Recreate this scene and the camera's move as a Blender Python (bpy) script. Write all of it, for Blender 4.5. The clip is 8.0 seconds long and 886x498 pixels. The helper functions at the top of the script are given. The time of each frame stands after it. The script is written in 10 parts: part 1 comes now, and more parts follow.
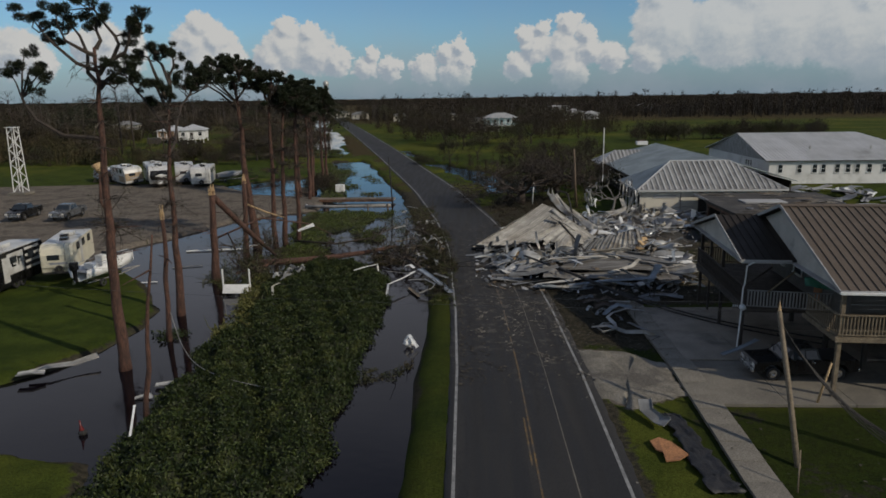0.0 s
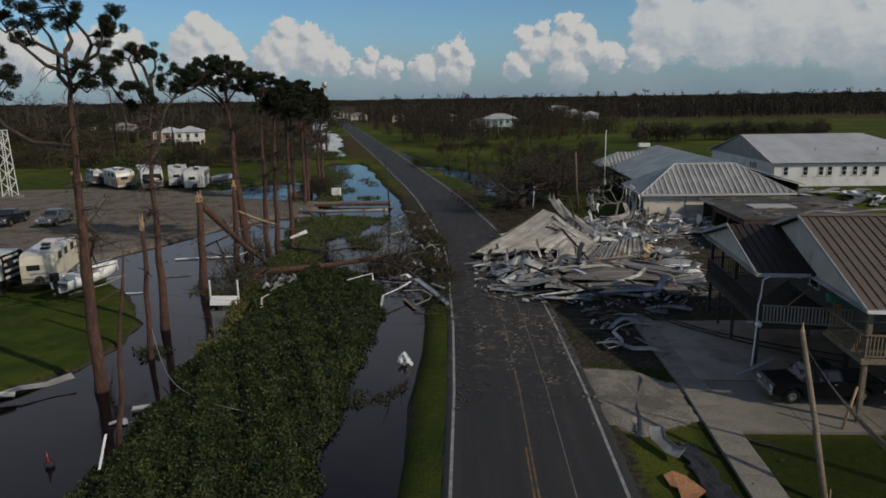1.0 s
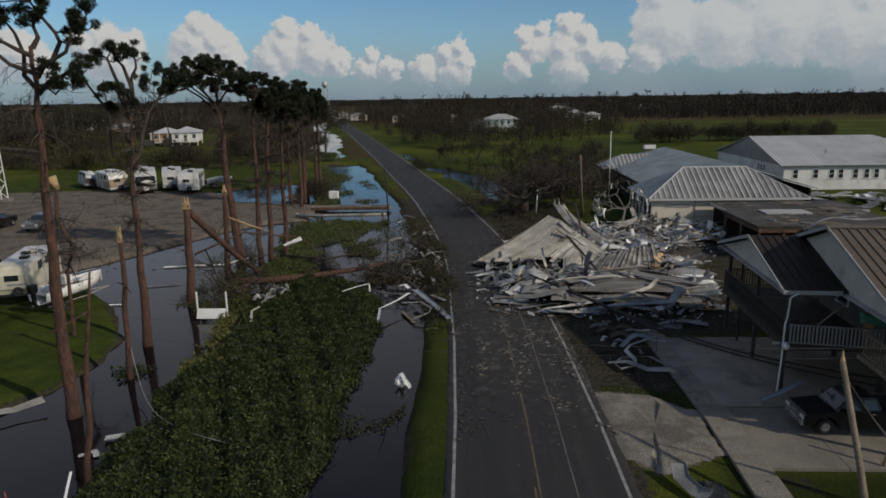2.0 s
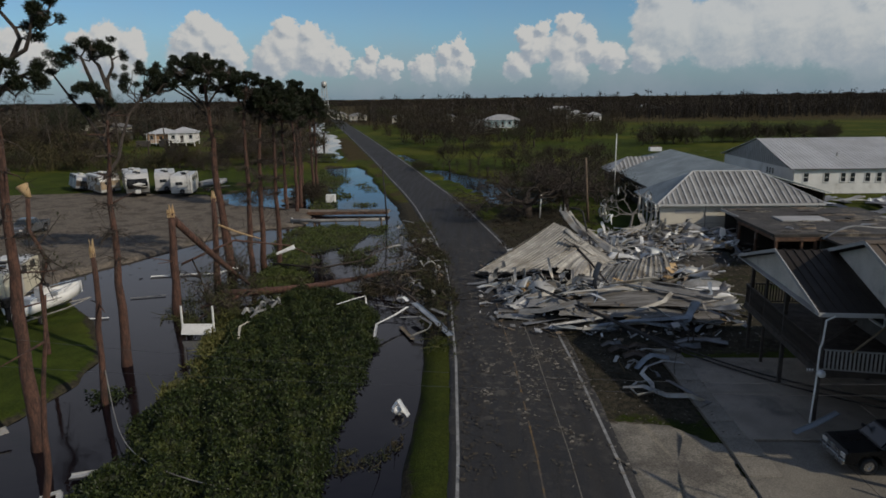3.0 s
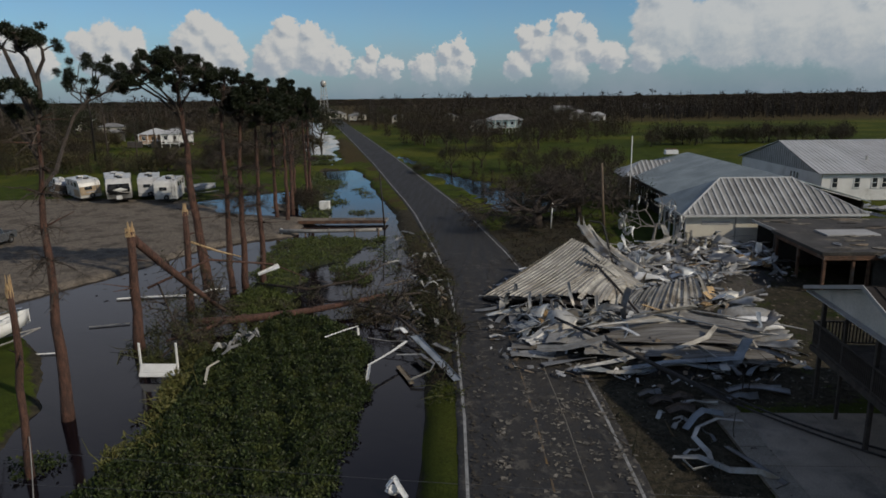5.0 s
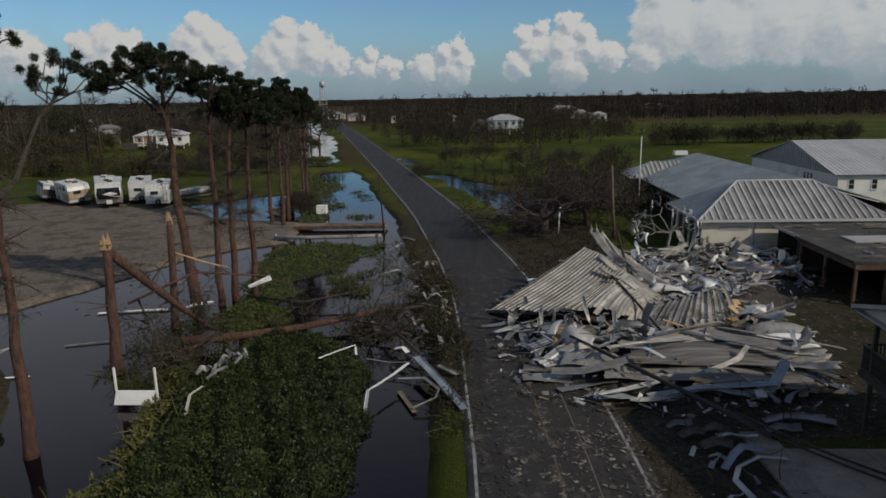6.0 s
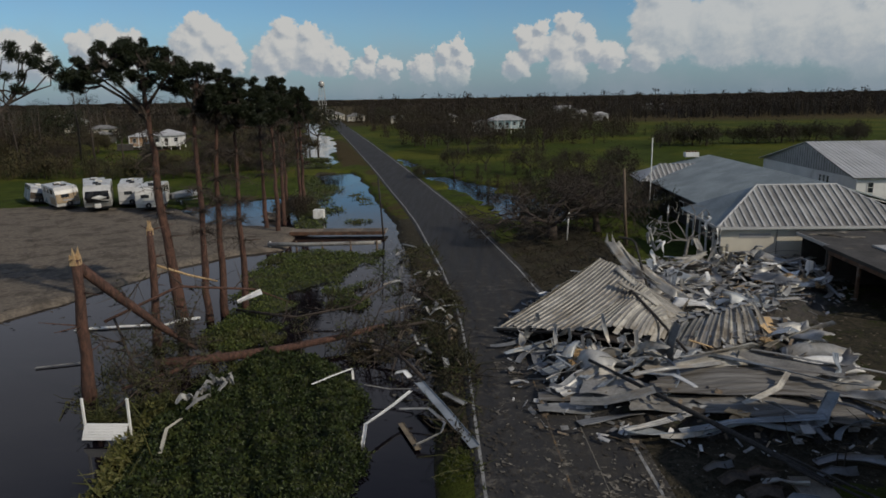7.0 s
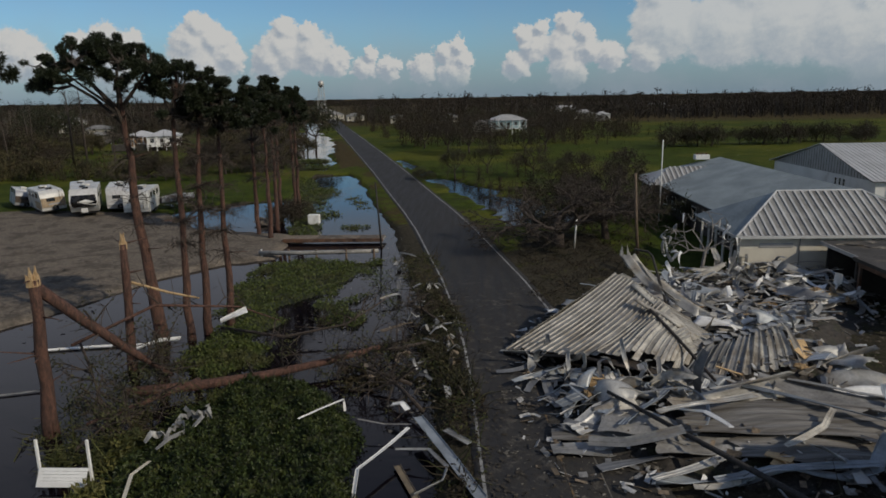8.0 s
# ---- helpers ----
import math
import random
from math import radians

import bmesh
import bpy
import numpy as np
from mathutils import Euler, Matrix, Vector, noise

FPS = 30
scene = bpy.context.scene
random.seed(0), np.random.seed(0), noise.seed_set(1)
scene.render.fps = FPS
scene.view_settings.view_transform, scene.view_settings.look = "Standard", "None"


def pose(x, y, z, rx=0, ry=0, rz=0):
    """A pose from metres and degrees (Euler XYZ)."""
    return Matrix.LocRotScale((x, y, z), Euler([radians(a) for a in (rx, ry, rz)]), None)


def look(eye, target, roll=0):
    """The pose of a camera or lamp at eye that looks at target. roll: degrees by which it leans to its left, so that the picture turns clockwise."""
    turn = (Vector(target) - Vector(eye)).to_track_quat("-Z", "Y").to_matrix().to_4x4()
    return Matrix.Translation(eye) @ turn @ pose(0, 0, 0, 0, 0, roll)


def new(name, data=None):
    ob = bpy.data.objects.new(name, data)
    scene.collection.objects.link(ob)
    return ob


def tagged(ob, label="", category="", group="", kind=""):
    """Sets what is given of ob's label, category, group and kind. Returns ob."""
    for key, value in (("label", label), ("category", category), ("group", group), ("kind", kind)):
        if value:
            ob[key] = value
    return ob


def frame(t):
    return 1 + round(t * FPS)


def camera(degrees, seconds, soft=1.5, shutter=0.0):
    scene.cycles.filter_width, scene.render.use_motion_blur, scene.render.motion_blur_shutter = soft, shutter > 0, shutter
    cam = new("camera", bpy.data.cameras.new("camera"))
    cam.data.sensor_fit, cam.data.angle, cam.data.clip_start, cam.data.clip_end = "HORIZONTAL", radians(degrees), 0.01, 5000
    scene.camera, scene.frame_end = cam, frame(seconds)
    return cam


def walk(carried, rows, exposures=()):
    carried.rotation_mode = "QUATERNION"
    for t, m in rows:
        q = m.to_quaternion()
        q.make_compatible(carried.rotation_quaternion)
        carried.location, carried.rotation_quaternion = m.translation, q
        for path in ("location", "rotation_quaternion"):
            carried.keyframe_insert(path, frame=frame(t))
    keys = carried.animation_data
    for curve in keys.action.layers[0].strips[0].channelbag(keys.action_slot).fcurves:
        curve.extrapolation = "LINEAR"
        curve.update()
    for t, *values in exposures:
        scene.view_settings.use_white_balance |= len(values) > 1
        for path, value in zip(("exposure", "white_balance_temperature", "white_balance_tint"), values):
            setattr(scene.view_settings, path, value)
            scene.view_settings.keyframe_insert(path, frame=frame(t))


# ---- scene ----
cam = camera(66.0, 8.0, soft=1.7)
PATH = [
    (0, (0.732, 2.538, 14.018), (0.646, 4.487, 13.58), -0.8),
    (0.5, (0.797, 3.628, 14.105), (0.711, 5.578, 13.668), -0.9),
    (1, (0.818, 4.863, 14.167), (0.733, 6.813, 13.73), -0.9),
    (1.5, (0.78, 6.205, 14.199), (0.694, 8.155, 13.762), -0.9),
    (3, (0.509, 10.573, 14.363), (0.424, 12.523, 13.926), -0.8),
    (3.5, (0.393, 12.094, 14.351), (0.309, 14.043, 13.914), -0.8),
    (4, (0.314, 13.812, 14.354), (0.23, 15.762, 13.917), -0.8),
    (4.5, (0.176, 15.57, 14.392), (0.092, 17.52, 13.955), -0.9),
    (4.7, (0.114, 16.283, 14.387), (0.028, 18.232, 13.948), -0.8),
    (5.8, (-0.363, 20.09, 14.301), (-0.447, 22.04, 13.864), -0.9),
    (6, (-0.426, 20.771, 14.293), (-0.511, 22.72, 13.855), -1.0),
    (6.5, (-0.679, 22.57, 14.284), (-0.763, 24.52, 13.846), -1.0),
    (7, (-0.875, 24.351, 14.244), (-0.959, 26.301, 13.806), -1.0),
    (7.5, (-1.008, 26.13, 14.262), (-1.092, 28.08, 13.824), -1.0),
    (8, (-1.087, 27.969, 14.309), (-1.171, 29.918, 13.87), -1.0),
]
walk(cam, [(t, look(eye, target, roll)) for t, eye, target, roll in PATH], exposures=[(0.0, -0.8), (8.0, -0.8)])

# ---- world, sun ----
SUN_AZ, SUN_EL = 120.0, 33.0  # degrees clockwise from +y, and above the horizon


class Nodes:
    """A small helper to wire node trees."""

    def __init__(self, tree):
        self.t = tree

    def add(self, kind, **props):
        n = self.t.nodes.new(kind)
        for k, v in props.items():
            if k == "operation":
                n.operation = v
            elif k == "blend_type":
                n.blend_type = v
            elif k == "data_type":
                n.data_type = v
        return n

    def link(self, a, b):
        self.t.links.new(a, b)

    def put(self, socket, v):
        if hasattr(v, "is_output"):
            self.link(v, socket)
        elif v is not None:
            socket.default_value = v

    def math(self, op, a, b=None, c=None, clamp=False):
        n = self.add("ShaderNodeMath", operation=op)
        n.use_clamp = clamp
        for i, v in enumerate((a, b, c)):
            self.put(n.inputs[i], v)
        return n.outputs[0]

    def vec(self, op, a, b=None):
        n = self.add("ShaderNodeVectorMath", operation=op)
        self.put(n.inputs[0], a)
        self.put(n.inputs[1], b)
        return n.outputs["Value"] if op in ("LENGTH", "DISTANCE", "DOT_PRODUCT") else n.outputs[0]

    def noise(self, vector, scale, detail=4.0, rough=0.55):
        n = self.add("ShaderNodeTexNoise")
        self.put(n.inputs["Vector"], vector)
        n.inputs["Scale"].default_value, n.inputs["Detail"].default_value, n.inputs["Roughness"].default_value = scale, detail, rough
        return n

    def mix(self, fac, a, b, blend="MIX"):
        n = self.add("ShaderNodeMix", data_type="RGBA", blend_type=blend)
        self.put(n.inputs[0], fac)
        self.put(n.inputs[6], a if hasattr(a, "is_output") else (*a, 1))
        self.put(n.inputs[7], b if hasattr(b, "is_output") else (*b, 1))
        return n.outputs[2]

    def span(self, v, lo, hi, to0=0.0, to1=1.0):
        n = self.add("ShaderNodeMapRange")
        n.clamp = True
        n.interpolation_type = "SMOOTHSTEP"
        for i, x in enumerate((v, lo, hi, to0, to1)):
            self.put(n.inputs[i], x)
        return n.outputs[0]


world = bpy.data.worlds.new("sky")
world.use_nodes = True
scene.world = world
world.node_tree.nodes.clear()
W = Nodes(world.node_tree)
sky = W.add("ShaderNodeTexSky")
sky.sky_type, sky.sun_disc = "NISHITA", False
sky.sun_elevation, sky.sun_rotation = radians(SUN_EL), radians(SUN_AZ)
sky.air_density, sky.dust_density, sky.ozone_density, sky.altitude = 1.0, 0.6, 1.4, 0
coord = W.add("ShaderNodeTexCoord").outputs["Generated"]
sep = W.add("ShaderNodeSeparateXYZ")
W.link(coord, sep.inputs[0])
az = W.math("MULTIPLY", W.math("ARCTAN2", sep.outputs[0], sep.outputs[1]), 57.2958)
el = W.math("MULTIPLY", W.math("ARCSINE", sep.outputs[2]), 57.2958)
comb = W.add("ShaderNodeCombineXYZ")
W.link(az, comb.inputs[0]), W.link(el, comb.inputs[1])
flat = comb.outputs[0]
# billowing warp of the angles
n1 = W.noise(flat, 0.42, 5.0, 0.62)
warp = W.vec("MULTIPLY", W.vec("SUBTRACT", n1.outputs["Color"], (0.5, 0.5, 0.5)), (1.7, 1.5, 0.0))
n1b = W.noise(flat, 1.7, 6.0, 0.68)
warp = W.vec("ADD", warp, W.vec("MULTIPLY", W.vec("SUBTRACT", n1b.outputs["Color"], (0.5, 0.5, 0.5)), (1.5, 1.3, 0.0)))
bent = W.vec("ADD", W.vec("ADD", flat, (-0.75, 0.15, 0.0)), warp)
# cumulus towers: azimuth, elevation, radius, degrees
TOWERS_WEST = [(-34.1, 3.3, 2.0), (-32.8, 2.6, 1.3), (-29.7, 4.0, 1.3), (-28.3, 4.4, 1.4), (-26.7, 4.1, 1.3), (-28.1, 3.1, 2.4),
               (-21.8, 5.5, 1.25), (-22.6, 4.4, 1.6), (-20.7, 4.4, 1.6), (-19.8, 3.3, 1.4), (-21.9, 2.9, 2.6)]
TOWERS_ROAD = [(-15.5, 5.4, 1.15), (-13.7, 5.1, 1.05), (-15.7, 3.9, 1.9), (-13.4, 3.7, 2.0), (-11.6, 2.9, 1.3), (-16.6, 2.9, 1.7),
               (-8.7, 3.6, 0.75), (-9.3, 2.4, 1.1), (-7.4, 2.4, 1.0), (-1.7, 4.0, 0.85), (-2.9, 3.4, 1.0), (-1.4, 2.8, 1.1), (-4.6, 2.2, 1.3), (-2.1, 1.9, 1.4)]
TOWERS_EAST = [(3.6, 4.9, 0.95), (4.9, 5.3, 0.7), (7.0, 5.5, 1.1), (8.4, 4.8, 0.85), (4.4, 3.8, 1.35), (6.5, 3.7, 1.55), (8.7, 3.5, 1.3), (10.3, 3.0, 1.4), (3.0, 2.4, 1.3), (7.1, 2.0, 1.7)]
CLOUD_BANK = [(14.4, 5.2, 2.9), (18.6, 4.6, 3.1), (22.6, 4.8, 3.2), (26.4, 4.6, 3.4), (29.6, 3.2, 3.6), (13.1, 3.0, 1.5), (27.5, 6.3, 1.9), (13.5, 7.5, 1.9), (20.0, 7.6, 2.2), (33.0, 4.0, 4.6)]
PUFFS = TOWERS_WEST + TOWERS_ROAD + TOWERS_EAST + CLOUD_BANK
broad = W.noise(bent, 0.055, 4.0, 0.6).outputs["Fac"]
aside = W.span(W.math("ABSOLUTE", az), 33.0, 45.0)
away = W.math("MAXIMUM", aside, W.span(el, 12.0, 24.0))


def puff_field(at):
    """How deep inside a cumulus tower a direction lies."""
    f = None
    for a, e, r in PUFFS:
        one = W.math("MULTIPLY_ADD", W.vec("DISTANCE", at, (a, e, 0.0)), -1.0 / r, 1.0)
        f = one if f is None else W.math("SMOOTH_MAX", f, one, 0.22)
    return f


field = puff_field(bent)
# broken cloud in the rest of the sky
around = W.math("MULTIPLY", W.math("SUBTRACT", broad, 0.50), 5.0)
cover = W.math("ADD", field, W.math("MULTIPLY", W.math("SUBTRACT", W.math("MAXIMUM", around, -1.0), W.math("MAXIMUM", field, -1.0)), away))
thick = W.math("MULTIPLY", W.span(cover, -0.02, 0.20), W.span(el, 0.3, 2.4, 0.25, 1.0))
# the far bank stands in haze
thick = W.math("MULTIPLY", thick, W.span(az, 10.5, 15.5, 1.0, 0.86))
veil = W.math("MULTIPLY", W.span(W.noise(bent, 0.13, 4.0, 0.6).outputs["Fac"], 0.36, 0.7), W.span(el, 0.5, 6.5, 0.45, 0.10))
# pale band above the camera's view, added to brighten what the water reflects
veil = W.math("MAXIMUM", veil, W.math("MULTIPLY", W.span(el, 7.4, 11.5, 0.0, 0.85), W.span(el, 20.0, 42.0, 1.0, 0.2)))
# towers are lit on the side towards the sun
n2 = W.noise(W.vec("ADD", flat, (0.30, 0.34, 0.0)), 0.42, 5.0, 0.62)
bent2 = W.vec("ADD", W.vec("ADD", flat, (-0.45, 0.49, 0.0)), W.vec("MULTIPLY", W.vec("SUBTRACT", n2.outputs["Color"], (0.5, 0.5, 0.5)), (1.7, 1.5, 0.0)))
slope = W.math("SUBTRACT", field, puff_field(bent2))
lit = W.span(W.math("ADD", slope, W.math("MULTIPLY", el, 0.05)), -0.24, 0.44)
blue = W.mix(1.0, sky.outputs[0], (0.74, 1.06, 1.34), "MULTIPLY")
low = W.span(el, -1.0, 6.0, 0.65, 0.0)
blue = W.mix(low, blue, (2.6, 3.6, 5.0))
cloud = W.mix(lit, (4.6, 5.3, 6.1), (8.3, 8.3, 8.1))
high = W.mix(W.span(el, 8.0, 15.0), (4.4, 5.0, 5.8), (6.0, 6.0, 6.5))
seen_sky = W.mix(veil, blue, high)
seen_sky = W.mix(thick, seen_sky, cloud)
bg = W.add("ShaderNodeBackground")
W.link(seen_sky, bg.inputs[0])
bg.inputs[1].default_value = 0.11
outw = W.add("ShaderNodeOutputWorld")
W.link(bg.outputs[0], outw.inputs[0])

sun = new("sun", bpy.data.lights.new("sun", "SUN"))
sun.data.energy, sun.data.angle, sun.data.color = 4.7, radians(1.0), (1.0, 0.89, 0.73)
sa, se = radians(SUN_AZ), radians(SUN_EL)
SUN_TO = Vector((math.sin(sa) * math.cos(se), math.cos(sa) * math.cos(se), math.sin(se)))
sun.matrix_world = look(SUN_TO * 300, (0, 0, 0))

# ---- materials ----
def mat(name, c1, c2=None, scale=2.0, fine=25.0, rough=0.7, metal=0.0, bump=0.25, vary=0.0, grain=0.35, dirt=None, dirt_at=0.6, stretch=(1, 1, 1), island=False, spec=0.5):
    """A two-scale surface: c1 to c2 in blotches, fine grain, dirt stains, relief; vary: difference from piece to piece."""
    m = bpy.data.materials.new(name)
    m.use_nodes = True
    n = Nodes(m.node_tree)
    b = m.node_tree.nodes["Principled BSDF"]
    p = n.vec("MULTIPLY", n.add("ShaderNodeTexCoord").outputs["Object"], stretch)
    big, small = n.noise(p, scale, 5.0, 0.6), n.noise(p, fine, 3.0, 0.6)
    col = n.mix(n.span(big.outputs["Fac"], 0.35, 0.65), c1, c2 or tuple(0.7 * x for x in c1))
    if dirt:
        stain = n.noise(n.vec("ADD", p, (7.3, 1.9, 4.4)), scale * 0.6, 6.0, 0.65)
        col = n.mix(n.span(stain.outputs["Fac"], dirt_at - 0.08, dirt_at + 0.08, 0.0, 0.85), col, dirt)
    shade = n.span(small.outputs["Fac"], 0.25, 0.75, 1.0 - grain, 1.0 + grain)
    col = n.mix(1.0, col, n.vec("MULTIPLY", (1, 1, 1), shade), "MULTIPLY")
    if vary:
        rnd = n.add("ShaderNodeNewGeometry").outputs["Random Per Island"] if island else n.add("ShaderNodeObjectInfo").outputs["Random"]
        k = n.math("MULTIPLY_ADD", rnd, 2 * vary, 1 - vary)
        col = n.mix(1.0, col, n.vec("MULTIPLY", (1, 1, 1), k), "MULTIPLY")
    n.link(col, b.inputs["Base Color"])
    n.link(n.span(big.outputs["Fac"], 0.3, 0.7, max(0.02, rough - 0.1), min(1.0, rough + 0.1)), b.inputs["Roughness"])
    b.inputs["Metallic"].default_value = metal
    b.inputs["Specular IOR Level"].default_value = spec
    if bump:
        u = n.add("ShaderNodeBump")
        u.inputs["Strength"].default_value, u.inputs["Distance"].default_value = bump, 0.05
        n.link(n.math("ADD", small.outputs["Fac"], n.math("MULTIPLY", big.outputs["Fac"], 0.6)), u.inputs["Height"])
        n.link(u.outputs[0], b.inputs["Normal"])
    return m


def leaf_mat(name, c1, c2, c3=None, rough=0.55, through_light=0.25, patch=0.35):
    """Leaves that differ one by one, with some light coming through."""
    m = bpy.data.materials.new(name)
    m.use_nodes = True
    n = Nodes(m.node_tree)
    b = m.node_tree.nodes["Principled BSDF"]
    rnd = n.add("ShaderNodeNewGeometry").outputs["Random Per Island"]
    p = n.add("ShaderNodeTexCoord").outputs["Object"]
    col = n.mix(rnd, c1, c2)
    if c3:
        col = n.mix(n.span(n.noise(p, patch, 3.0).outputs["Fac"], 0.5, 0.68, 0.0, 0.8), col, c3)
    n.link(col, b.inputs["Base Color"])
    b.inputs["Roughness"].default_value = rough
    b.inputs["Specular IOR Level"].default_value = 0.28
    tr = n.add("ShaderNodeBsdfTranslucent")
    n.link(col, tr.inputs[0])
    mx = n.add("ShaderNodeMixShader")
    mx.inputs[0].default_value = through_light
    n.link(b.outputs[0], mx.inputs[1]), n.link(tr.outputs[0], mx.inputs[2])
    n.link(mx.outputs[0], m.node_tree.nodes["Material Output"].inputs[0])
    return m


def glass_mat(name, tint=(0.02, 0.025, 0.03)):
    m = bpy.data.materials.new(name)
    m.use_nodes = True
    b = m.node_tree.nodes["Principled BSDF"]
    b.inputs["Base Color"].default_value = (*tint, 1)
    b.inputs["Roughness"].default_value = 0.06
    b.inputs["Specular IOR Level"].default_value = 0.6
    return m


def water_mat():
    m = bpy.data.materials.new("flood_water")
    m.use_nodes = True
    n = Nodes(m.node_tree)
    b = m.node_tree.nodes["Principled BSDF"]
    p = n.add("ShaderNodeTexCoord").outputs["Object"]
    silt = n.noise(p, 0.12, 4.0, 0.6)
    n.link(n.mix(n.span(silt.outputs["Fac"], 0.4, 0.65), (0.003, 0.002, 0.004), (0.007, 0.006, 0.008)), b.inputs["Base Color"])
    b.inputs["IOR"].default_value = 1.33
    b.inputs["Specular IOR Level"].default_value = 0.46
    film = n.noise(n.vec("MULTIPLY", p, (0.5, 0.16, 1)), 0.5, 4.0, 0.6)
    n.link(n.span(film.outputs["Fac"], 0.45, 0.7, 0.04, 0.15), b.inputs["Roughness"])
    rip = n.noise(n.vec("MULTIPLY", p, (1.0, 1.6, 1)), 1.4, 3.0, 0.6)
    u = n.add("ShaderNodeBump")
    u.inputs["Strength"].default_value, u.inputs["Distance"].default_value = 0.11, 0.05
    n.link(rip.outputs["Fac"], u.inputs["Height"])
    n.link(u.outputs[0], b.inputs["Normal"])
    return m


def ground_mat():
    """Grass, with bare earth (red), gravel (green) and scorched brown growth (blue) by the mesh's zones."""
    m = bpy.data.materials.new("ground")
    m.use_nodes = True
    n = Nodes(m.node_tree)
    b = m.node_tree.nodes["Principled BSDF"]
    p = n.add("ShaderNodeTexCoord").outputs["Object"]
    zone = n.add("ShaderNodeAttribute")
    zone.attribute_name = "zone"
    z = n.add("ShaderNodeSeparateColor")
    n.link(zone.outputs["Color"], z.inputs[0])
    wide, mid, fine, tiny = (n.noise(p, s, 5.0, 0.62) for s in (0.035, 0.4, 3.2, 14.0))
    grass = n.mix(n.span(mid.outputs["Fac"], 0.36, 0.62), (0.047, 0.064, 0.011), (0.028, 0.041, 0.008))
    grass = n.mix(n.span(wide.outputs["Fac"], 0.44, 0.6, 0.0, 0.75), grass, (0.080, 0.084, 0.014))
    earth = n.mix(n.span(fine.outputs["Fac"], 0.35, 0.65), (0.056, 0.048, 0.034), (0.026, 0.025, 0.018))
    gravel = n.mix(n.span(fine.outputs["Fac"], 0.3, 0.7), (0.180, 0.153, 0.123), (0.108, 0.094, 0.078))
    gravel = n.mix(n.span(mid.outputs["Fac"], 0.48, 0.62, 0.0, 0.75), gravel, (0.072, 0.063, 0.053))
    brown = n.mix(n.span(fine.outputs["Fac"], 0.3, 0.7), (0.072, 0.051, 0.025), (0.034, 0.031, 0.014))

    def over(col, mask, other):
        edge = n.math("ADD", mask, n.math("MULTIPLY", n.math("SUBTRACT", n.math("ADD", mid.outputs["Fac"], n.math("MULTIPLY", fine.outputs["Fac"], 0.6)), 0.8), 1.1))
        return n.mix(n.span(edge, 0.38, 0.62), col, other)

    col = over(grass, z.outputs[2], brown)
    # alpha: darker grass, and the house's shade painted in right of the heap
    col = n.mix(zone.outputs["Alpha"], col, n.mix(n.span(fine.outputs["Fac"], 0.35, 0.65), (0.017, 0.027, 0.006), (0.012, 0.017, 0.006)))
    col = over(col, z.outputs[0], earth)
    col = over(col, z.outputs[1], gravel)
    col = n.mix(1.0, col, n.vec("MULTIPLY", (1, 1, 1), n.span(tiny.outputs["Fac"], 0.25, 0.75, 0.6, 1.4)), "MULTIPLY")
    n.link(col, b.inputs["Base Color"])
    b.inputs["Roughness"].default_value = 0.95
    b.inputs["Specular IOR Level"].default_value = 0.04
    u = n.add("ShaderNodeBump")
    u.inputs["Strength"].default_value, u.inputs["Distance"].default_value = 0.7, 0.08
    n.link(n.math("ADD", tiny.outputs["Fac"], fine.outputs["Fac"]), u.inputs["Height"])
    n.link(u.outputs[0], b.inputs["Normal"])
    return m


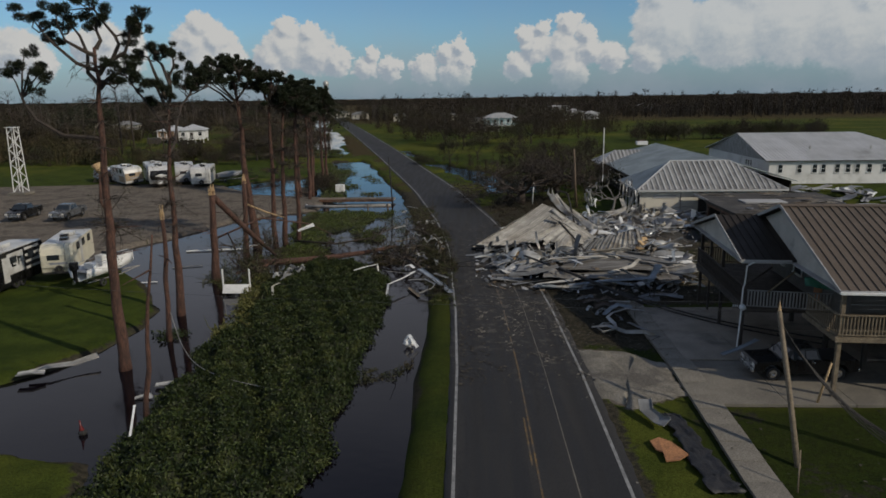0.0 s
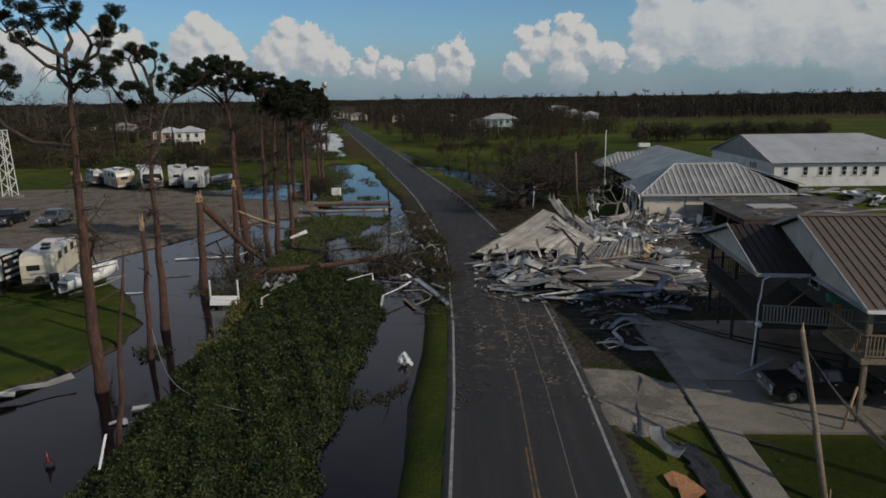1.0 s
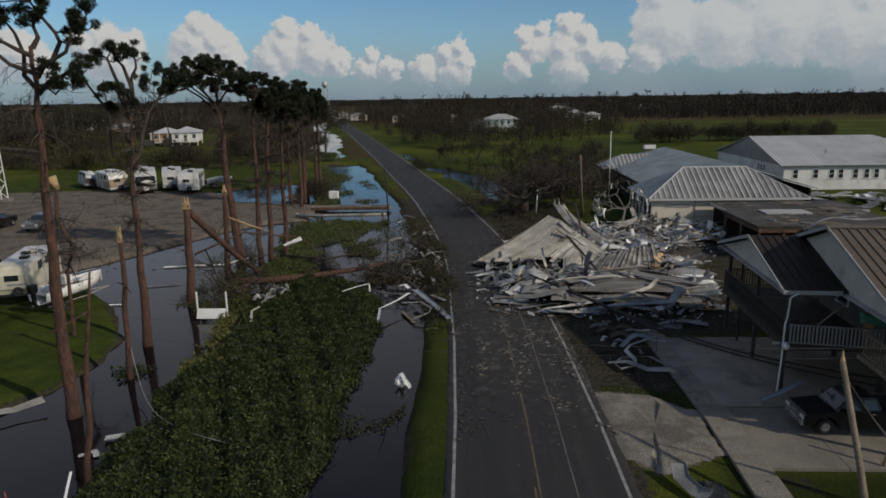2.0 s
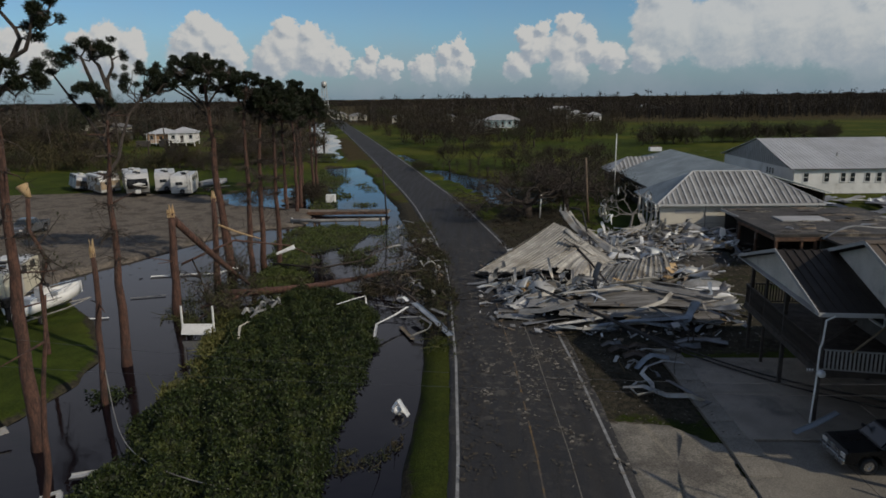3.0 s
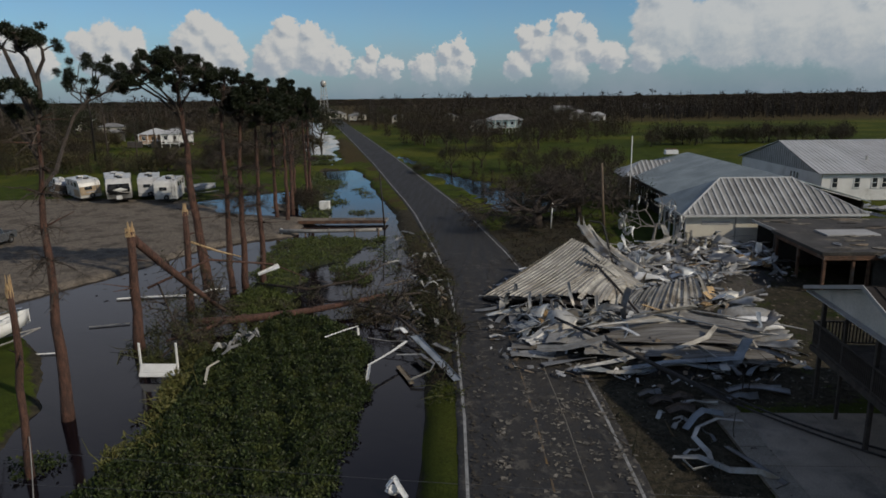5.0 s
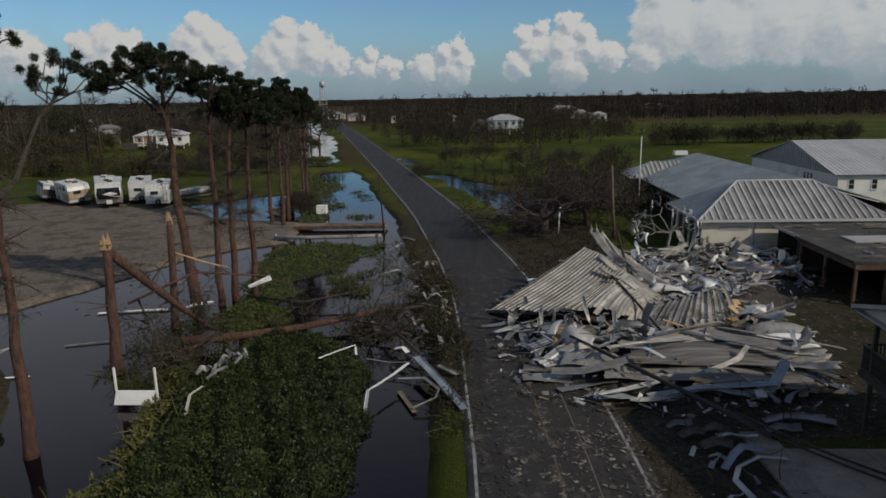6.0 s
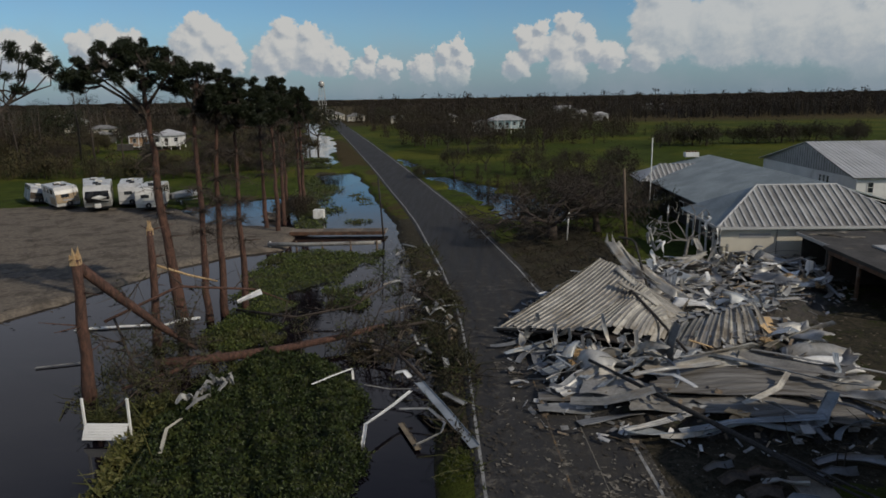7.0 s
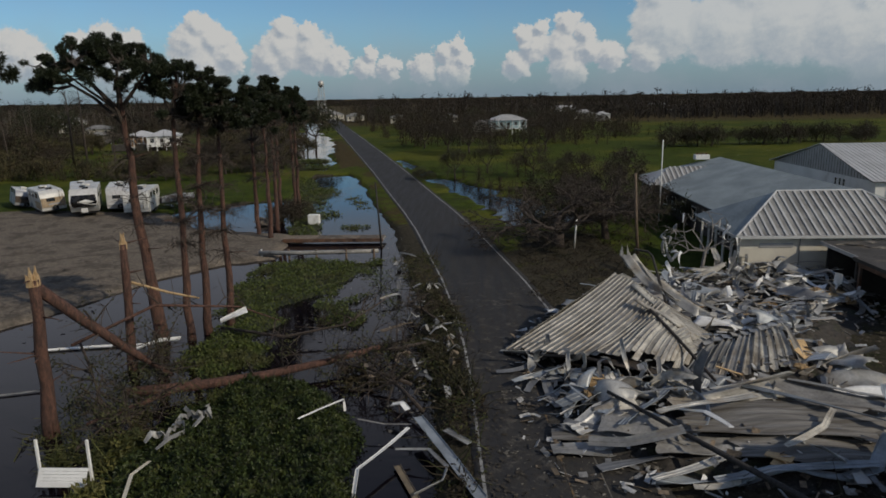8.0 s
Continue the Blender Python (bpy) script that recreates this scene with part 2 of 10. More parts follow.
def asphalt_mat():
    """Worn asphalt: aggregate, wheel tracks by the mesh's 'across' layer, cracks, patches of dried mud by its 'mud' layer."""
    m = bpy.data.materials.new("asphalt")
    m.use_nodes = True
    n = Nodes(m.node_tree)
    b = m.node_tree.nodes["Principled BSDF"]
    p = n.add("ShaderNodeTexCoord").outputs["Object"]
    lay = n.add("ShaderNodeAttribute")
    lay.attribute_name = "layers"
    z = n.add("ShaderNodeSeparateColor")
    n.link(lay.outputs["Color"], z.inputs[0])
    long = n.noise(n.vec("MULTIPLY", p, (1.6, 0.10, 1)), 1.0, 4.0, 0.6)
    mid, fine = n.noise(p, 0.9, 5.0, 0.65), n.noise(p, 26.0, 3.0, 0.6)
    col = n.mix(n.span(long.outputs["Fac"], 0.35, 0.65), (0.023, 0.023, 0.024), (0.033, 0.032, 0.031))
    mud = n.math("ADD", z.outputs[1], n.math("MULTIPLY", n.math("SUBTRACT", n.math("ADD", n.noise(p, 3.4, 5.0, 0.7).outputs["Fac"], n.math("MULTIPLY", mid.outputs["Fac"], 0.6)), 0.80), 2.6))
    col = n.mix(n.span(mud, 0.30, 0.85, 0.0, 0.8), col, (0.038, 0.034, 0.028))
    fleck = n.math("MULTIPLY", n.span(n.noise(n.vec("ADD", p, (3.1, 8.2, 0)), 1.3, 7.0, 0.75).outputs["Fac"], 0.52, 0.585), n.math("MULTIPLY", n.span(z.outputs[1], 0.05, 0.3), n.span(n.noise(p, 0.33, 3.0, 0.6).outputs["Fac"], 0.42, 0.58, 0.3, 1.0)))
    col = n.mix(n.math("MULTIPLY", fleck, 0.6), col, (0.120, 0.108, 0.090))
    col = n.mix(n.math("MULTIPLY", n.math("POWER", z.outputs[0], 1.3), 0.8), col, (0.022, 0.022, 0.023))
    crack = n.add("ShaderNodeTexVoronoi")
    crack.feature = "DISTANCE_TO_EDGE"
    crack.inputs["Scale"].default_value = 0.22
    n.link(n.vec("ADD", p, n.vec("MULTIPLY", mid.outputs["Color"], (1.2, 1.2, 0))), crack.inputs["Vector"])
    col = n.mix(n.span(crack.outputs["Distance"], 0.0, 0.012, 0.5, 0.0), col, (0.016, 0.016, 0.016))
    col = n.mix(1.0, col, n.vec("MULTIPLY", (1, 1, 1), n.span(fine.outputs["Fac"], 0.25, 0.75, 0.65, 1.35)), "MULTIPLY")
    n.link(col, b.inputs["Base Color"])
    n.link(n.span(long.outputs["Fac"], 0.3, 0.7, 0.72, 0.9), b.inputs["Roughness"])
    b.inputs["Specular IOR Level"].default_value = 0.25
    u = n.add("ShaderNodeBump")
    u.inputs["Strength"].default_value, u.inputs["Distance"].default_value = 0.4, 0.01
    n.link(fine.outputs["Fac"], u.inputs["Height"])
    n.link(u.outputs[0], b.inputs["Normal"])
    return m


M_apron = mat("pale_gravel", (0.185, 0.168, 0.136), (0.120, 0.109, 0.088), 0.7, 12, 0.95, bump=0.5, grain=0.4, dirt=(0.075, 0.066, 0.054), dirt_at=0.56)
M_ground, M_asphalt, M_water = ground_mat(), asphalt_mat(), water_mat()
M_line = mat("worn_white_line", (0.26, 0.26, 0.25), (0.16, 0.16, 0.155), 1.5, 14, 0.7, bump=0.1, dirt=(0.07, 0.07, 0.068), dirt_at=0.62)
M_yellow = mat("worn_yellow_line", (0.154, 0.091, 0.025), (0.084, 0.056, 0.025), 1.5, 14, 0.7, bump=0.1, dirt=(0.05, 0.045, 0.04), dirt_at=0.5)
M_conc = mat("concrete", (0.172, 0.156, 0.126), (0.126, 0.114, 0.094), 0.5, 20, 0.85, bump=0.2, vary=0.10, dirt=(0.085, 0.08, 0.072), dirt_at=0.62)
M_conc_warm = mat("warm_grey_concrete", (0.240, 0.210, 0.170), (0.180, 0.157, 0.127), 0.4, 20, 0.8, bump=0.2, vary=0.08, dirt=(0.05, 0.048, 0.045), dirt_at=0.6)
M_bark = mat("pine_bark", (0.098, 0.046, 0.031), (0.046, 0.025, 0.019), 2.2, 11, 0.9, bump=0.9, stretch=(3, 3, 0.7), grain=0.5)
M_bark_dark = mat("dark_bark", (0.055, 0.040, 0.030), (0.030, 0.024, 0.020), 2.0, 10, 0.95, bump=0.8, stretch=(3, 3, 0.8), grain=0.5)
M_twig = mat("bare_twigs", (0.060, 0.046, 0.036), (0.032, 0.026, 0.021), 0.5, 6, 0.95, bump=0.0, vary=0.35, island=True)
M_splinter = mat("splintered_wood", (0.46, 0.33, 0.18), (0.34, 0.22, 0.11), 5, 30, 0.8, bump=0.5, stretch=(4, 4, 0.8))
M_oldpole = mat("weathered_pole", (0.150, 0.105, 0.070), (0.095, 0.070, 0.050), 3, 20, 0.85, bump=0.4, stretch=(3, 3, 0.4))
M_tarpole = mat("dark_treated_pole", (0.030, 0.026, 0.023), (0.018, 0.017, 0.016), 3, 20, 0.8, bump=0.3, stretch=(3, 3, 0.4))
M_needle = leaf_mat("pine_needles", (0.010, 0.016, 0.007), (0.026, 0.032, 0.013), None, 0.5, 0.15)
M_weed = leaf_mat("water_weed_leaves", (0.007, 0.013, 0.004), (0.048, 0.068, 0.017), (0.080, 0.094, 0.027), 0.5, 0.25, 0.9)
M_weedlight = leaf_mat("green_weed_leaves", (0.032, 0.050, 0.012), (0.100, 0.120, 0.030), (0.068, 0.066, 0.026), 0.55, 0.25)
M_verge = leaf_mat("verge_weed_leaves", (0.032, 0.042, 0.012), (0.082, 0.082, 0.028), (0.062, 0.046, 0.025), 0.6, 0.2)
M_yellowgrass = leaf_mat("yellow_green_grass", (0.075, 0.085, 0.022), (0.14, 0.13, 0.045), None, 0.6, 0.25)
M_brush = leaf_mat("torn_brush_leaves", (0.026, 0.036, 0.012), (0.055, 0.050, 0.022), (0.050, 0.038, 0.022), 0.6, 0.2)
M_darkcrown = leaf_mat("dark_green_crowns", (0.016, 0.022, 0.009), (0.034, 0.038, 0.016), (0.045, 0.036, 0.020), 0.7, 0.15)
M_deadleaf = leaf_mat("dead_leaves", (0.048, 0.036, 0.022), (0.022, 0.019, 0.012), (0.030, 0.034, 0.014), 0.7, 0.15)
M_far = leaf_mat("far_stripped_woods", (0.040, 0.030, 0.021), (0.017, 0.013, 0.010), (0.026, 0.027, 0.012), 0.9, 0.1)
M_hedge = leaf_mat("olive_thicket", (0.066, 0.056, 0.023), (0.028, 0.027, 0.012), (0.082, 0.060, 0.034), 0.8, 0.1)
M_thicket = leaf_mat("brown_thicket", (0.056, 0.043, 0.027), (0.026, 0.021, 0.013), (0.038, 0.044, 0.017), 0.9, 0.1)
M_paletrunk = mat("bleached_trunks", (0.085, 0.070, 0.056), (0.045, 0.037, 0.030), 0.3, 4, 0.95, bump=0.0, vary=0.5, island=True)
M_mat = mat("rotting_weed_bed", (0.016, 0.022, 0.008), (0.026, 0.030, 0.012), 0.8, 8, 0.95, bump=0.8)
M_white = mat("white_paint", (0.74, 0.74, 0.72), (0.62, 0.62, 0.60), 0.8, 16, 0.5, bump=0.05, grain=0.08, dirt=(0.36, 0.34, 0.30), dirt_at=0.66)
M_rvwhite = mat("caravan_white", (0.56, 0.555, 0.53), (0.44, 0.435, 0.415), 0.7, 16, 0.35, bump=0.03, grain=0.05, dirt=(0.30, 0.285, 0.25), dirt_at=0.6)
M_rvcream = mat("caravan_cream", (0.62, 0.58, 0.45), (0.54, 0.50, 0.39), 0.7, 16, 0.4, bump=0.03, grain=0.05)
M_rvpale = mat("caravan_pale_grey", (0.44, 0.44, 0.44), (0.34, 0.34, 0.34), 0.7, 16, 0.4, bump=0.03, grain=0.06, dirt=(0.2, 0.19, 0.17), dirt_at=0.6)
M_tanboard = mat("tan_backing_board", (0.34, 0.26, 0.17), (0.25, 0.19, 0.12), 1.5, 14, 0.8, bump=0.2)
M_plankdark = mat("dark_torn_boards", (0.075, 0.055, 0.040), (0.035, 0.028, 0.022), 1.2, 10, 0.9, bump=0.4)
M_rvgrey = mat("caravan_grey", (0.30, 0.31, 0.33), (0.22, 0.23, 0.25), 0.7, 16, 0.4, bump=0.03, grain=0.06)
M_ply = mat("bare_plywood", (0.52, 0.36, 0.18), (0.42, 0.28, 0.14), 1.5, 14, 0.8, bump=0.2, stretch=(1, 4, 1))
M_orange = mat("orange_board", (0.36, 0.165, 0.068), (0.27, 0.125, 0.055), 1.6, 14, 0.8, bump=0.2)
M_foam = mat("yellow_insulation", (0.31, 0.215, 0.11), (0.20, 0.13, 0.065), 3.0, 16, 0.95, bump=0.6)
M_black = mat("black_gloss_paint", (0.006, 0.006, 0.007), (0.009, 0.009, 0.009), 1, 20, 0.28, bump=0.0, grain=0.1, spec=0.3)
M_greypaint = mat("grey_car_paint", (0.085, 0.09, 0.095), (0.07, 0.074, 0.08), 1, 20, 0.25, bump=0.0, grain=0.1)
M_rubber = mat("tyre_rubber", (0.016, 0.016, 0.016), (0.024, 0.023, 0.022), 6, 30, 0.85, bump=0.2)
M_chrome = mat("bright_metal", (0.62, 0.62, 0.62), (0.5, 0.5, 0.5), 3, 20, 0.25, metal=1.0, bump=0.02, grain=0.08)
M_galv = mat("weathered_galvanised_roof", (0.47, 0.465, 0.44), (0.38, 0.375, 0.36), 0.35, 9, 0.5, metal=0.25, bump=0.08, vary=0.10, grain=0.15, dirt=(0.20, 0.19, 0.17), dirt_at=0.60)
M_pan = mat("grey_roof_pan", (0.25, 0.245, 0.23), (0.16, 0.155, 0.147), 0.6, 9, 0.6, metal=0.1, bump=0.08, vary=0.14, grain=0.2, dirt=(0.10, 0.095, 0.085), dirt_at=0.58)
M_galvlight = mat("pale_metal_roof", (0.50, 0.50, 0.49), (0.43, 0.43, 0.42), 0.25, 8, 0.5, metal=0.15, bump=0.05, vary=0.05, grain=0.1, dirt=(0.28, 0.27, 0.25), dirt_at=0.64)
M_under = mat("blue_grey_roof_felt", (0.224, 0.264, 0.273), (0.168, 0.199, 0.208), 0.3, 10, 0.8, bump=0.15, dirt=(0.09, 0.09, 0.088), dirt_at=0.66)
M_sheet = mat("torn_white_sheet_metal", (0.33, 0.33, 0.318), (0.17, 0.17, 0.164), 0.6, 10, 0.45, metal=0.1, bump=0.12, vary=0.28, grain=0.12, dirt=(0.20, 0.165, 0.12), dirt_at=0.60)
M_sheetgrey = mat("torn_grey_sheet_metal", (0.19, 0.197, 0.205), (0.11, 0.114, 0.12), 0.6, 10, 0.45, metal=0.2, bump=0.12, vary=0.35, grain=0.12, dirt=(0.12, 0.10, 0.08), dirt_at=0.6)
M_sheetblue = mat("pale_blue_sheet_metal", (0.24, 0.268, 0.295), (0.16, 0.18, 0.20), 0.8, 10, 0.4, metal=0.1, bump=0.1, vary=0.2, grain=0.1, dirt=(0.24, 0.22, 0.18), dirt_at=0.62)
M_cream = mat("cream_sheet_metal", (0.42, 0.40, 0.33), (0.30, 0.285, 0.24), 0.6, 10, 0.5, metal=0.05, bump=0.12, vary=0.2, grain=0.12, dirt=(0.24, 0.19, 0.13), dirt_at=0.6)
M_plank = mat("grey_broken_boards", (0.16, 0.125, 0.090), (0.095, 0.078, 0.060), 2, 18, 0.9, bump=0.35, vary=0.35, stretch=(1, 1, 1))
M_brownroof = mat("brown_metal_roof", (0.115, 0.090, 0.068), (0.095, 0.075, 0.058), 0.5, 9, 0.62, metal=0.0, spec=0.25, bump=0.05, vary=0.05, grain=0.08)
M_darkroof = mat("dark_brown_metal_roof", (0.027, 0.021, 0.016), (0.021, 0.017, 0.013), 0.5, 9, 0.65, metal=0.0, spec=0.2, bump=0.05, vary=0.05, grain=0.1)
M_soffit = mat("pale_grey_soffit", (0.34, 0.34, 0.335), (0.29, 0.29, 0.285), 0.8, 14, 0.7, bump=0.05, grain=0.06)
M_railgrey = mat("greyed_white_rail", (0.25, 0.245, 0.235), (0.19, 0.186, 0.18), 0.8, 14, 0.7, bump=0.05, grain=0.06)
M_siding = mat("grey_siding", (0.115, 0.110, 0.102), (0.085, 0.082, 0.076), 0.8, 14, 0.75, bump=0.1, grain=0.08)
M_cream_wall = mat("cream_wall", (0.58, 0.55, 0.46), (0.50, 0.47, 0.40), 0.5, 14, 0.8, bump=0.1, grain=0.08, dirt=(0.34, 0.31, 0.26), dirt_at=0.64)
M_white_wall = mat("white_wall", (0.68, 0.68, 0.66), (0.58, 0.58, 0.56), 0.4, 14, 0.8, bump=0.08, grain=0.06, dirt=(0.38, 0.37, 0.34), dirt_at=0.66)
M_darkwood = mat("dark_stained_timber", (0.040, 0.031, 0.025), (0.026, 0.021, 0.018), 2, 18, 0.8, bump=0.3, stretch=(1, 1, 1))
M_palewood = mat("pale_weathered_timber", (0.195, 0.155, 0.102), (0.135, 0.107, 0.073), 2, 18, 0.85, bump=0.3)
M_rust = mat("rusty_steel", (0.110, 0.055, 0.030), (0.060, 0.034, 0.022), 1.5, 14, 0.85, bump=0.4, dirt=(0.16, 0.14, 0.12), dirt_at=0.62)
M_pipe = mat("grey_pipe", (0.26, 0.25, 0.23), (0.18, 0.175, 0.165), 1.5, 14, 0.6, bump=0.15, dirt=(0.10, 0.085, 0.07), dirt_at=0.6)
# near-black walls: the shade under roofs and floors is put into the colour
M_shadewall = mat("painted_shade_wall", (0.05, 0.045, 0.04), (0.035, 0.032, 0.03), 1, 12, 0.9, bump=0.1)
M_flatroof = mat("torn_felt_flat_roof", (0.044, 0.040, 0.036), (0.028, 0.026, 0.024), 0.6, 9, 0.9, bump=0.4, dirt=(0.17, 0.14, 0.10), dirt_at=0.62)
M_green = mat("green_tarp", (0.020, 0.135, 0.085), (0.015, 0.095, 0.06), 1.2, 14, 0.6, bump=0.3)
M_glass = glass_mat("dark_glass")
M_red = mat("red_plastic", (0.120, 0.010, 0.008), (0.088, 0.008, 0.008), 2, 20, 0.4, bump=0.0)
M_terracotta = mat("tan_house_wall", (0.36, 0.22, 0.12), (0.30, 0.19, 0.11), 1, 12, 0.8, bump=0.1)
M_teal = mat("pale_teal_wall", (0.26, 0.38, 0.40), (0.22, 0.33, 0.35), 1, 12, 0.8, bump=0.1)
M_chip = mat("pale_litter", (0.17, 0.153, 0.125), (0.075, 0.067, 0.055), 4, 20, 0.9, bump=0.2, vary=0.6, island=True)
M_mulch = mat("dark_litter", (0.050, 0.040, 0.028), (0.030, 0.025, 0.018), 4, 20, 0.95, bump=0.3, vary=0.5, island=True)
M_lamp = mat("lamp_lens", (0.55, 0.52, 0.48), (0.5, 0.48, 0.45), 4, 20, 0.15, bump=0.0)
M_tail = mat("red_lamp_lens", (0.25, 0.02, 0.02), (0.2, 0.015, 0.015), 4, 20, 0.15, bump=0.0)
M_tarp = mat("black_tarp", (0.012, 0.012, 0.013), (0.020, 0.020, 0.021), 2.0, 12, 0.6, bump=0.6, grain=0.4)
M_gable = mat("pale_grey_gable", (0.50, 0.475, 0.43), (0.42, 0.40, 0.36), 0.8, 12, 0.75, bump=0.1, grain=0.1, dirt=(0.25, 0.24, 0.22), dirt_at=0.62)
M_vergebrown = leaf_mat("verge_brown_leaves", (0.085, 0.062, 0.034), (0.045, 0.040, 0.020), (0.060, 0.066, 0.022), 0.7, 0.2)

# ---- mesh helpers ----
class Geo:
    """Vertices and faces gathered into one mesh."""

    def __init__(self):
        self.v, self.f = [], []

    def add(self, verts, faces):
        k = len(self.v)
        self.v.extend(tuple(p) for p in verts)
        self.f.extend(tuple(i + k for i in f) for f in faces)
        return self

    def box(self, c, s, m=None, taper=1.0):
        x, y, z = s[0] / 2, s[1] / 2, s[2] / 2
        pts = [Vector((a * x * (taper if d > 0 else 1), b * y * (taper if d > 0 else 1), d * z)) for d in (-1, 1) for a, b in ((-1, -1), (1, -1), (1, 1), (-1, 1))]
        pts = [(m @ p if m else p) + Vector(c) for p in pts]
        return self.add(pts, [(3, 2, 1, 0), (4, 5, 6, 7), (0, 1, 5, 4), (1, 2, 6, 5), (2, 3, 7, 6), (3, 0, 4, 7)])

    def span(self, lo, hi):
        return self.box([(a + b) / 2 for a, b in zip(lo, hi)], [b - a for a, b in zip(lo, hi)])

    def bbox(self, c, s, r=0.05, m=None):
        """A box with bevelled edges."""
        bm = bmesh.new()
        bmesh.ops.create_cube(bm, size=1)
        for q in bm.verts:
            q.co = Vector((q.co.x * s[0], q.co.y * s[1], q.co.z * s[2]))
        bmesh.ops.bevel(bm, geom=bm.edges[:], offset=min(r, 0.45 * min(s)), segments=2, affect="EDGES", profile=0.6)
        bm.verts.index_update()
        self.add([(m @ q.co if m else q.co) + Vector(c) for q in bm.verts], [[q.index for q in f.verts] for f in bm.faces])
        bm.free()
        return self

    def tube(self, pts, rad, n=7, cap=True):
        pts = [Vector(p) for p in pts]
        rad = [rad] * len(pts) if not hasattr(rad, "__len__") else rad
        k = len(self.v)
        side = None
        for i, p in enumerate(pts):
            d = (pts[min(i + 1, len(pts) - 1)] - pts[max(i - 1, 0)]).normalized()
            if side is None:
                side = d.orthogonal().normalized()
            side = (side - d * side.dot(d)).normalized()
            up = d.cross(side)
            for j in range(n):
                a = 2 * math.pi * j / n
                self.v.append(tuple(p + (side * math.cos(a) + up * math.sin(a)) * rad[i]))
        for i in range(len(pts) - 1):
            for j in range(n):
                a, b = k + i * n + j, k + i * n + (j + 1) % n
                self.f.append((a, b, b + n, a + n))
        if cap:
            self.f.append(tuple(k + j for j in reversed(range(n))))
            self.f.append(tuple(k + (len(pts) - 1) * n + j for j in range(n)))
        return self

    def ring(self, c, axis, r_out, r_in, width, n=18):
        """A tyre or rim: a solid ring round an axis."""
        axis = Vector(axis).normalized()
        a = axis.orthogonal().normalized()
        b = axis.cross(a)
        k, prof = len(self.v), [(r_in, -0.5), (r_out * 0.95, -0.5), (r_out, -0.3), (r_out, 0.3), (r_out * 0.95, 0.5), (r_in, 0.5)]
        for i in range(n):
            t = 2 * math.pi * i / n
            for r, w in prof:
                self.v.append(tuple(Vector(c) + (a * math.cos(t) + b * math.sin(t)) * r + axis * w * width))
        m = len(prof)
        for i in range(n):
            for j in range(m):
                p, q = k + i * m + j, k + i * m + (j + 1) % m
                p2, q2 = k + (i + 1) % n * m + j, k + (i + 1) % n * m + (j + 1) % m
                self.f.append((p, q, q2, p2))
        return self

    def prism(self, poly, z0, z1):
        """An upright prism on a plan polygon (counter-clockwise)."""
        n = len(poly)
        return self.add([(x, y, z0) for x, y in poly] + [(x, y, z1) for x, y in poly],
                        [tuple(reversed(range(n))), tuple(range(n, 2 * n))] + [(i, (i + 1) % n, n + (i + 1) % n, n + i) for i in range(n)])

    def extrude(self, pts, offset):
        """A flat outline pushed along a vector."""
        n, o = len(pts), Vector(offset)
        return self.add([Vector(p) for p in pts] + [Vector(p) + o for p in pts],
                        [tuple(reversed(range(n))), tuple(range(n, 2 * n))] + [(i, (i + 1) % n, n + (i + 1) % n, n + i) for i in range(n)])

    def sheet(self, rows, thick=0.015):
        """A bent sheet from a grid of points, with two sides and edges."""
        nu, nv = len(rows), len(rows[0])
        P = np.array([[tuple(p) for p in r] for r in rows], float)
        du, dv = np.gradient(P, axis=0), np.gradient(P, axis=1)
        N = np.cross(du, dv)
        N /= np.maximum(np.linalg.norm(N, axis=2, keepdims=True), 1e-9)
        Q = P - N * thick
        top = [(i * nv + j, (i + 1) * nv + j, (i + 1) * nv + j + 1, i * nv + j + 1) for i in range(nu - 1) for j in range(nv - 1)]
        o = nu * nv
        low = [tuple(o + a for a in reversed(f)) for f in top]
        rim = [i * nv for i in range(nu)] + [(nu - 1) * nv + j for j in range(1, nv)] + [i * nv + nv - 1 for i in range(nu - 2, -1, -1)] + [j for j in range(nv - 2, 0, -1)]
        edge = [(rim[i], o + rim[i], o + rim[(i + 1) % len(rim)], rim[(i + 1) % len(rim)]) for i in range(len(rim))]
        return self.add(np.concatenate((P.reshape(-1, 3), Q.reshape(-1, 3))).tolist(), top + low + edge)

    def lump(self, c, r, rng, rough=0.25, n=7, m=5):
        """A rough rounded lump; r: three radii."""
        k = len(self.v)
        for i in range(m + 1):
            t = math.pi * i / m
            for j in range(n):
                a = 2 * math.pi * j / n
                q = 1 + rng.uniform(-rough, rough)
                self.v.append((c[0] + r[0] * q * math.sin(t) * math.cos(a), c[1] + r[1] * q * math.sin(t) * math.sin(a), c[2] + r[2] * q * math.cos(t)))
        for i in range(m):
            for j in range(n):
                self.f.append((k + i * n + j, k + (i + 1) * n + j, k + (i + 1) * n + (j + 1) % n, k + i * n + (j + 1) % n))
        return self

    def leaves(self, P, size, rng, flat=0.5, aspect=0.45):
        """A pointed leaf, folded along its rib, at each place of P."""
        P = np.asarray(P, float)
        n = len(P)
        if n == 0:
            return self
        d = rng.normal(size=(n, 3))
        d[:, 2] *= (1 - flat) * 1.4
        d /= np.linalg.norm(d, axis=1, keepdims=True)
        s = np.cross(d, rng.normal(size=(n, 3)) * (1 - flat) + np.array((0, 0, 1.0)))
        s /= np.maximum(np.linalg.norm(s, axis=1, keepdims=True), 1e-6)
        L = (size * rng.uniform(0.6, 1.4, n))[:, None]
        u = np.cross(s, d)
        tip, mid = P + d * L, P + d * L * 0.45
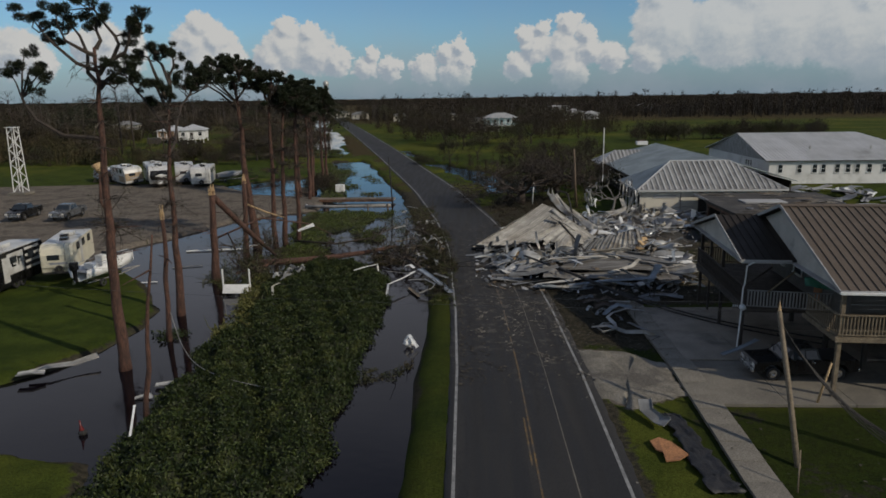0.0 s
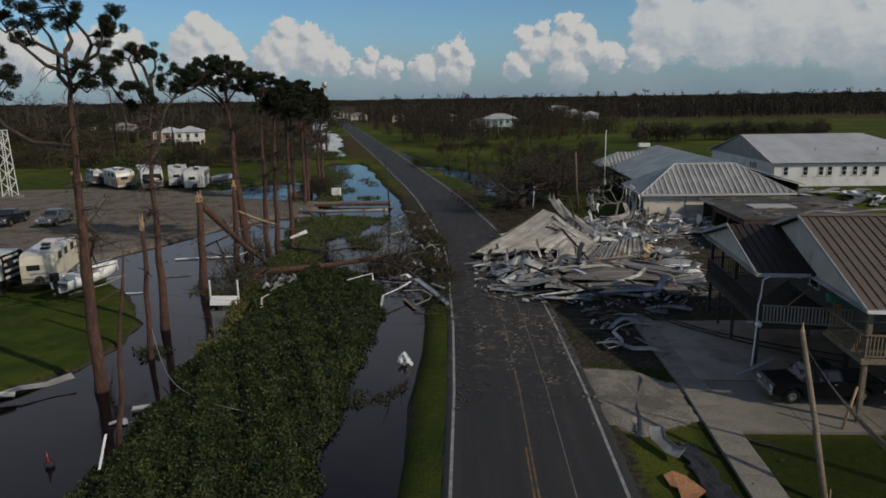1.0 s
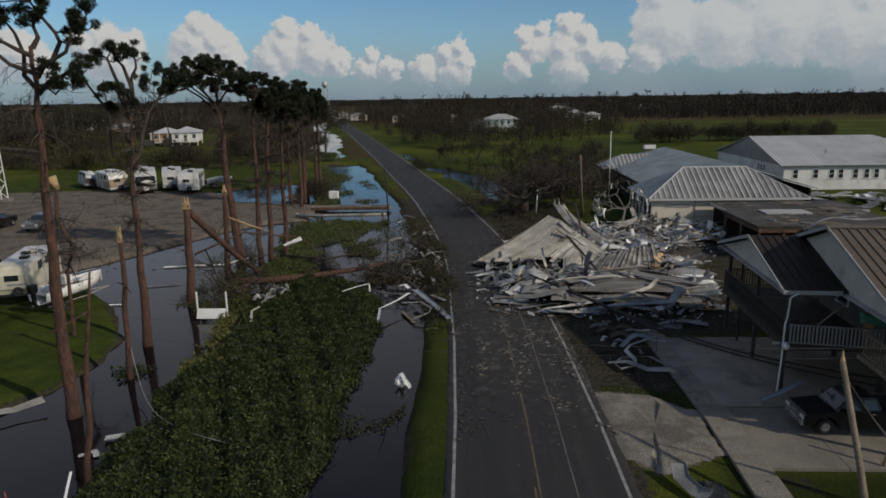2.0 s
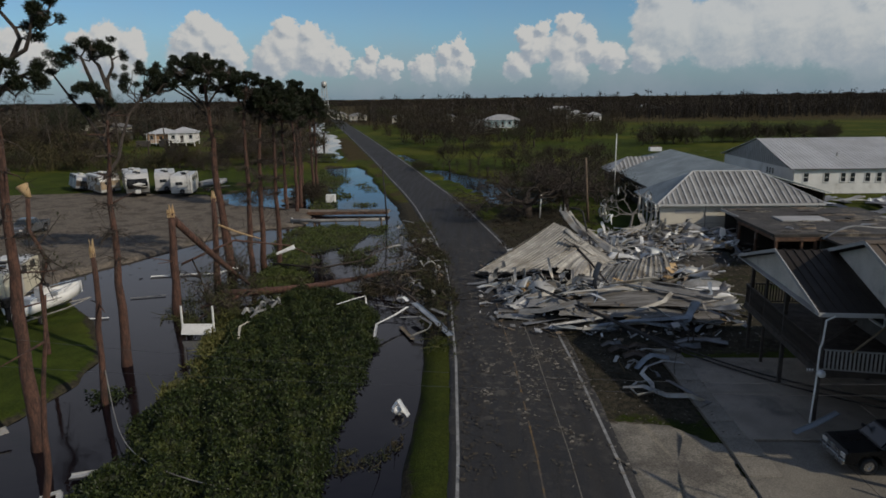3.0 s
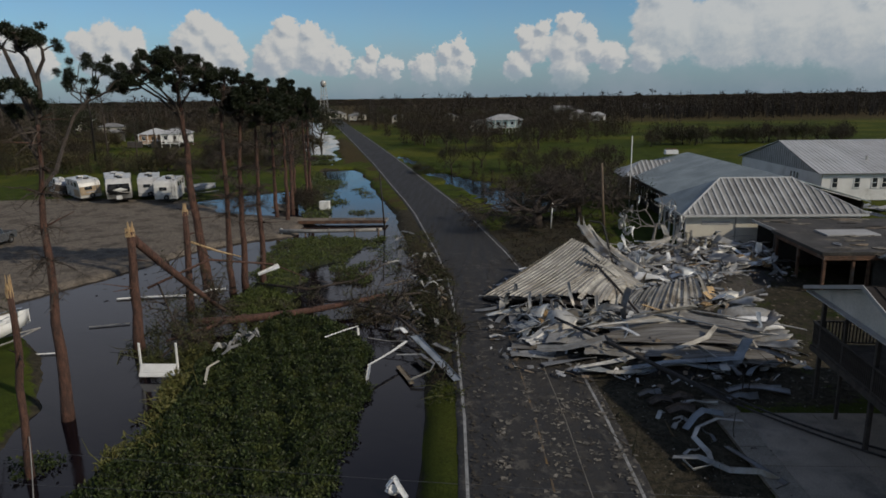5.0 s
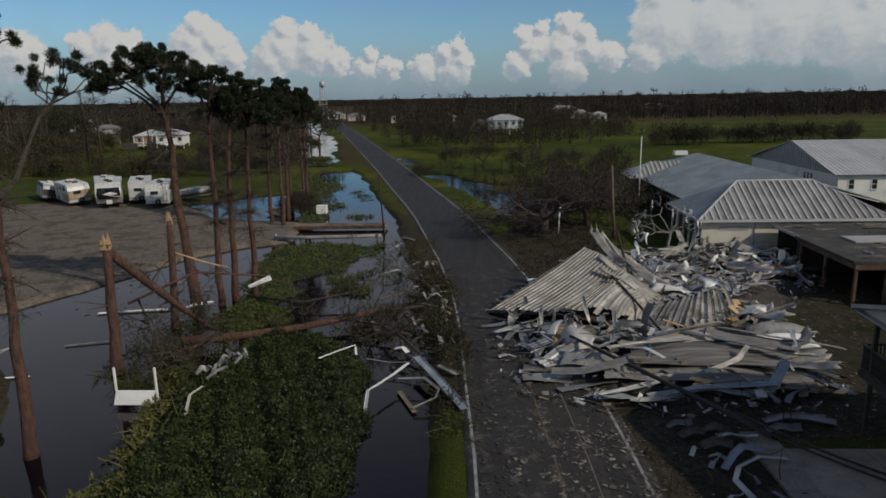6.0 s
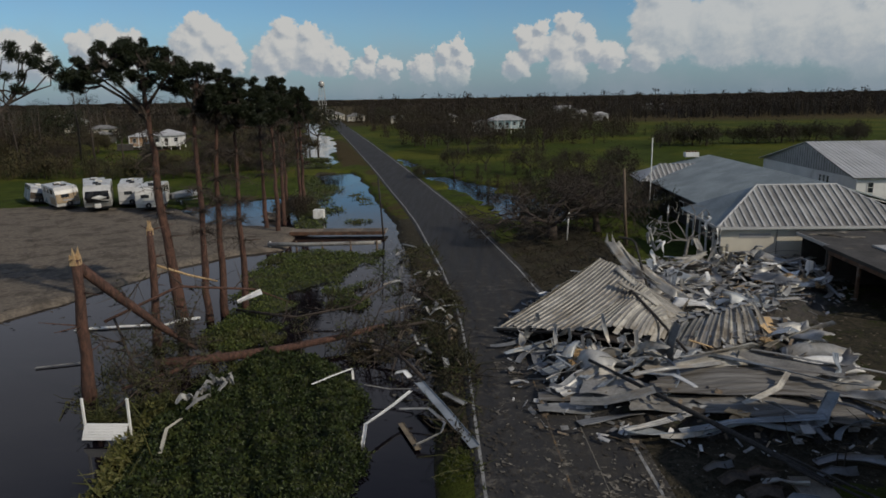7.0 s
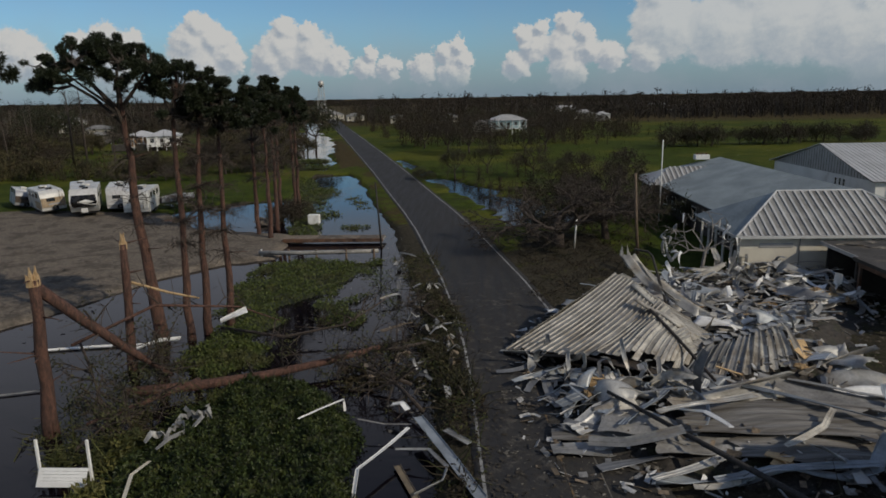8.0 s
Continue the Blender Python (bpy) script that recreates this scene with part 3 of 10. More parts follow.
        a, b = mid + s * L * aspect * 0.5 + u * L * 0.1, mid - s * L * aspect * 0.5 + u * L * 0.1
        V = np.stack((P, a, tip, b), 1).reshape(-1, 3)
        k = len(self.v)
        self.v.extend(map(tuple, V.tolist()))
        self.f.extend((k + 4 * i, k + 4 * i + 1, k + 4 * i + 2, k + 4 * i + 3) for i in range(n))
        return self


def mesh_of(name, g, material, smooth=False, second=None, start=0):
    """second: the material of the faces from number start on."""
    me = bpy.data.meshes.new(name)
    me.from_pydata(g.v, [], g.f)
    me.materials.append(material)
    if second:
        me.materials.append(second)
        me.polygons.foreach_set("material_index", [int(i >= start) for i in range(len(me.polygons))])
    if smooth:
        me.polygons.foreach_set("use_smooth", [True] * len(me.polygons))
    me.update()
    return me


def part(name, g, material, parent=None, label="", smooth=False, m=None):
    ob = new(name, mesh_of(name, g, material, smooth))
    if parent is not None:
        ob.parent = parent
    if m is not None:
        ob.matrix_basis = m
    if label:
        tagged(ob, label)
    return ob


def piece(name, mesh, parent, m=None):
    ob = new(name, mesh)
    ob.parent = parent
    if m is not None:
        ob.matrix_basis = m
    return ob


def thing(name, label, category, m=None, group="", kind=""):
    ob = new(name)
    ob.empty_display_size = 0.3
    if m is not None:
        ob.matrix_basis = m
    return tagged(ob, label, category, group, kind)


def solid(name, g, material, label, category="", group="", kind="", smooth=False, m=None):
    ob = part(name, g, material, None, "", smooth, m)
    return tagged(ob, label, category, group, kind)


def roof_slope(name, parent, a, b, c, d, n, material, thick=0.06, rib=0.05, label="", rib_w=0.05, pan=None):
    """A metal roof slope over the eave a-b and the top d-c, laid in n ribbed panels, each an object under it."""
    a, b, c, d = (Vector(p) for p in (a, b, c, d))
    ex = (b - a).normalized()
    L = (b - a).length
    nz = ex.cross(d - a)
    nz.normalize()
    if nz.z < 0:
        nz = -nz
    ey = nz.cross(ex)
    if ey.dot(d - a) < 0:
        ey = -ey
    ds, dh, cs, ch = (d - a).dot(ex), (d - a).dot(ey), (c - a).dot(ex), (c - a).dot(ey)

    def top(s):
        h = 1e9
        if ds > 0.05 and s < ds:
            h = dh * s / ds
        elif cs < L - 0.05 and s > cs:
            h = ch * (L - s) / (L - cs)
        else:
            h = dh + (ch - dh) * (s - ds) / max(cs - ds, 1e-6)
        return max(h, 0.02)

    base = part(name, Geo().extrude([a - nz * 0.02, b - nz * 0.02, c - nz * 0.02, d - nz * 0.02], -nz * thick), M_darkwood, parent, label)
    w = L / n
    for i in range(n):
        s0, s1 = i * w, (i + 1) * w
        cuts = sorted({s0, s1} | {s for s in (ds, cs) if s0 + 0.02 < s < s1 - 0.02})
        low = [a + ex * s for s in cuts]
        high = [a + ex * s + ey * top(s) for s in reversed(cuts)]
        g = Geo().extrude(low + high, nz * 0.015)
        s = s0 + rib_w
        h0, h1 = top(max(s - rib_w, 0)), top(s)
        g.extrude([a + ex * (s - rib_w) + nz * 0.015, a + ex * s + nz * 0.015, a + ex * s + ey * h1 + nz * 0.015, a + ex * (s - rib_w) + ey * h0 + nz * 0.015], nz * rib)
        # pan: a darker colour for the flats between the ribs
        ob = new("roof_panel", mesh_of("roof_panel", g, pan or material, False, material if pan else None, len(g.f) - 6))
        ob.parent = base
    return base


def smooth01(x):
    x = np.clip(x, 0, 1)
    return x * x * (3 - 2 * x)


def inside(poly, X, Y):
    """Signed distance to a polygon, positive within."""
    P = np.array(poly, float)
    best = np.full(X.shape, 1e9)
    odd = np.zeros(X.shape, bool)
    for (x0, y0), (x1, y1) in zip(P, np.roll(P, -1, 0)):
        dx, dy = x1 - x0, y1 - y0
        t = np.clip(((X - x0) * dx + (Y - y0) * dy) / (dx * dx + dy * dy + 1e-12), 0, 1)
        best = np.minimum(best, np.hypot(X - x0 - t * dx, Y - y0 - t * dy))
        if abs(dy) > 1e-9:
            odd ^= ((y0 > Y) != (y1 > Y)) & (X < (Y - y0) * dx / dy + x0)
    return np.where(odd, best, -best)


def wobble(X, Y, scale, seed=0.0):
    """A cheap smooth noise in -1..1."""
    s = np.zeros_like(X, dtype=float)
    for k, (a, b, c) in enumerate(((1.0, 0.37, 0.9), (-0.61, 1.13, 2.1), (0.83, -0.94, 4.3), (1.71, 1.38, 0.4), (-2.2, 0.9, 3.3), (2.9, -2.3, 5.2))):
        s += np.sin((a * X + b * Y) / scale * 2.2 + c + seed * (k + 1.3)) / (1 + 0.45 * k)
    return s / 2.6


# ---- the plan ----
WATER_Z = -0.45
ROAD_Y = [-60, 24, 36, 46, 53, 60, 65, 71, 80, 89, 101, 113, 128, 158, 191, 270, 366, 480, 760, 1300, 4500]
ROAD_L = [0.0, 0.0, -0.1, -0.4, -0.8, -1.15, -1.5, -2.1, -3.4, -5.0, -7.1, -9.6, -13.0, -19.6, -27.2, -45.6, -68.5, -95, -160, -285, -1025]
ROAD_W = 6.45


def road_left(y):
    return np.interp(y, ROAD_Y, ROAD_L)


FLOOD = [(-2.1, -10), (-2.1, 32), (-2.4, 50), (-2.9, 56), (-3.8, 65), (-4.7, 74), (-6.5, 85), (-8.6, 96), (-10.4, 106), (-15.2, 124), (-21.5, 150), (-25, 160),
         (-31, 158), (-29.5, 140), (-28, 128), (-36, 123), (-41, 116), (-33, 105), (-27, 102), (-20.4, 100.2), (-19.4, 89.6), (-23.4, 88.2), (-27.5, 82.5), (-29.5, 76), (-32.5, 69.5), (-34.6, 65.5),
         (-33.0, 61.5), (-29.8, 58.8), (-26.4, 55.0), (-23.8, 51.0), (-21.4, 47.4), (-20.8, 44), (-21.0, 40), (-22.5, 37), (-24, 34.5), (-44, 32), (-44, 28.6), (-26, 28.2), (-19, 27.6),
         (-15.2, 26.9), (-14, 24), (-13, 18), (-12, -10)]
POND = [(-3.6, 128), (-6.4, 138), (-9.6, 147), (-19.6, 189), (-17.6, 190), (-8, 156), (-4.8, 150), (-0.4, 141), (4, 130), (9.5, 120), (13, 108), (12, 102), (7.4, 101), (4.0, 103.5), (1.6, 107), (-0.4, 116)]
DITCH_FAR = [(-29.5, 168), (-40, 219), (-62, 306), (-90, 430), (-98, 430), (-76, 330), (-51, 228), (-41, 176), (-37, 166)]
GRAVEL_LOT = [(-20.6, 98.6), (-20.2, 90), (-24.4, 88.6), (-28.5, 82), (-31, 73), (-33.5, 66), (-36, 60), (-46, 56), (-90, 60), (-90, 110), (-60, 115), (-40, 112), (-33, 106)]
APRON = [(6.6, 39.2), (6.5, 33), (8.0, 31.6), (10.9, 33.2), (11.0, 37.0), (9.2, 38.8)]
HEAP_SOIL = [(6.2, 40), (11, 39), (11.4, 47.5), (30, 47.5), (32, 62), (40, 84), (22, 84), (12, 82), (6, 78), (4, 66), (5.5, 52)]
OAK_SOIL = [(3.5, 72), (8, 73), (13, 84), (12, 99), (5, 101), (2.6, 92), (2.4, 84)]
VERGE_BROWN = [(-24, 175), (-30, 196), (-42, 250), (-47, 262), (-50, 262), (-37, 205), (-28, 168)]


def ground_height(X, Y):
    bank = X - road_left(Y)
    wob = (wobble(X, Y, 6.0) * 0.5 + wobble(X, Y, 1.7, 2.0) * 0.25) * np.where(Y < 60, 0.3 + 0.7 * smooth01((-bank - 4.5) / 3.0), 1.0)
    # how far a spot is sunk under the flood
    weight = smooth01((inside(FLOOD, X, Y) + wob + 0.7) / 1.5)
    weight = np.maximum(weight, smooth01((inside(POND, X, Y) + wob * 4 + 0.2) / 1.6) * 0.9)
    weight = np.maximum(weight, smooth01((inside(DITCH_FAR, X, Y) + wobble(X * 0.45, Y, 14.0, 1.0) * 3.6 + 2.0) / 2.0) * 0.9)
    off = X - road_left(Y)
    near_road = smooth01((np.maximum(-off, off - ROAD_W) - 0.2) / 4.0)
    land = -0.03 + near_road * (wobble(X, Y, 9.0, 3.0) * 0.06 - 0.06)
    far = smooth01((np.hypot(X, Y) - 150) / 300)
    land = land + far * near_road * wobble(X, Y, 70.0, 5.0) * 0.35
    land = np.where((off > 6.3) & (Y < 52), np.minimum(land, -0.02), land)
    return land * (1 - weight) - 1.0 * weight


def zones(X, Y):
    off = X - road_left(Y)
    red, green, blue = (np.zeros_like(X) for _ in range(3))
    green = np.maximum(green, smooth01((inside(GRAVEL_LOT, X, Y) + 3.4) / 1.6))
    green = np.maximum(green, smooth01((inside(APRON, X, Y) + 0.5) / 1.0))
    red = np.maximum(red, smooth01((inside(HEAP_SOIL, X, Y) + 1.0) / 2.0) * np.where((X > 17) & (Y < 74), 0.62, 0.85))
    red = np.maximum(red, smooth01((inside(OAK_SOIL, X, Y) + 1.5) / 3.0) * 0.75)
    blue = np.maximum(blue, np.where((off < 0.2) & (off > -2.6) & (Y > 104) & (Y < 300), 0.55 + 0.35 * wobble(X, Y, 7.0, 9.0), 0))
    blue = np.maximum(blue, smooth01((inside(VERGE_BROWN, X, Y) + 1.5) / 3.0) * 0.9)
    red = np.maximum(red, np.where((off > 6.2) & (off < 9) & (Y < 110), smooth01((8.2 - off) / 1.6) * 0.8, 0))
    red = np.maximum(red, smooth01((inside(FLOOD, X, Y) + 0.9) / 1.4) * 0.9)
    red = np.maximum(red, np.where((off < 0.3) & (off > -4), smooth01((Y - 46) / 7) * smooth01((108 - Y) / 6) * 0.95, 0))
    red = np.maximum(red, np.where((off > 6.2) & (off < 16) & (Y > 64) & (Y < 150), 0.38 + 0.5 * wobble(X, Y, 5.0, 8.0), 0))
    # how much the grass is darkened on the right lawn and the verge
    weight = smooth01((inside([(7.5, -20), (9.2, 24), (10.5, 33), (12.3, 32), (60, 32), (60, -20)], X, Y) + 0.5) / 1.0) * 0.85
    weight = np.maximum(weight, np.where((off < 0.2) & (off > -4.5) & (Y < 62), 0.5, 0))
    # the house's shade beside the heap, painted into the ground colour
    weight = np.maximum(weight, smooth01((inside([(17, 50), (32, 49), (36, 74), (22, 72)], X, Y) + 0.5) / 1.5) * 0.9)
    weight = np.maximum(weight, smooth01((inside([(6.6, 37), (11, 35.5), (11.2, 47.5), (6.4, 47.5)], X, Y) + 0.5) / 1.0) * 0.8)
    red = np.maximum(red, weight * (off > 0) * (0.25 + 0.4 * wobble(X, Y, 3.0, 2.0)))
    left = smooth01((-off - 18) / 20) * smooth01((Y - 147) / 14)
    left = left * (1 - np.exp(-((X + 88) / 20) ** 2 - ((Y - 205) / 16) ** 2) - np.exp(-((X + 142) / 22) ** 2 - ((Y - 262) / 26) ** 2))
    blue = np.maximum(blue, left * (0.55 + 0.3 * wobble(X, Y, 40.0, 4.0)))
    blue = np.maximum(blue, smooth01((Y - 300) / 120) * 0.75)
    blue = np.maximum(blue, np.where((off > 10) & (Y > 90) & (Y < 170), 0.25 + 0.25 * wobble(X, Y, 15.0, 6.0), 0) * (X < 35))
    return red, green, blue, weight


def stepped(*runs):
    out = []
    for a, b, d in runs:
        out += list(np.arange(a, b - 1e-6, d))
    return np.array(out + [runs[-1][1]])


def build_ground():
    gx = stepped((-4500, -1500, 500), (-1500, -400, 100), (-400, -120, 20), (-120, -46, 2.5), (-46, 40, 0.5), (40, 120, 2.5), (120, 400, 20), (400, 1500, 100), (1500, 4500, 500))
    gy = stepped((-600, -60, 60), (-60, 15, 5), (15, 165, 0.6), (165, 360, 3), (360, 600, 15), (600, 1500, 60), (1500, 4500, 400))
    X, Y = np.meshgrid(gx, gy)
    Z = ground_height(X, Y)
    nx, ny = len(gx), len(gy)
    V = np.stack((X, Y, Z), -1).reshape(-1, 3)
    i = np.arange((ny - 1) * (nx - 1))
    a = i // (nx - 1) * nx + i % (nx - 1)
    F = np.stack((a, a + 1, a + nx + 1, a + nx), 1)
    me = bpy.data.meshes.new("ground")
    me.from_pydata(V.tolist(), [], F.tolist())
    red, green, blue, weight = zones(X, Y)
    col = me.color_attributes.new("zone", "FLOAT_COLOR", "POINT")
    col.data.foreach_set("color", np.stack((red, green, blue, weight), -1).astype(np.float32).ravel())
    me.materials.append(M_ground)
    me.polygons.foreach_set("use_smooth", [True] * len(me.polygons))
    return tagged(new("ground", me), "storm-worn grass, bare earth and gravel", "ground", kind="structure")


build_ground()
solid("water", Geo().span((-110, -20, WATER_Z - 0.02), (16, 440, WATER_Z)), M_water, "still dark flood water beside the road", "water", kind="structure")


def build_road():
    ys = stepped((-60, 15, 5), (15, 130, 0.8), (130, 400, 5), (400, 1300, 50), (1300, 4500, 400))
    xs = np.array([-0.45, -0.3, 0.0, 0.4, 0.9, 1.5, 2.1, 2.7, 3.25, 3.8, 4.4, 5.0, 5.6, 6.1, 6.45, 6.8, 7.0])
    rng = np.random.default_rng(4)
    V, lay = [], []
    for y in ys:
        for k, x in enumerate(xs):
            jag = rng.uniform(-0.12, 0.12) if k in (0, len(xs) - 1) else 0
            crown = 0.06 - 0.012 * abs(x - 3.25)
            V.append((road_left(y) + x + jag, y, crown if 0 < k < len(xs) - 1 else -0.12))
            track = max(math.exp(-((x - c) / 0.35) ** 2) for c in (0.95, 2.45, 4.05, 5.55))
            heap = math.exp(-((y - 50) / 13) ** 2) * (0.36 + 0.26 * (x > 3.2)) + 0.25 * math.exp(-((y - 70) / 16) ** 2)
            lay.append((track, min(heap, 0.9), 0, 1))
    n = len(xs)
    F = [(i * n + j, i * n + j + 1, (i + 1) * n + j + 1, (i + 1) * n + j) for i in range(len(ys) - 1) for j in range(n - 1)]
    me = bpy.data.meshes.new("road")
    me.from_pydata(V, [], F)
    a = me.color_attributes.new("layers", "FLOAT_COLOR", "POINT")
    a.data.foreach_set("color", np.array(lay, np.float32).ravel())
    me.materials.append(M_asphalt)
    me.polygons.foreach_set("use_smooth", [True] * len(me.polygons))
    road = tagged(new("road", me), "two-lane asphalt road with mud and litter", "road", kind="structure")

    def stripe(name, off, w, y0, y1, material, label, gap=None):
        g = Geo()
        yy = stepped((y0, min(y1, 140), 1.0), (min(y1, 140), max(y1, 141), 10.0)) if y1 > 140 else stepped((y0, y1, 1.0))
        for p, q in zip(yy[:-1], yy[1:]):
            if gap and gap(p):
                continue
            z = 0.064 - 0.012 * abs(off - 3.25)
            a0, b0 = road_left(p) + off, road_left(q) + off
            g.add([(a0 - w / 2, p, z), (a0 + w / 2, p, z), (b0 + w / 2, q, z), (b0 - w / 2, q, z)], [(0, 1, 2, 3)])
        part(name, g, material, road, label)

    stripe("edge_line", 0.0, 0.13, -20, 330, M_line, "worn white edge line")
    stripe("edge_line", 6.42, 0.13, -20, 330, M_line, "worn white edge line", gap=lambda y: 53 < y < 71)
    stripe("centre_line", 3.20, 0.075, -20, 62, M_yellow, "faded yellow centre line", gap=lambda y: y > 38 and int(y * 1.7) % 3 == 0)
    stripe("centre_line", 3.03, 0.075, 26.5, 30.5, M_yellow, "faded yellow centre line")
    stripe("paving_seam", 4.55, 0.04, -20, 56, M_conc, "pale seam in the asphalt")
    return road


road = build_road()


# ---- paved ground ----
def build_paving():
    walk_ = thing("pavement", "pale concrete sidewalk of square slabs", "sidewalk", kind="structure")
    slabs = {}
    for i in range(40):
        y = -12 + i * 1.5
        x = float(np.interp(y, [12, 24.6, 36, 47], [10.75, 10.65, 11.05, 10.9]))
        jog = (i * 7 % 5 - 2) * 0.006
        me = slabs.get(0)
        if me is None:
            me = slabs[0] = mesh_of("slab", Geo().bbox((0.65, 0.74, 0.0), (1.3, 1.48, 0.16), 0.02), M_conc)
        ahead = float(np.interp(y + 1.5, [12, 24.6, 36, 47], [10.75, 10.65, 11.05, 10.9]))
        piece("slab", me, walk_, pose(x, y, 0.0 + jog, 0, 0, -math.degrees(math.atan2(ahead - x, 1.5))))
    drive = thing("driveway", "pale stained concrete driveway slabs", "driveway", kind="structure")
    for i in range(7):
        x0 = 12.2 + i * 3.0
        part("slab", Geo().bbox((x0 + 1.49, 34.6, -0.02), (2.98, 5.2, 0.16), 0.02), M_conc, drive)
    pad = thing("concrete_pad", "grey concrete pad under the raised house", "concrete pad", kind="structure")
    for i in range(4):
        for j in range(2):
            part("slab", Geo().bbox((13.7 + i * 3.2, 39.65 + j * 4.6, 0.0), (3.18, 4.58, 0.2), 0.02), M_conc_warm, pad)


build_paving()


def build_apron():
    """Pale gravel spread between the road and the sidewalk."""
    r = random.Random(3)
    pts = []
    for (x0, y0), (x1, y1) in zip(APRON, APRON[1:] + APRON[:1]):
        for k in range(10):
            pts.append((x0 + (x1 - x0) * k / 10 + r.uniform(-0.16, 0.16), y0 + (y1 - y0) * k / 10 + r.uniform(-0.16, 0.16)))
    g, c = Geo(), (8.6, 35.4)
    n = len(pts)
    V = [(c[0], c[1], 0.03)] + [(c[0] + (x - c[0]) * k, c[1] + (y - c[1]) * k, z + (r.uniform(-0.01, 0.01) if k < 1 else 0)) for k, z in ((0.35, 0.03), (0.7, 0.025), (0.9, 0.012), (1.0, -0.06)) for x, y in pts]
    F = [(0, 1 + (i + 1) % n, 1 + i) for i in range(n)] + [(1 + a * n + i, 1 + a * n + (i + 1) % n, 1 + (a + 1) * n + (i + 1) % n, 1 + (a + 1) * n + i) for a in range(3) for i in range(n)]
    solid("gravel_apron", g.add(V, F), M_apron, "pale gravel apron beside the road", "gravel", kind="structure", smooth=True)


build_apron()


# ---- buildings ----
def railing(parent, p, q, z, h, material, n, label="", thick=0.05):
    """A rail with two bars and n balusters, each an object under it."""
    p, q = Vector((*p, z)), Vector((*q, z))
    d = q - p
    turn = Matrix.Rotation(math.atan2(d.y, d.x), 3, "Z")
    mid = (p + q) / 2
    rail = part("railing", Geo().box(mid + Vector((0, 0, h)), (d.length, 0.10, 0.06), turn).box(mid + Vector((0, 0, 0.12)), (d.length, 0.07, 0.06), turn), material, parent, label)
    me = mesh_of("baluster", Geo().box((0, 0, (h + 0.12) / 2), (thick, thick, h - 0.14), turn), material)
    for i in range(n):
        piece("baluster", me, rail, pose(*(p + d * ((i + 0.5) / n))))
    return rail


def window(parent, c, w, h, face, material=None, depth=0.06):
    """A window with a frame, a sill and a pane; face: the way it looks ('x-', 'y-')."""
    c = Vector(c)
    if face[0] == "y":
        a, o = Vector((1, 0, 0)), Vector((0, -1 if face[1] == "-" else 1, 0))
    else:
        a, o = Vector((0, 1, 0)), Vector((-1 if face[1] == "-" else 1, 0, 0))

    def bar(g, u, v, su, sv, d):
        s = Vector((abs(a.x) * su + abs(o.x) * d, abs(a.y) * su + abs(o.y) * d, sv))
        g.box(c + a * u + Vector((0, 0, v)) + o * d / 2, s)

    g = Geo()
    bar(g, -w / 2, 0, 0.08, h, depth), bar(g, w / 2, 0, 0.08, h, depth), bar(g, 0, h / 2, w, 0.08, depth), bar(g, 0, 0, w, 0.05, depth)
    win = part("window", g, material or M_white, parent)
    s = Geo()
    bar(s, 0, -h / 2 - 0.03, w + 0.16, 0.07, depth + 0.06)
    part("sill", s, material or M_white, win)
    t = Geo()
    bar(t, 0, 0, w - 0.08, h - 0.06, 0.02)
    part("pane", t, M_glass, win)
    return win


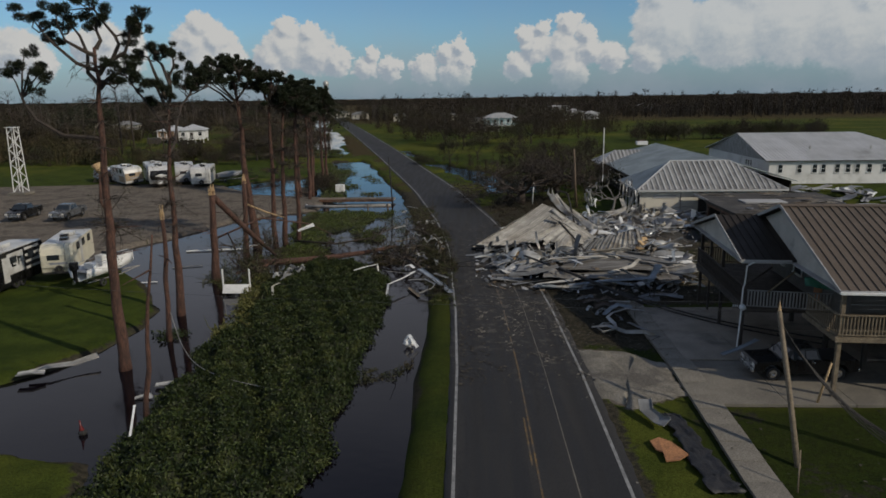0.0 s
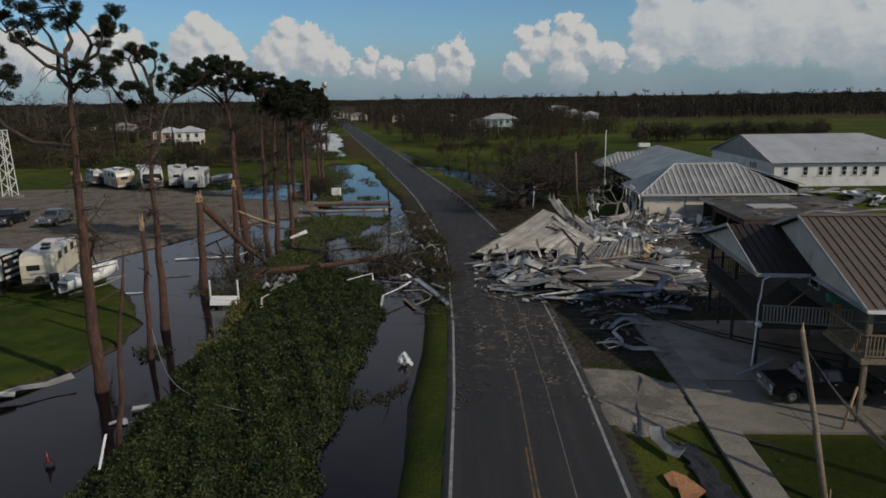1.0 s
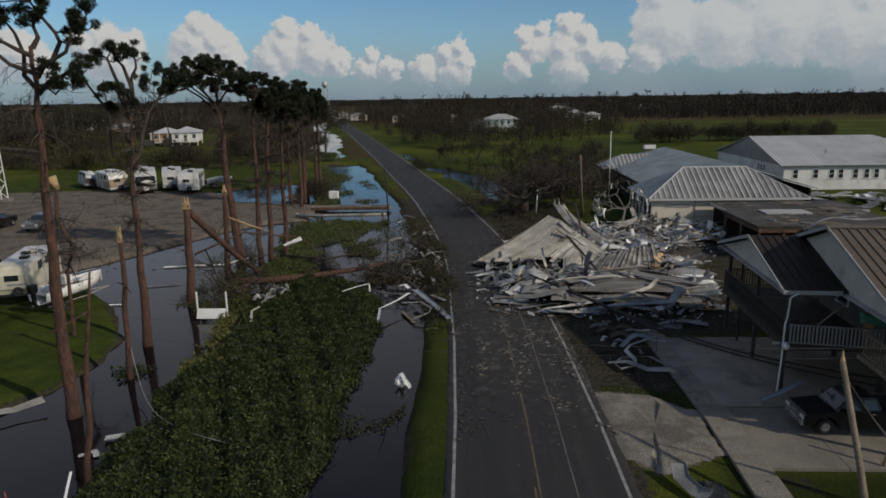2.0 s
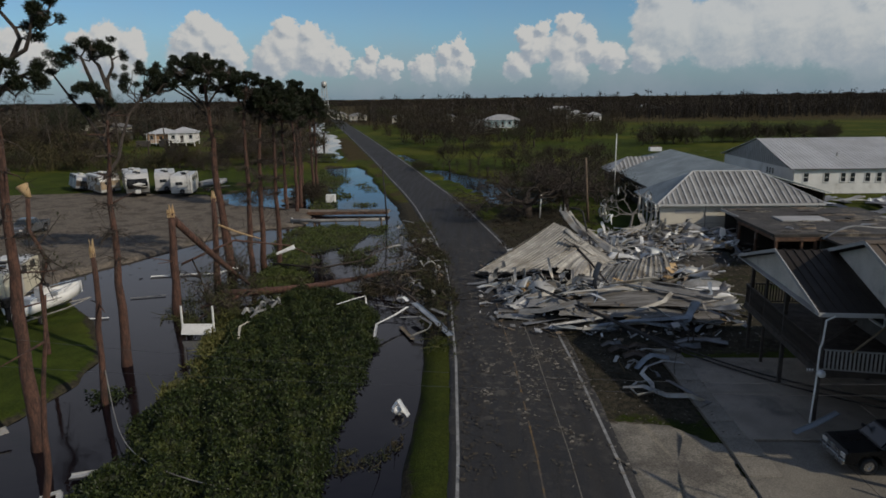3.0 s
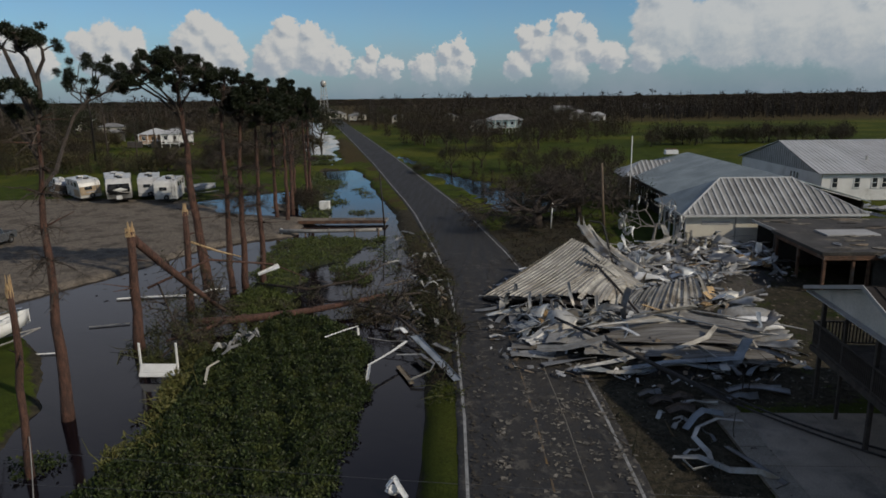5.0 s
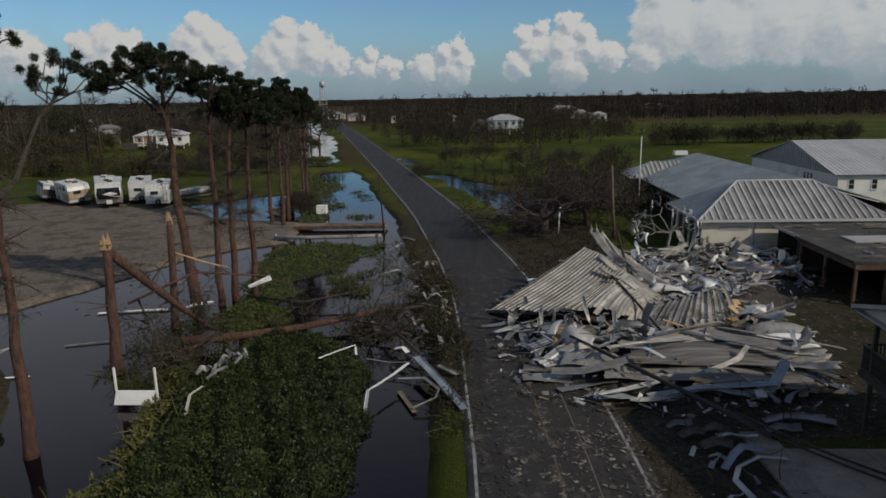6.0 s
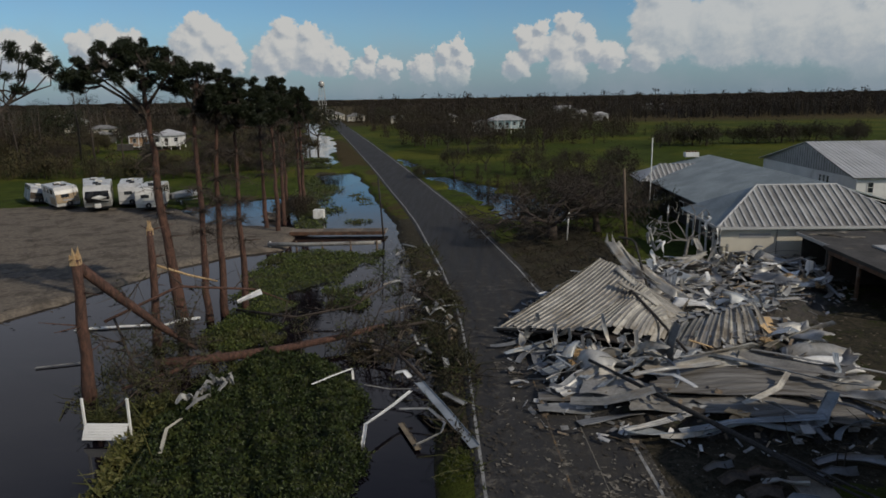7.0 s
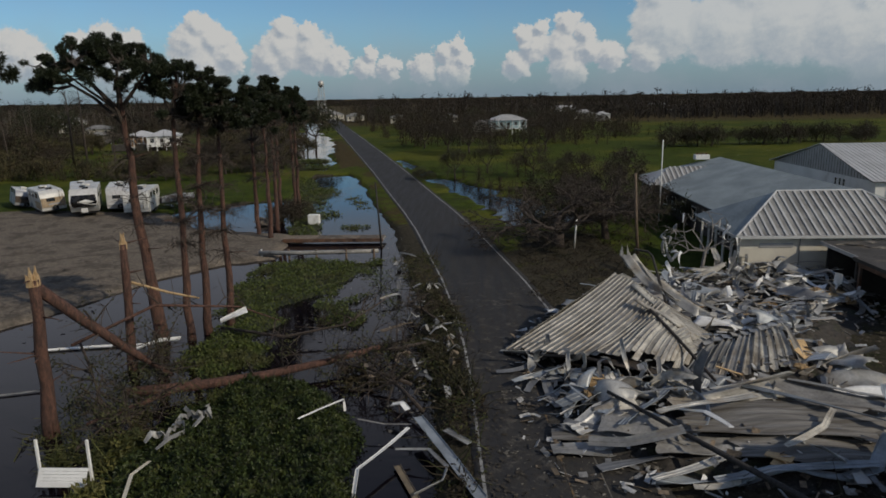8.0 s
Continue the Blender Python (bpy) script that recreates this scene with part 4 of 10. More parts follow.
def build_house():
    """The raised house, in its own frame: X away from the road, Y along it."""
    h = thing("house", "raised timber house with brown standing-seam metal roofs and decks", "house", pose(15.5, 39.0, 0, 0, 0, -4))
    # porch roof
    r = 0.35
    roof_slope("porch_roof", h, (-0.35, -0.35, 5.2), (4.2, -0.35, 5.2), (4.2, 5.1, 6.72), (-0.35, 5.1, 6.72), 11, M_darkroof, label="dark brown metal roof slope")
    roof_slope("porch_roof", h, (4.2, 10.5, 5.2), (-0.35, 10.5, 5.2), (-0.35, 5.1, 6.72), (4.2, 5.1, 6.72), 11, M_darkroof)
    part("gable", Geo().extrude([(-0.02, -0.2, 5.08), (-0.02, 10.4, 5.08), (-0.02, 5.1, 6.6)], (0.12, 0, 0)), M_gable, h, "pale grey porch gable")
    part("soffit", Geo().span((-0.3, -0.3, 5.02), (4.2, 10.4, 5.07)), M_soffit, h)
    # main roof
    e0, e1, zr, yr = -6.25, 9.8, 7.85, 1.75
    roof_slope("main_roof", h, (2.15, e0, 5.22), (15.5, e0, 5.22), (15.5, yr, zr), (2.15, yr, zr), 32, M_brownroof, label="brown standing-seam roof slope")
    roof_slope("main_roof", h, (15.5, e1, 5.22), (2.15, e1, 5.22), (2.15, yr, zr), (15.5, yr, zr), 32, M_brownroof)
    part("ridge_cap", Geo().extrude([(2.1, yr - 0.25, zr + 0.0), (2.1, yr, zr + 0.10), (2.1, yr + 0.25, zr + 0.0)], (13.4, 0, 0)), M_brownroof, h)
    part("gable", Geo().extrude([(2.5, e0 + 0.3, 5.1), (2.5, e1 - 0.3, 5.1), (2.5, yr, zr - 0.14)], (0.12, 0, 0)), M_gable, h, "pale grey gable end")
    part("soffit", Geo().span((2.2, e0 + 0.05, 5.04), (15.4, e1 - 0.1, 5.09)), M_soffit, h)

    def fascia(p, q, s=(0.05, 0.17)):
        p, q = Vector(p), Vector(q)
        d = q - p
        part("fascia", Geo().box((p + q) / 2, (d.length + 0.04, s[0], s[1]), d.to_track_quat("X", "Z").to_matrix()), M_soffit, h)

    fascia((-0.38, -0.35, 5.2), (-0.38, 5.1, 6.72)), fascia((-0.38, 10.5, 5.2), (-0.38, 5.1, 6.72)), fascia((-0.35, -0.38, 5.16), (2.2, -0.38, 5.16))
    fascia((2.12, e0, 5.2), (2.12, yr, zr)), fascia((2.12, e1, 5.2), (2.12, yr, zr)), fascia((2.15, e0 - 0.03, 5.18), (15.5, e0 - 0.03, 5.18))
    part("gutter", Geo().box((6.0, e0 - 0.1, 5.16), (7.8, 0.13, 0.1)), M_white, h)
    # decks
    for i in range(34):
        part("deck_board", Geo().box((2.4, 0.12 + i * 0.295, 2.5), (4.8, 0.27, 0.05)), M_darkwood, h)
    part("deck_frame", Geo().box((0.05, 5.0, 2.34), (0.10, 10.2, 0.26)).box((2.4, 0.0, 2.34), (4.8, 0.10, 0.26)).box((2.4, 10.05, 2.34), (4.8, 0.10, 0.26)), M_darkwood, h)
    for i in range(12):
        part("deck_board", Geo().box((8.8, -5.95 + i * 0.3, 3.0), (13.2, 0.28, 0.05)), M_palewood, h)
    part("deck_frame", Geo().box((2.25, -4.2, 2.88), (0.10, 3.7, 0.18)).box((8.8, -6.1, 2.88), (13.2, 0.10, 0.18)), M_palewood, h)
    railing(h, (0.05, 0.1), (0.05, 10.0), 2.5, 1.15, M_darkwood, 66, "dark timber railing")
    railing(h, (0.2, 10.0), (4.6, 10.0), 2.5, 1.15, M_darkwood, 28)
    railing(h, (0.2, 0.05), (4.4, -0.5), 2.45, 1.0, M_railgrey, 26, "greyed white baluster railing", 0.07)
    railing(h, (2.3, -6.05), (15.2, -6.05), 3.0, 1.05, M_palewood, 84, "pale timber railing")
    railing(h, (2.28, -6.0), (2.28, -2.6), 3.0, 1.05, M_palewood, 16, "", 0.035)
    # posts: tall dark ones on the deck's edge, a pale one at the front corner
    for x, y, z, s, m in ((0.1, 0.15, 5.1, 0.17, M_darkwood), (0.1, 4.3, 5.1, 0.17, M_darkwood), (0.1, 7.0, 5.1, 0.13, M_darkwood), (0.1, 9.2, 5.1, 0.17, M_darkwood), (2.45, -5.95, 5.1, 0.19, M_palewood),
                          (7.2, -5.95, 5.1, 0.19, M_palewood), (12.0, -5.95, 5.1, 0.19, M_palewood), (4.6, 0.2, 2.4, 0.22, M_darkwood), (4.6, 5.0, 2.4, 0.22, M_darkwood), (4.6, 9.8, 2.4, 0.22, M_darkwood),
                          (9.0, -2.4, 2.5, 0.22, M_darkwood), (9.0, 2.5, 2.5, 0.22, M_darkwood), (13.4, -2.4, 2.5, 0.22, M_darkwood), (5.4, -2.4, 2.5, 0.22, M_darkwood), (13.4, 4.0, 2.5, 0.22, M_darkwood)):
        part("post", Geo().bbox((x, y, z / 2 + 0.04), (s, s, z), 0.015), m, h)
    part("brace", Geo().tube([(0.1, 0.2, 3.6), (1.5, 0.3, 4.7)], 0.06, 5), M_darkwood, h)
    part("brace", Geo().tube([(1.2, -0.2, 3.4), (2.6, 0.1, 4.5)], 0.05, 5), M_palewood, h)
    # the upper floor
    walls = part("wall", Geo().span((4.4, -2.5, 2.5), (4.55, 8.4, 5.05)).span((4.55, -2.5, 2.5), (15.0, -2.35, 5.05)).span((4.55, 8.25, 2.5), (15.0, 8.4, 5.05)).span((14.85, -2.35, 2.5), (15.0, 8.25, 5.05)), M_siding, h, "grey siding wall")
    part("floor_slab", Geo().span((4.4, -2.5, 2.36), (15.0, 8.4, 2.5)), M_darkwood, h)
    part("siding_lap", Geo().add([], []).box((9.7, -2.53, 3.0), (10.6, 0.02, 0.04)).box((9.7, -2.53, 3.5), (10.6, 0.02, 0.04)).box((9.7, -2.53, 4.0), (10.6, 0.02, 0.04)).box((9.7, -2.53, 4.5), (10.6, 0.02, 0.04)), M_soffit, walls)
    door = part("door", Geo().bbox((4.36, 1.2, 3.55), (0.06, 0.95, 2.05), 0.01), M_orange, walls, "bare plywood over the doorway")
    part("door_handle", Geo().lump((4.31, 0.85, 3.5), (0.03, 0.03, 0.03), random.Random(2), 0.05), M_chrome, door)
    window(walls, (4.4, 4.2, 3.9), 1.2, 1.1, "x-"), window(walls, (4.4, 6.8, 3.9), 1.2, 1.1, "x-")
    window(walls, (7.0, -2.5, 3.9), 1.3, 1.2, "y-"), window(walls, (11.0, -2.5, 3.9), 1.3, 1.2, "y-")
    part("store_wall", Geo().span((7.2, 4.0, 0.05), (7.35, 8.2, 2.36)).span((7.35, 4.0, 0.05), (15.0, 4.15, 2.36)).span((14.85, -2.0, 0.05), (15.0, 4.0, 2.36)), M_shadewall, h, "store wall coloured dark for under-house shade")
    # rain pipe with its bends
    part("downspout", Geo().tube([(0.30, -0.4, 5.12), (-0.02, -0.34, 4.9), (-0.04, -0.26, 3.9), (-0.10, -0.22, 3.6), (-0.10, -0.18, 1.8), (-0.16, -0.16, 0.12)], 0.045, 6), M_white, h, "white bent downspout")
    dish = part("satellite_dish", Geo().tube([(-0.35, -1.05, 2.75), (-0.35, -1.12, 2.80), (-0.35, -1.16, 2.83)], [0.05, 0.14, 0.18], 16), M_white, h, "small white satellite dish", True)
    part("bracket", Geo().tube([(-0.35, -1.05, 2.75), (-0.1, -0.5, 2.6), (0.1, 0.1, 2.6)], 0.03, 5), M_pipe, dish)
    part("insulator_arm", Geo().tube([(-0.62, -0.36, 2.61), (-0.1, -0.3, 2.58), (0.12, 0.1, 2.58)], 0.03, 5), M_pipe, h)
    for i in range(3):
        part("insulator", Geo().tube([(-0.36 - i * 0.11, -0.35, 2.62), (-0.36 - i * 0.11, -0.35, 2.72)], [0.025, 0.035], 7), M_white, h)
    rng = random.Random(5)
    rows = [[(2.3 + 2.1 * u, -1.9 - 0.5 * u - 0.25 * v + rng.uniform(-0.06, 0.06), 4.95 - (0.35 + 0.55 * u) * v - 0.25 * (1 - u) + rng.uniform(-0.05, 0.05)) for v in np.linspace(0, 1, 7)] for u in np.linspace(0, 1, 9)]
    tarp = solid("tarp", Geo().sheet(rows, 0.02), M_green, "crumpled green tarp hanging under the porch eave", "tarp", smooth=True, m=pose(15.5, 39.0, 0, 0, 0, -4))
    return h


build_house()


def build_school():
    """The long hip-roofed building: front wing, long rear wing stripped to its felt, small far wing."""
    b = thing("community_building", "cream single-storey building with a stripped hip metal roof", "building", pose(19.6, 81.0, 0))
    z, t = 3.15, 5.95
    w = 17.0
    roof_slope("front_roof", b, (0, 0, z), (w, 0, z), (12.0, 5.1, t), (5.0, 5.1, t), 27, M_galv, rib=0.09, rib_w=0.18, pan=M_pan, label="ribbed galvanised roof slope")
    part("roof_felt", Geo().extrude([(-0.02, 10.2, z), (0, 0, z), (5.0, 5.1, t)], (0, 0, -0.1)), M_under, b, "bare blue-grey roof felt")
    part("roof_felt", Geo().extrude([(w, 0, z), (w, 10.2, z), (12.0, 5.1, t)], (0, 0, -0.1)), M_galv, b)
    # rear wing: ridge along y
    x0, x1, y1 = 2.4, 21.4, 42.0
    part("roof_felt", Geo().extrude([(x0, y1, z), (x0, 7.6, z + 0.02), (5.0, 5.1, t + 0.01), (12.0, 5.1, t + 0.02), (11.9, y1 - 4, t - 0.1)], (0, 0, -0.1)), M_under, b, "bare blue-grey roof felt")
    part("roof_felt", Geo().extrude([(12.0, 5.1, t + 0.02), (x1, 7.6, z), (x1, y1, z), (11.9, y1 - 4, t - 0.1)], (0, 0, -0.1)), M_under, b)
    part("roof_felt", Geo().extrude([(x1, y1, z), (x0, y1, z), (11.9, y1 - 4, t - 0.1)], (0, 0, -0.1)), M_under, b)
    part("hip_cap", Geo().tube([(0, 0, z + 0.03), (5.0, 5.1, t + 0.05)], 0.09, 6).tube([(w, 0, z + 0.03), (12.0, 5.1, t + 0.05)], 0.09, 6).tube([(5.0, 5.1, t + 0.05), (12.0, 5.1, t + 0.05)], 0.09, 6), M_galvlight, b)
    part("eave_trim", Geo().box((w / 2, -0.03, z - 0.06), (w, 0.08, 0.22)).box((-0.03, 4.0, z - 0.06), (0.08, 8.0, 0.22)), M_galvlight, b)
    # walls
    front = part("wall", Geo().span((0.5, 0.5, 0), (w - 0.5, 0.75, z - 0.05)), M_cream_wall, b, "cream rendered front wall")
    part("wall", Geo().span((2.9, 0.75, 0), (3.1, y1 - 0.6, z - 0.05)).span((w - 0.7, 0.75, 0), (w - 0.5, 8, z - 0.05)).span((x1 - 0.7, 8, 0), (x1 - 0.5, y1 - 0.6, z - 0.05)).span((3.1, y1 - 0.8, 0), (x1 - 0.7, y1 - 0.6, z - 0.05)), M_shadewall, b)
    part("notice_board", Geo().bbox((3.3, 0.47, 2.35), (2.6, 0.06, 0.35), 0.02), M_soffit, front, "faded grey board")
    part("pipe", Geo().tube([(5.1, 0.44, 0.1), (5.1, 0.44, 2.95)], 0.04, 6), M_pipe, front)
    me = mesh_of("column", Geo().bbox((0, 0, 1.55), (0.16, 0.16, 3.1), 0.02), M_white_wall)
    for y in (0.62, 2.4, 4.2, 6.0, 7.8, 9.6):
        piece("column", me, b, pose(0.55, y, 0))
    for i in range(9):
        window(b, (2.9, 5 + i * 3.6, 1.7), 1.4, 1.3, "x-")
    # small far wing
    k = (1.2, 31.0)
    X0, X1, Y0, Y1 = k[0], k[0] + 8.2, k[1], k[1] + 7.4
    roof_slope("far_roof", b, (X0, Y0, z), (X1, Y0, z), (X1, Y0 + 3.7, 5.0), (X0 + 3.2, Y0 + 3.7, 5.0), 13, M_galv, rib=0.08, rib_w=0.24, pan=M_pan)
    part("roof_felt", Geo().extrude([(X0, Y1, z), (X0, Y0, z), (X0 + 3.2, Y0 + 3.7, 5.0)], (0, 0, -0.1)).extrude([(X1, Y1, z), (X0, Y1, z), (X0 + 3.2, Y0 + 3.7, 5.0), (X1, Y0 + 3.7, 5.0)], (0, 0, -0.1)), M_galv, b)
    part("wall", Geo().span((X0 + 0.6, Y0 + 0.6, 0), (X1, Y1 - 0.6, z - 0.1)), M_siding, b)
    chim = part("roof_unit", Geo().bbox((9.6, 38.4, 5.85), (1.8, 1.1, 0.6), 0.05), M_white_wall, b, "white roof ventilator box")
    for i in range(4):
        part("pot", Geo().tube([(9.0 + i * 0.4, 38.4, 6.1), (9.0 + i * 0.4, 38.4, 6.4)], 0.12, 8), M_rust, chim)


build_school()


def build_long_hall():
    b = thing("white_hall", "long white building with a pale metal roof", "building", pose(46.2, 109.8, 0))
    L, z, t, y1 = 27.0, 3.6, 7.05, 27.5
    roof_slope("roof", b, (-0.4, -0.4, z), (L + 0.4, -0.4, z), (L - 6.8, 14.0, t), (0.2, 14.0, t), 46, M_galvlight, rib=0.06, rib_w=0.07, label="pale ribbed metal roof slope")
    part("roof_back", Geo().extrude([(L + 0.4, y1 + 0.4, z), (-0.4, y1 + 0.4, z), (0.2, 14.0, t), (L - 6.8, 14.0, t)], (0, 0, -0.1)), M_galvlight, b)
    part("roof_end", Geo().extrude([(L + 0.4, -0.4, z), (L + 0.4, y1 + 0.4, z), (L - 6.8, 14.0, t)], (0, 0, -0.1)), M_galvlight, b)
    part("gable", Geo().extrude([(0.3, 0, z - 0.1), (0.3, y1, z - 0.1), (0.3, 14.0, t - 0.2)], (0.15, 0, 0)), M_soffit, b, "grey boarded gable")
    for i in range(38):
        y = 0.6 + i * 0.7
        hh = (t - z) * (1 - abs(y - 14.0) / 14.0) - 0.3
        if hh > 0.1:
            part("batten", Geo().box((0.28, y, z - 0.1 + hh / 2), (0.04, 0.05, hh)), M_siding, b)
    w = part("wall", Geo().span((0.3, 0.1, 0), (L, 0.35, z - 0.1)).span((0.3, 0.35, 0), (0.55, y1, z - 0.1)).span((L - 0.25, 0.35, 0), (L, y1, z - 0.1)).span((0.55, y1 - 0.25, 0), (L - 0.25, y1, z - 0.1)), M_white_wall, b, "white painted wall")
    for x in (2.0, 4.9, 7.2, 8.5, 10.6, 12.2, 13.6, 15.4, 17.6, 19.0, 21.2, 23.0, 25.0):
        window(w, (x, 0.1, 2.35), 0.75, 1.3, "y-")
    for y in (7.0, 8.0, 9.0):
        window(w, (0.3, y, 2.6), 0.6, 0.9, "x-")
    for x in (8.5, 18.0):
        part("roof_vent", Geo().tube([(x, 5.0, 4.8), (x, 5.0, 5.35)], [0.16, 0.16], 8).tube([(x, 5.0, 5.35), (x, 5.0, 5.55)], [0.28, 0.05], 8), M_galv, b)


build_long_hall()


def build_sheds():
    """Flat-roofed shelter and torn low wing between the heap and the hip-roofed building."""
    rng = random.Random(8)
    a = thing("open_shelter", "open-sided shelter with a torn flat roof", "shelter", pose(26.0, 75.4, 0))
    part("roof_deck", Geo().bbox((6.8, 2.7, 2.7), (13.6, 5.4, 0.22), 0.03), M_flatroof, a, "torn felt roof deck")
    part("fascia", Geo().box((6.8, -0.04, 2.68), (13.7, 0.07, 0.26)).box((-0.04, 2.7, 2.68), (0.07, 5.4, 0.26)), M_soffit, a)
    for x in (0.3, 4.6, 9.0, 13.2):
        part("post", Geo().bbox((x, 0.3, 1.3), (0.14, 0.14, 2.6), 0.02), M_pipe, a)
    part("back_wall", Geo().span((0.4, 5.0, 0), (13.4, 5.15, 2.58)), M_shadewall, a)
    for i in range(14):
        part("felt_scrap", Geo().lump((rng.uniform(0.5, 13), rng.uniform(0.5, 5), 2.84), (rng.uniform(0.3, 1.1), rng.uniform(0.2, 0.6), 0.07), rng, 0.4), rng.choice((M_chip, M_plank, M_flatroof)), a)
    b = thing("torn_low_wing", "low dark wing with its flat roof torn open", "building", pose(25.2, 61.0, 0))
    part("roof_deck", Geo().bbox((6.5, 9.6, 2.85), (13.0, 8.6, 0.25), 0.03).bbox((8.4, 2.8, 2.7), (9.2, 5.0, 0.2), 0.03), M_flatroof, b, "torn felt roof deck")
    part("wall", Geo().span((0.2, 13.6, 0), (13, 13.8, 2.7)).span((12.8, 0.4, 0), (13, 13.6, 2.7)).span((3.8, 5.4, 0), (12.8, 5.55, 2.6)), M_shadewall, b)
    part("beam", Geo().box((3.4, 5.3, 2.55), (6.6, 0.2, 0.3)).box((0.25, 9.4, 2.55), (0.2, 8.0, 0.3)), M_rust, b)
    for x, y in ((0.25, 5.4), (2.3, 5.4), (3.4, 5.4), (0.25, 13.2), (0.25, 9.4)):
        part("post", Geo().bbox((x, y, 1.25), (0.2, 0.2, 2.5), 0.02), M_rust, b)
    part("roof_hatch", Geo().bbox((5.2, 12.0, 3.05), (4.2, 2.2, 0.14), 0.03), M_soffit, b, "pale roof panel")
    bent = [[(3.0 + 9 * u, 3.4 + 0.35 * v, 3.0 + 1.0 * math.sin(min(u * 5, 1.57)) + 0.12 * math.sin(u * 9) - 0.15 * abs(v - 0.5)) for v in (0, 0.5, 1)] for u in np.linspace(0, 1, 16)]
    part("bent_gutter", Geo().sheet(bent, 0.03), M_sheet, b, "bent white gutter", True)
    for i in range(12):
        part("felt_scrap", Geo().lump((rng.uniform(1, 12), rng.uniform(6, 13), 3.02), (rng.uniform(0.3, 1.0), rng.uniform(0.2, 0.6), 0.08), rng, 0.4), rng.choice((M_chip, M_plank, M_flatroof, M_sheetgrey)), b)


build_sheds()


def small_house(x, y, turn, w, d, wall_m, roof_m, label, lift=0.0, porch=False):
    """A far house: walls, hip roof, door, windows, maybe on stilts with a porch."""
    b = thing("house", label, "house", pose(x, y, 0, 0, 0, turn))
    z = lift + 2.8
    wall = part("wall", Geo().bbox((0, 0, lift + 1.4), (w, d, 2.8), 0.03), wall_m, b)
    o, hh = 0.6, min(w, d) * 0.22
    r = max(w - d, 0.5) / 2
    A = [(-w / 2 - o, -d / 2 - o, z), (w / 2 + o, -d / 2 - o, z), (w / 2 + o, d / 2 + o, z), (-w / 2 - o, d / 2 + o, z), (-r, 0, z + hh), (r, 0, z + hh)]
    part("roof", Geo().add(A, [(0, 1, 5, 4), (2, 3, 4, 5), (1, 2, 5), (3, 0, 4), (3, 2, 1, 0)]), roof_m, b)
    n = max(2, int(w / 2.6))
    for i in range(n):
        cx = -w / 2 + (i + 0.5) * w / n
        if i == n // 2:
            part("door", Geo().bbox((cx, -d / 2 - 0.03, lift + 1.02), (0.95, 0.07, 2.05), 0.01), M_darkwood, wall)
        else:
            window(wall, (cx, -d / 2, lift + 1.6), 1.1, 1.2, "y-")
    if lift:
        for i in range(n + 1):
            part("post", Geo().bbox((-w / 2 + 0.2 + i * (w - 0.4) / n, -d / 2 - 0.9, (z if porch else lift) / 2), (0.22, 0.22, z if porch else lift), 0.02), M_white, b)
            part("post", Geo().bbox((-w / 2 + 0.2 + i * (w - 0.4) / n, d / 2 - 0.3, lift / 2), (0.22, 0.22, lift), 0.02), M_white, b)
    if porch:
        part("porch_floor", Geo().bbox((0, -d / 2 - 0.6, lift - 0.08), (w, 1.3, 0.18), 0.02), M_white, b)
        part("porch_rail", Geo().box((0, -d / 2 - 1.15, lift + 0.95), (w, 0.08, 0.1)).box((0, -d / 2 - 1.15, lift + 0.5), (w, 0.06, 0.08)), M_white, b)
    return b


small_house(12.2, 282, 4, 13, 9, M_teal, M_galv, "raised pale teal house with a white porch", 2.4, True)
small_house(3.5, 292, 4, 8, 8, M_cream_wall, M_pan, "pale house with a damaged pale roof", 0.6)
small_house(57, 388, 0, 10, 8, M_cream_wall, M_galv, "cream house with a broken roof", 1.5)
small_house(67, 392, 5, 7, 7, M_white_wall, M_galv, "white outbuilding with a torn roof", 0.6)
small_house(-100.2, 233, 10, 8.5, 8, M_terracotta, M_galvlight, "raised tan house with a white hip roof", 1.0, True)
small_house(-92.6, 231, 14, 8.0, 10, M_white_wall, M_galvlight, "white house with a white hip roof and porch", 1.3, True)
# dark blocks added below the raised houses as their underfloor shade
for x_, y_, a_ in ((-96.4, 226.5, 0.0), (-104, 226, 20.0)):
    solid("storage_shed", Geo().bbox((0, 0, 0.9), (4.2, 3.0, 1.8), 0.05), M_shadewall, "dark block standing in for shade below the raised house", "shed", m=pose(x_, y_, 0, 0, 0, a_))
small_house(-127, 257, -6, 6, 5, M_siding, M_pan, "small grey mobile home on blocks", 0.5)
small_house(-150, 300, 12, 10, 7, M_cream_wall, M_pan, "cream house among broken trees", 0.8)
small_house(-88, 470, 15, 11, 8, M_cream_wall, M_pan, "pale house beside the far road", 0.8)
small_house(-70, 440, 15, 10, 8, M_cream_wall, M_pan, "pale roadside house with a grey roof", 0.6)
small_house(-112, 560, 15, 14, 10, M_cream_wall, M_pan, "pale far roadside house", 0.6)
small_house(-40, 400, 8, 8, 7, M_cream_wall, M_pan, "pale house among bare trees", 0.6)
small_house(-12, 395, 8, 8, 7, M_cream_wall, M_pan, "pale cottage among bare trees", 0.6)
small_house(70, 560, 0, 22, 10, M_white_wall, M_galvlight, "long white far building among woods", 0.6)
small_house(150, 600, 0, 20, 10, M_white_wall, M_galvlight, "white far building among woods", 0.6)
small_house(-230, 420, 10, 12, 9, M_white_wall, M_pan, "white far house in the scrub", 0.6)
small_house(-290, 500, 10, 12, 9, M_cream_wall, M_galvlight, "cream far house in the scrub", 0.6)
small_house(-190, 340, 10, 10, 8, M_cream_wall, M_pan, "cream house with a grey roof in the scrub", 0.6)


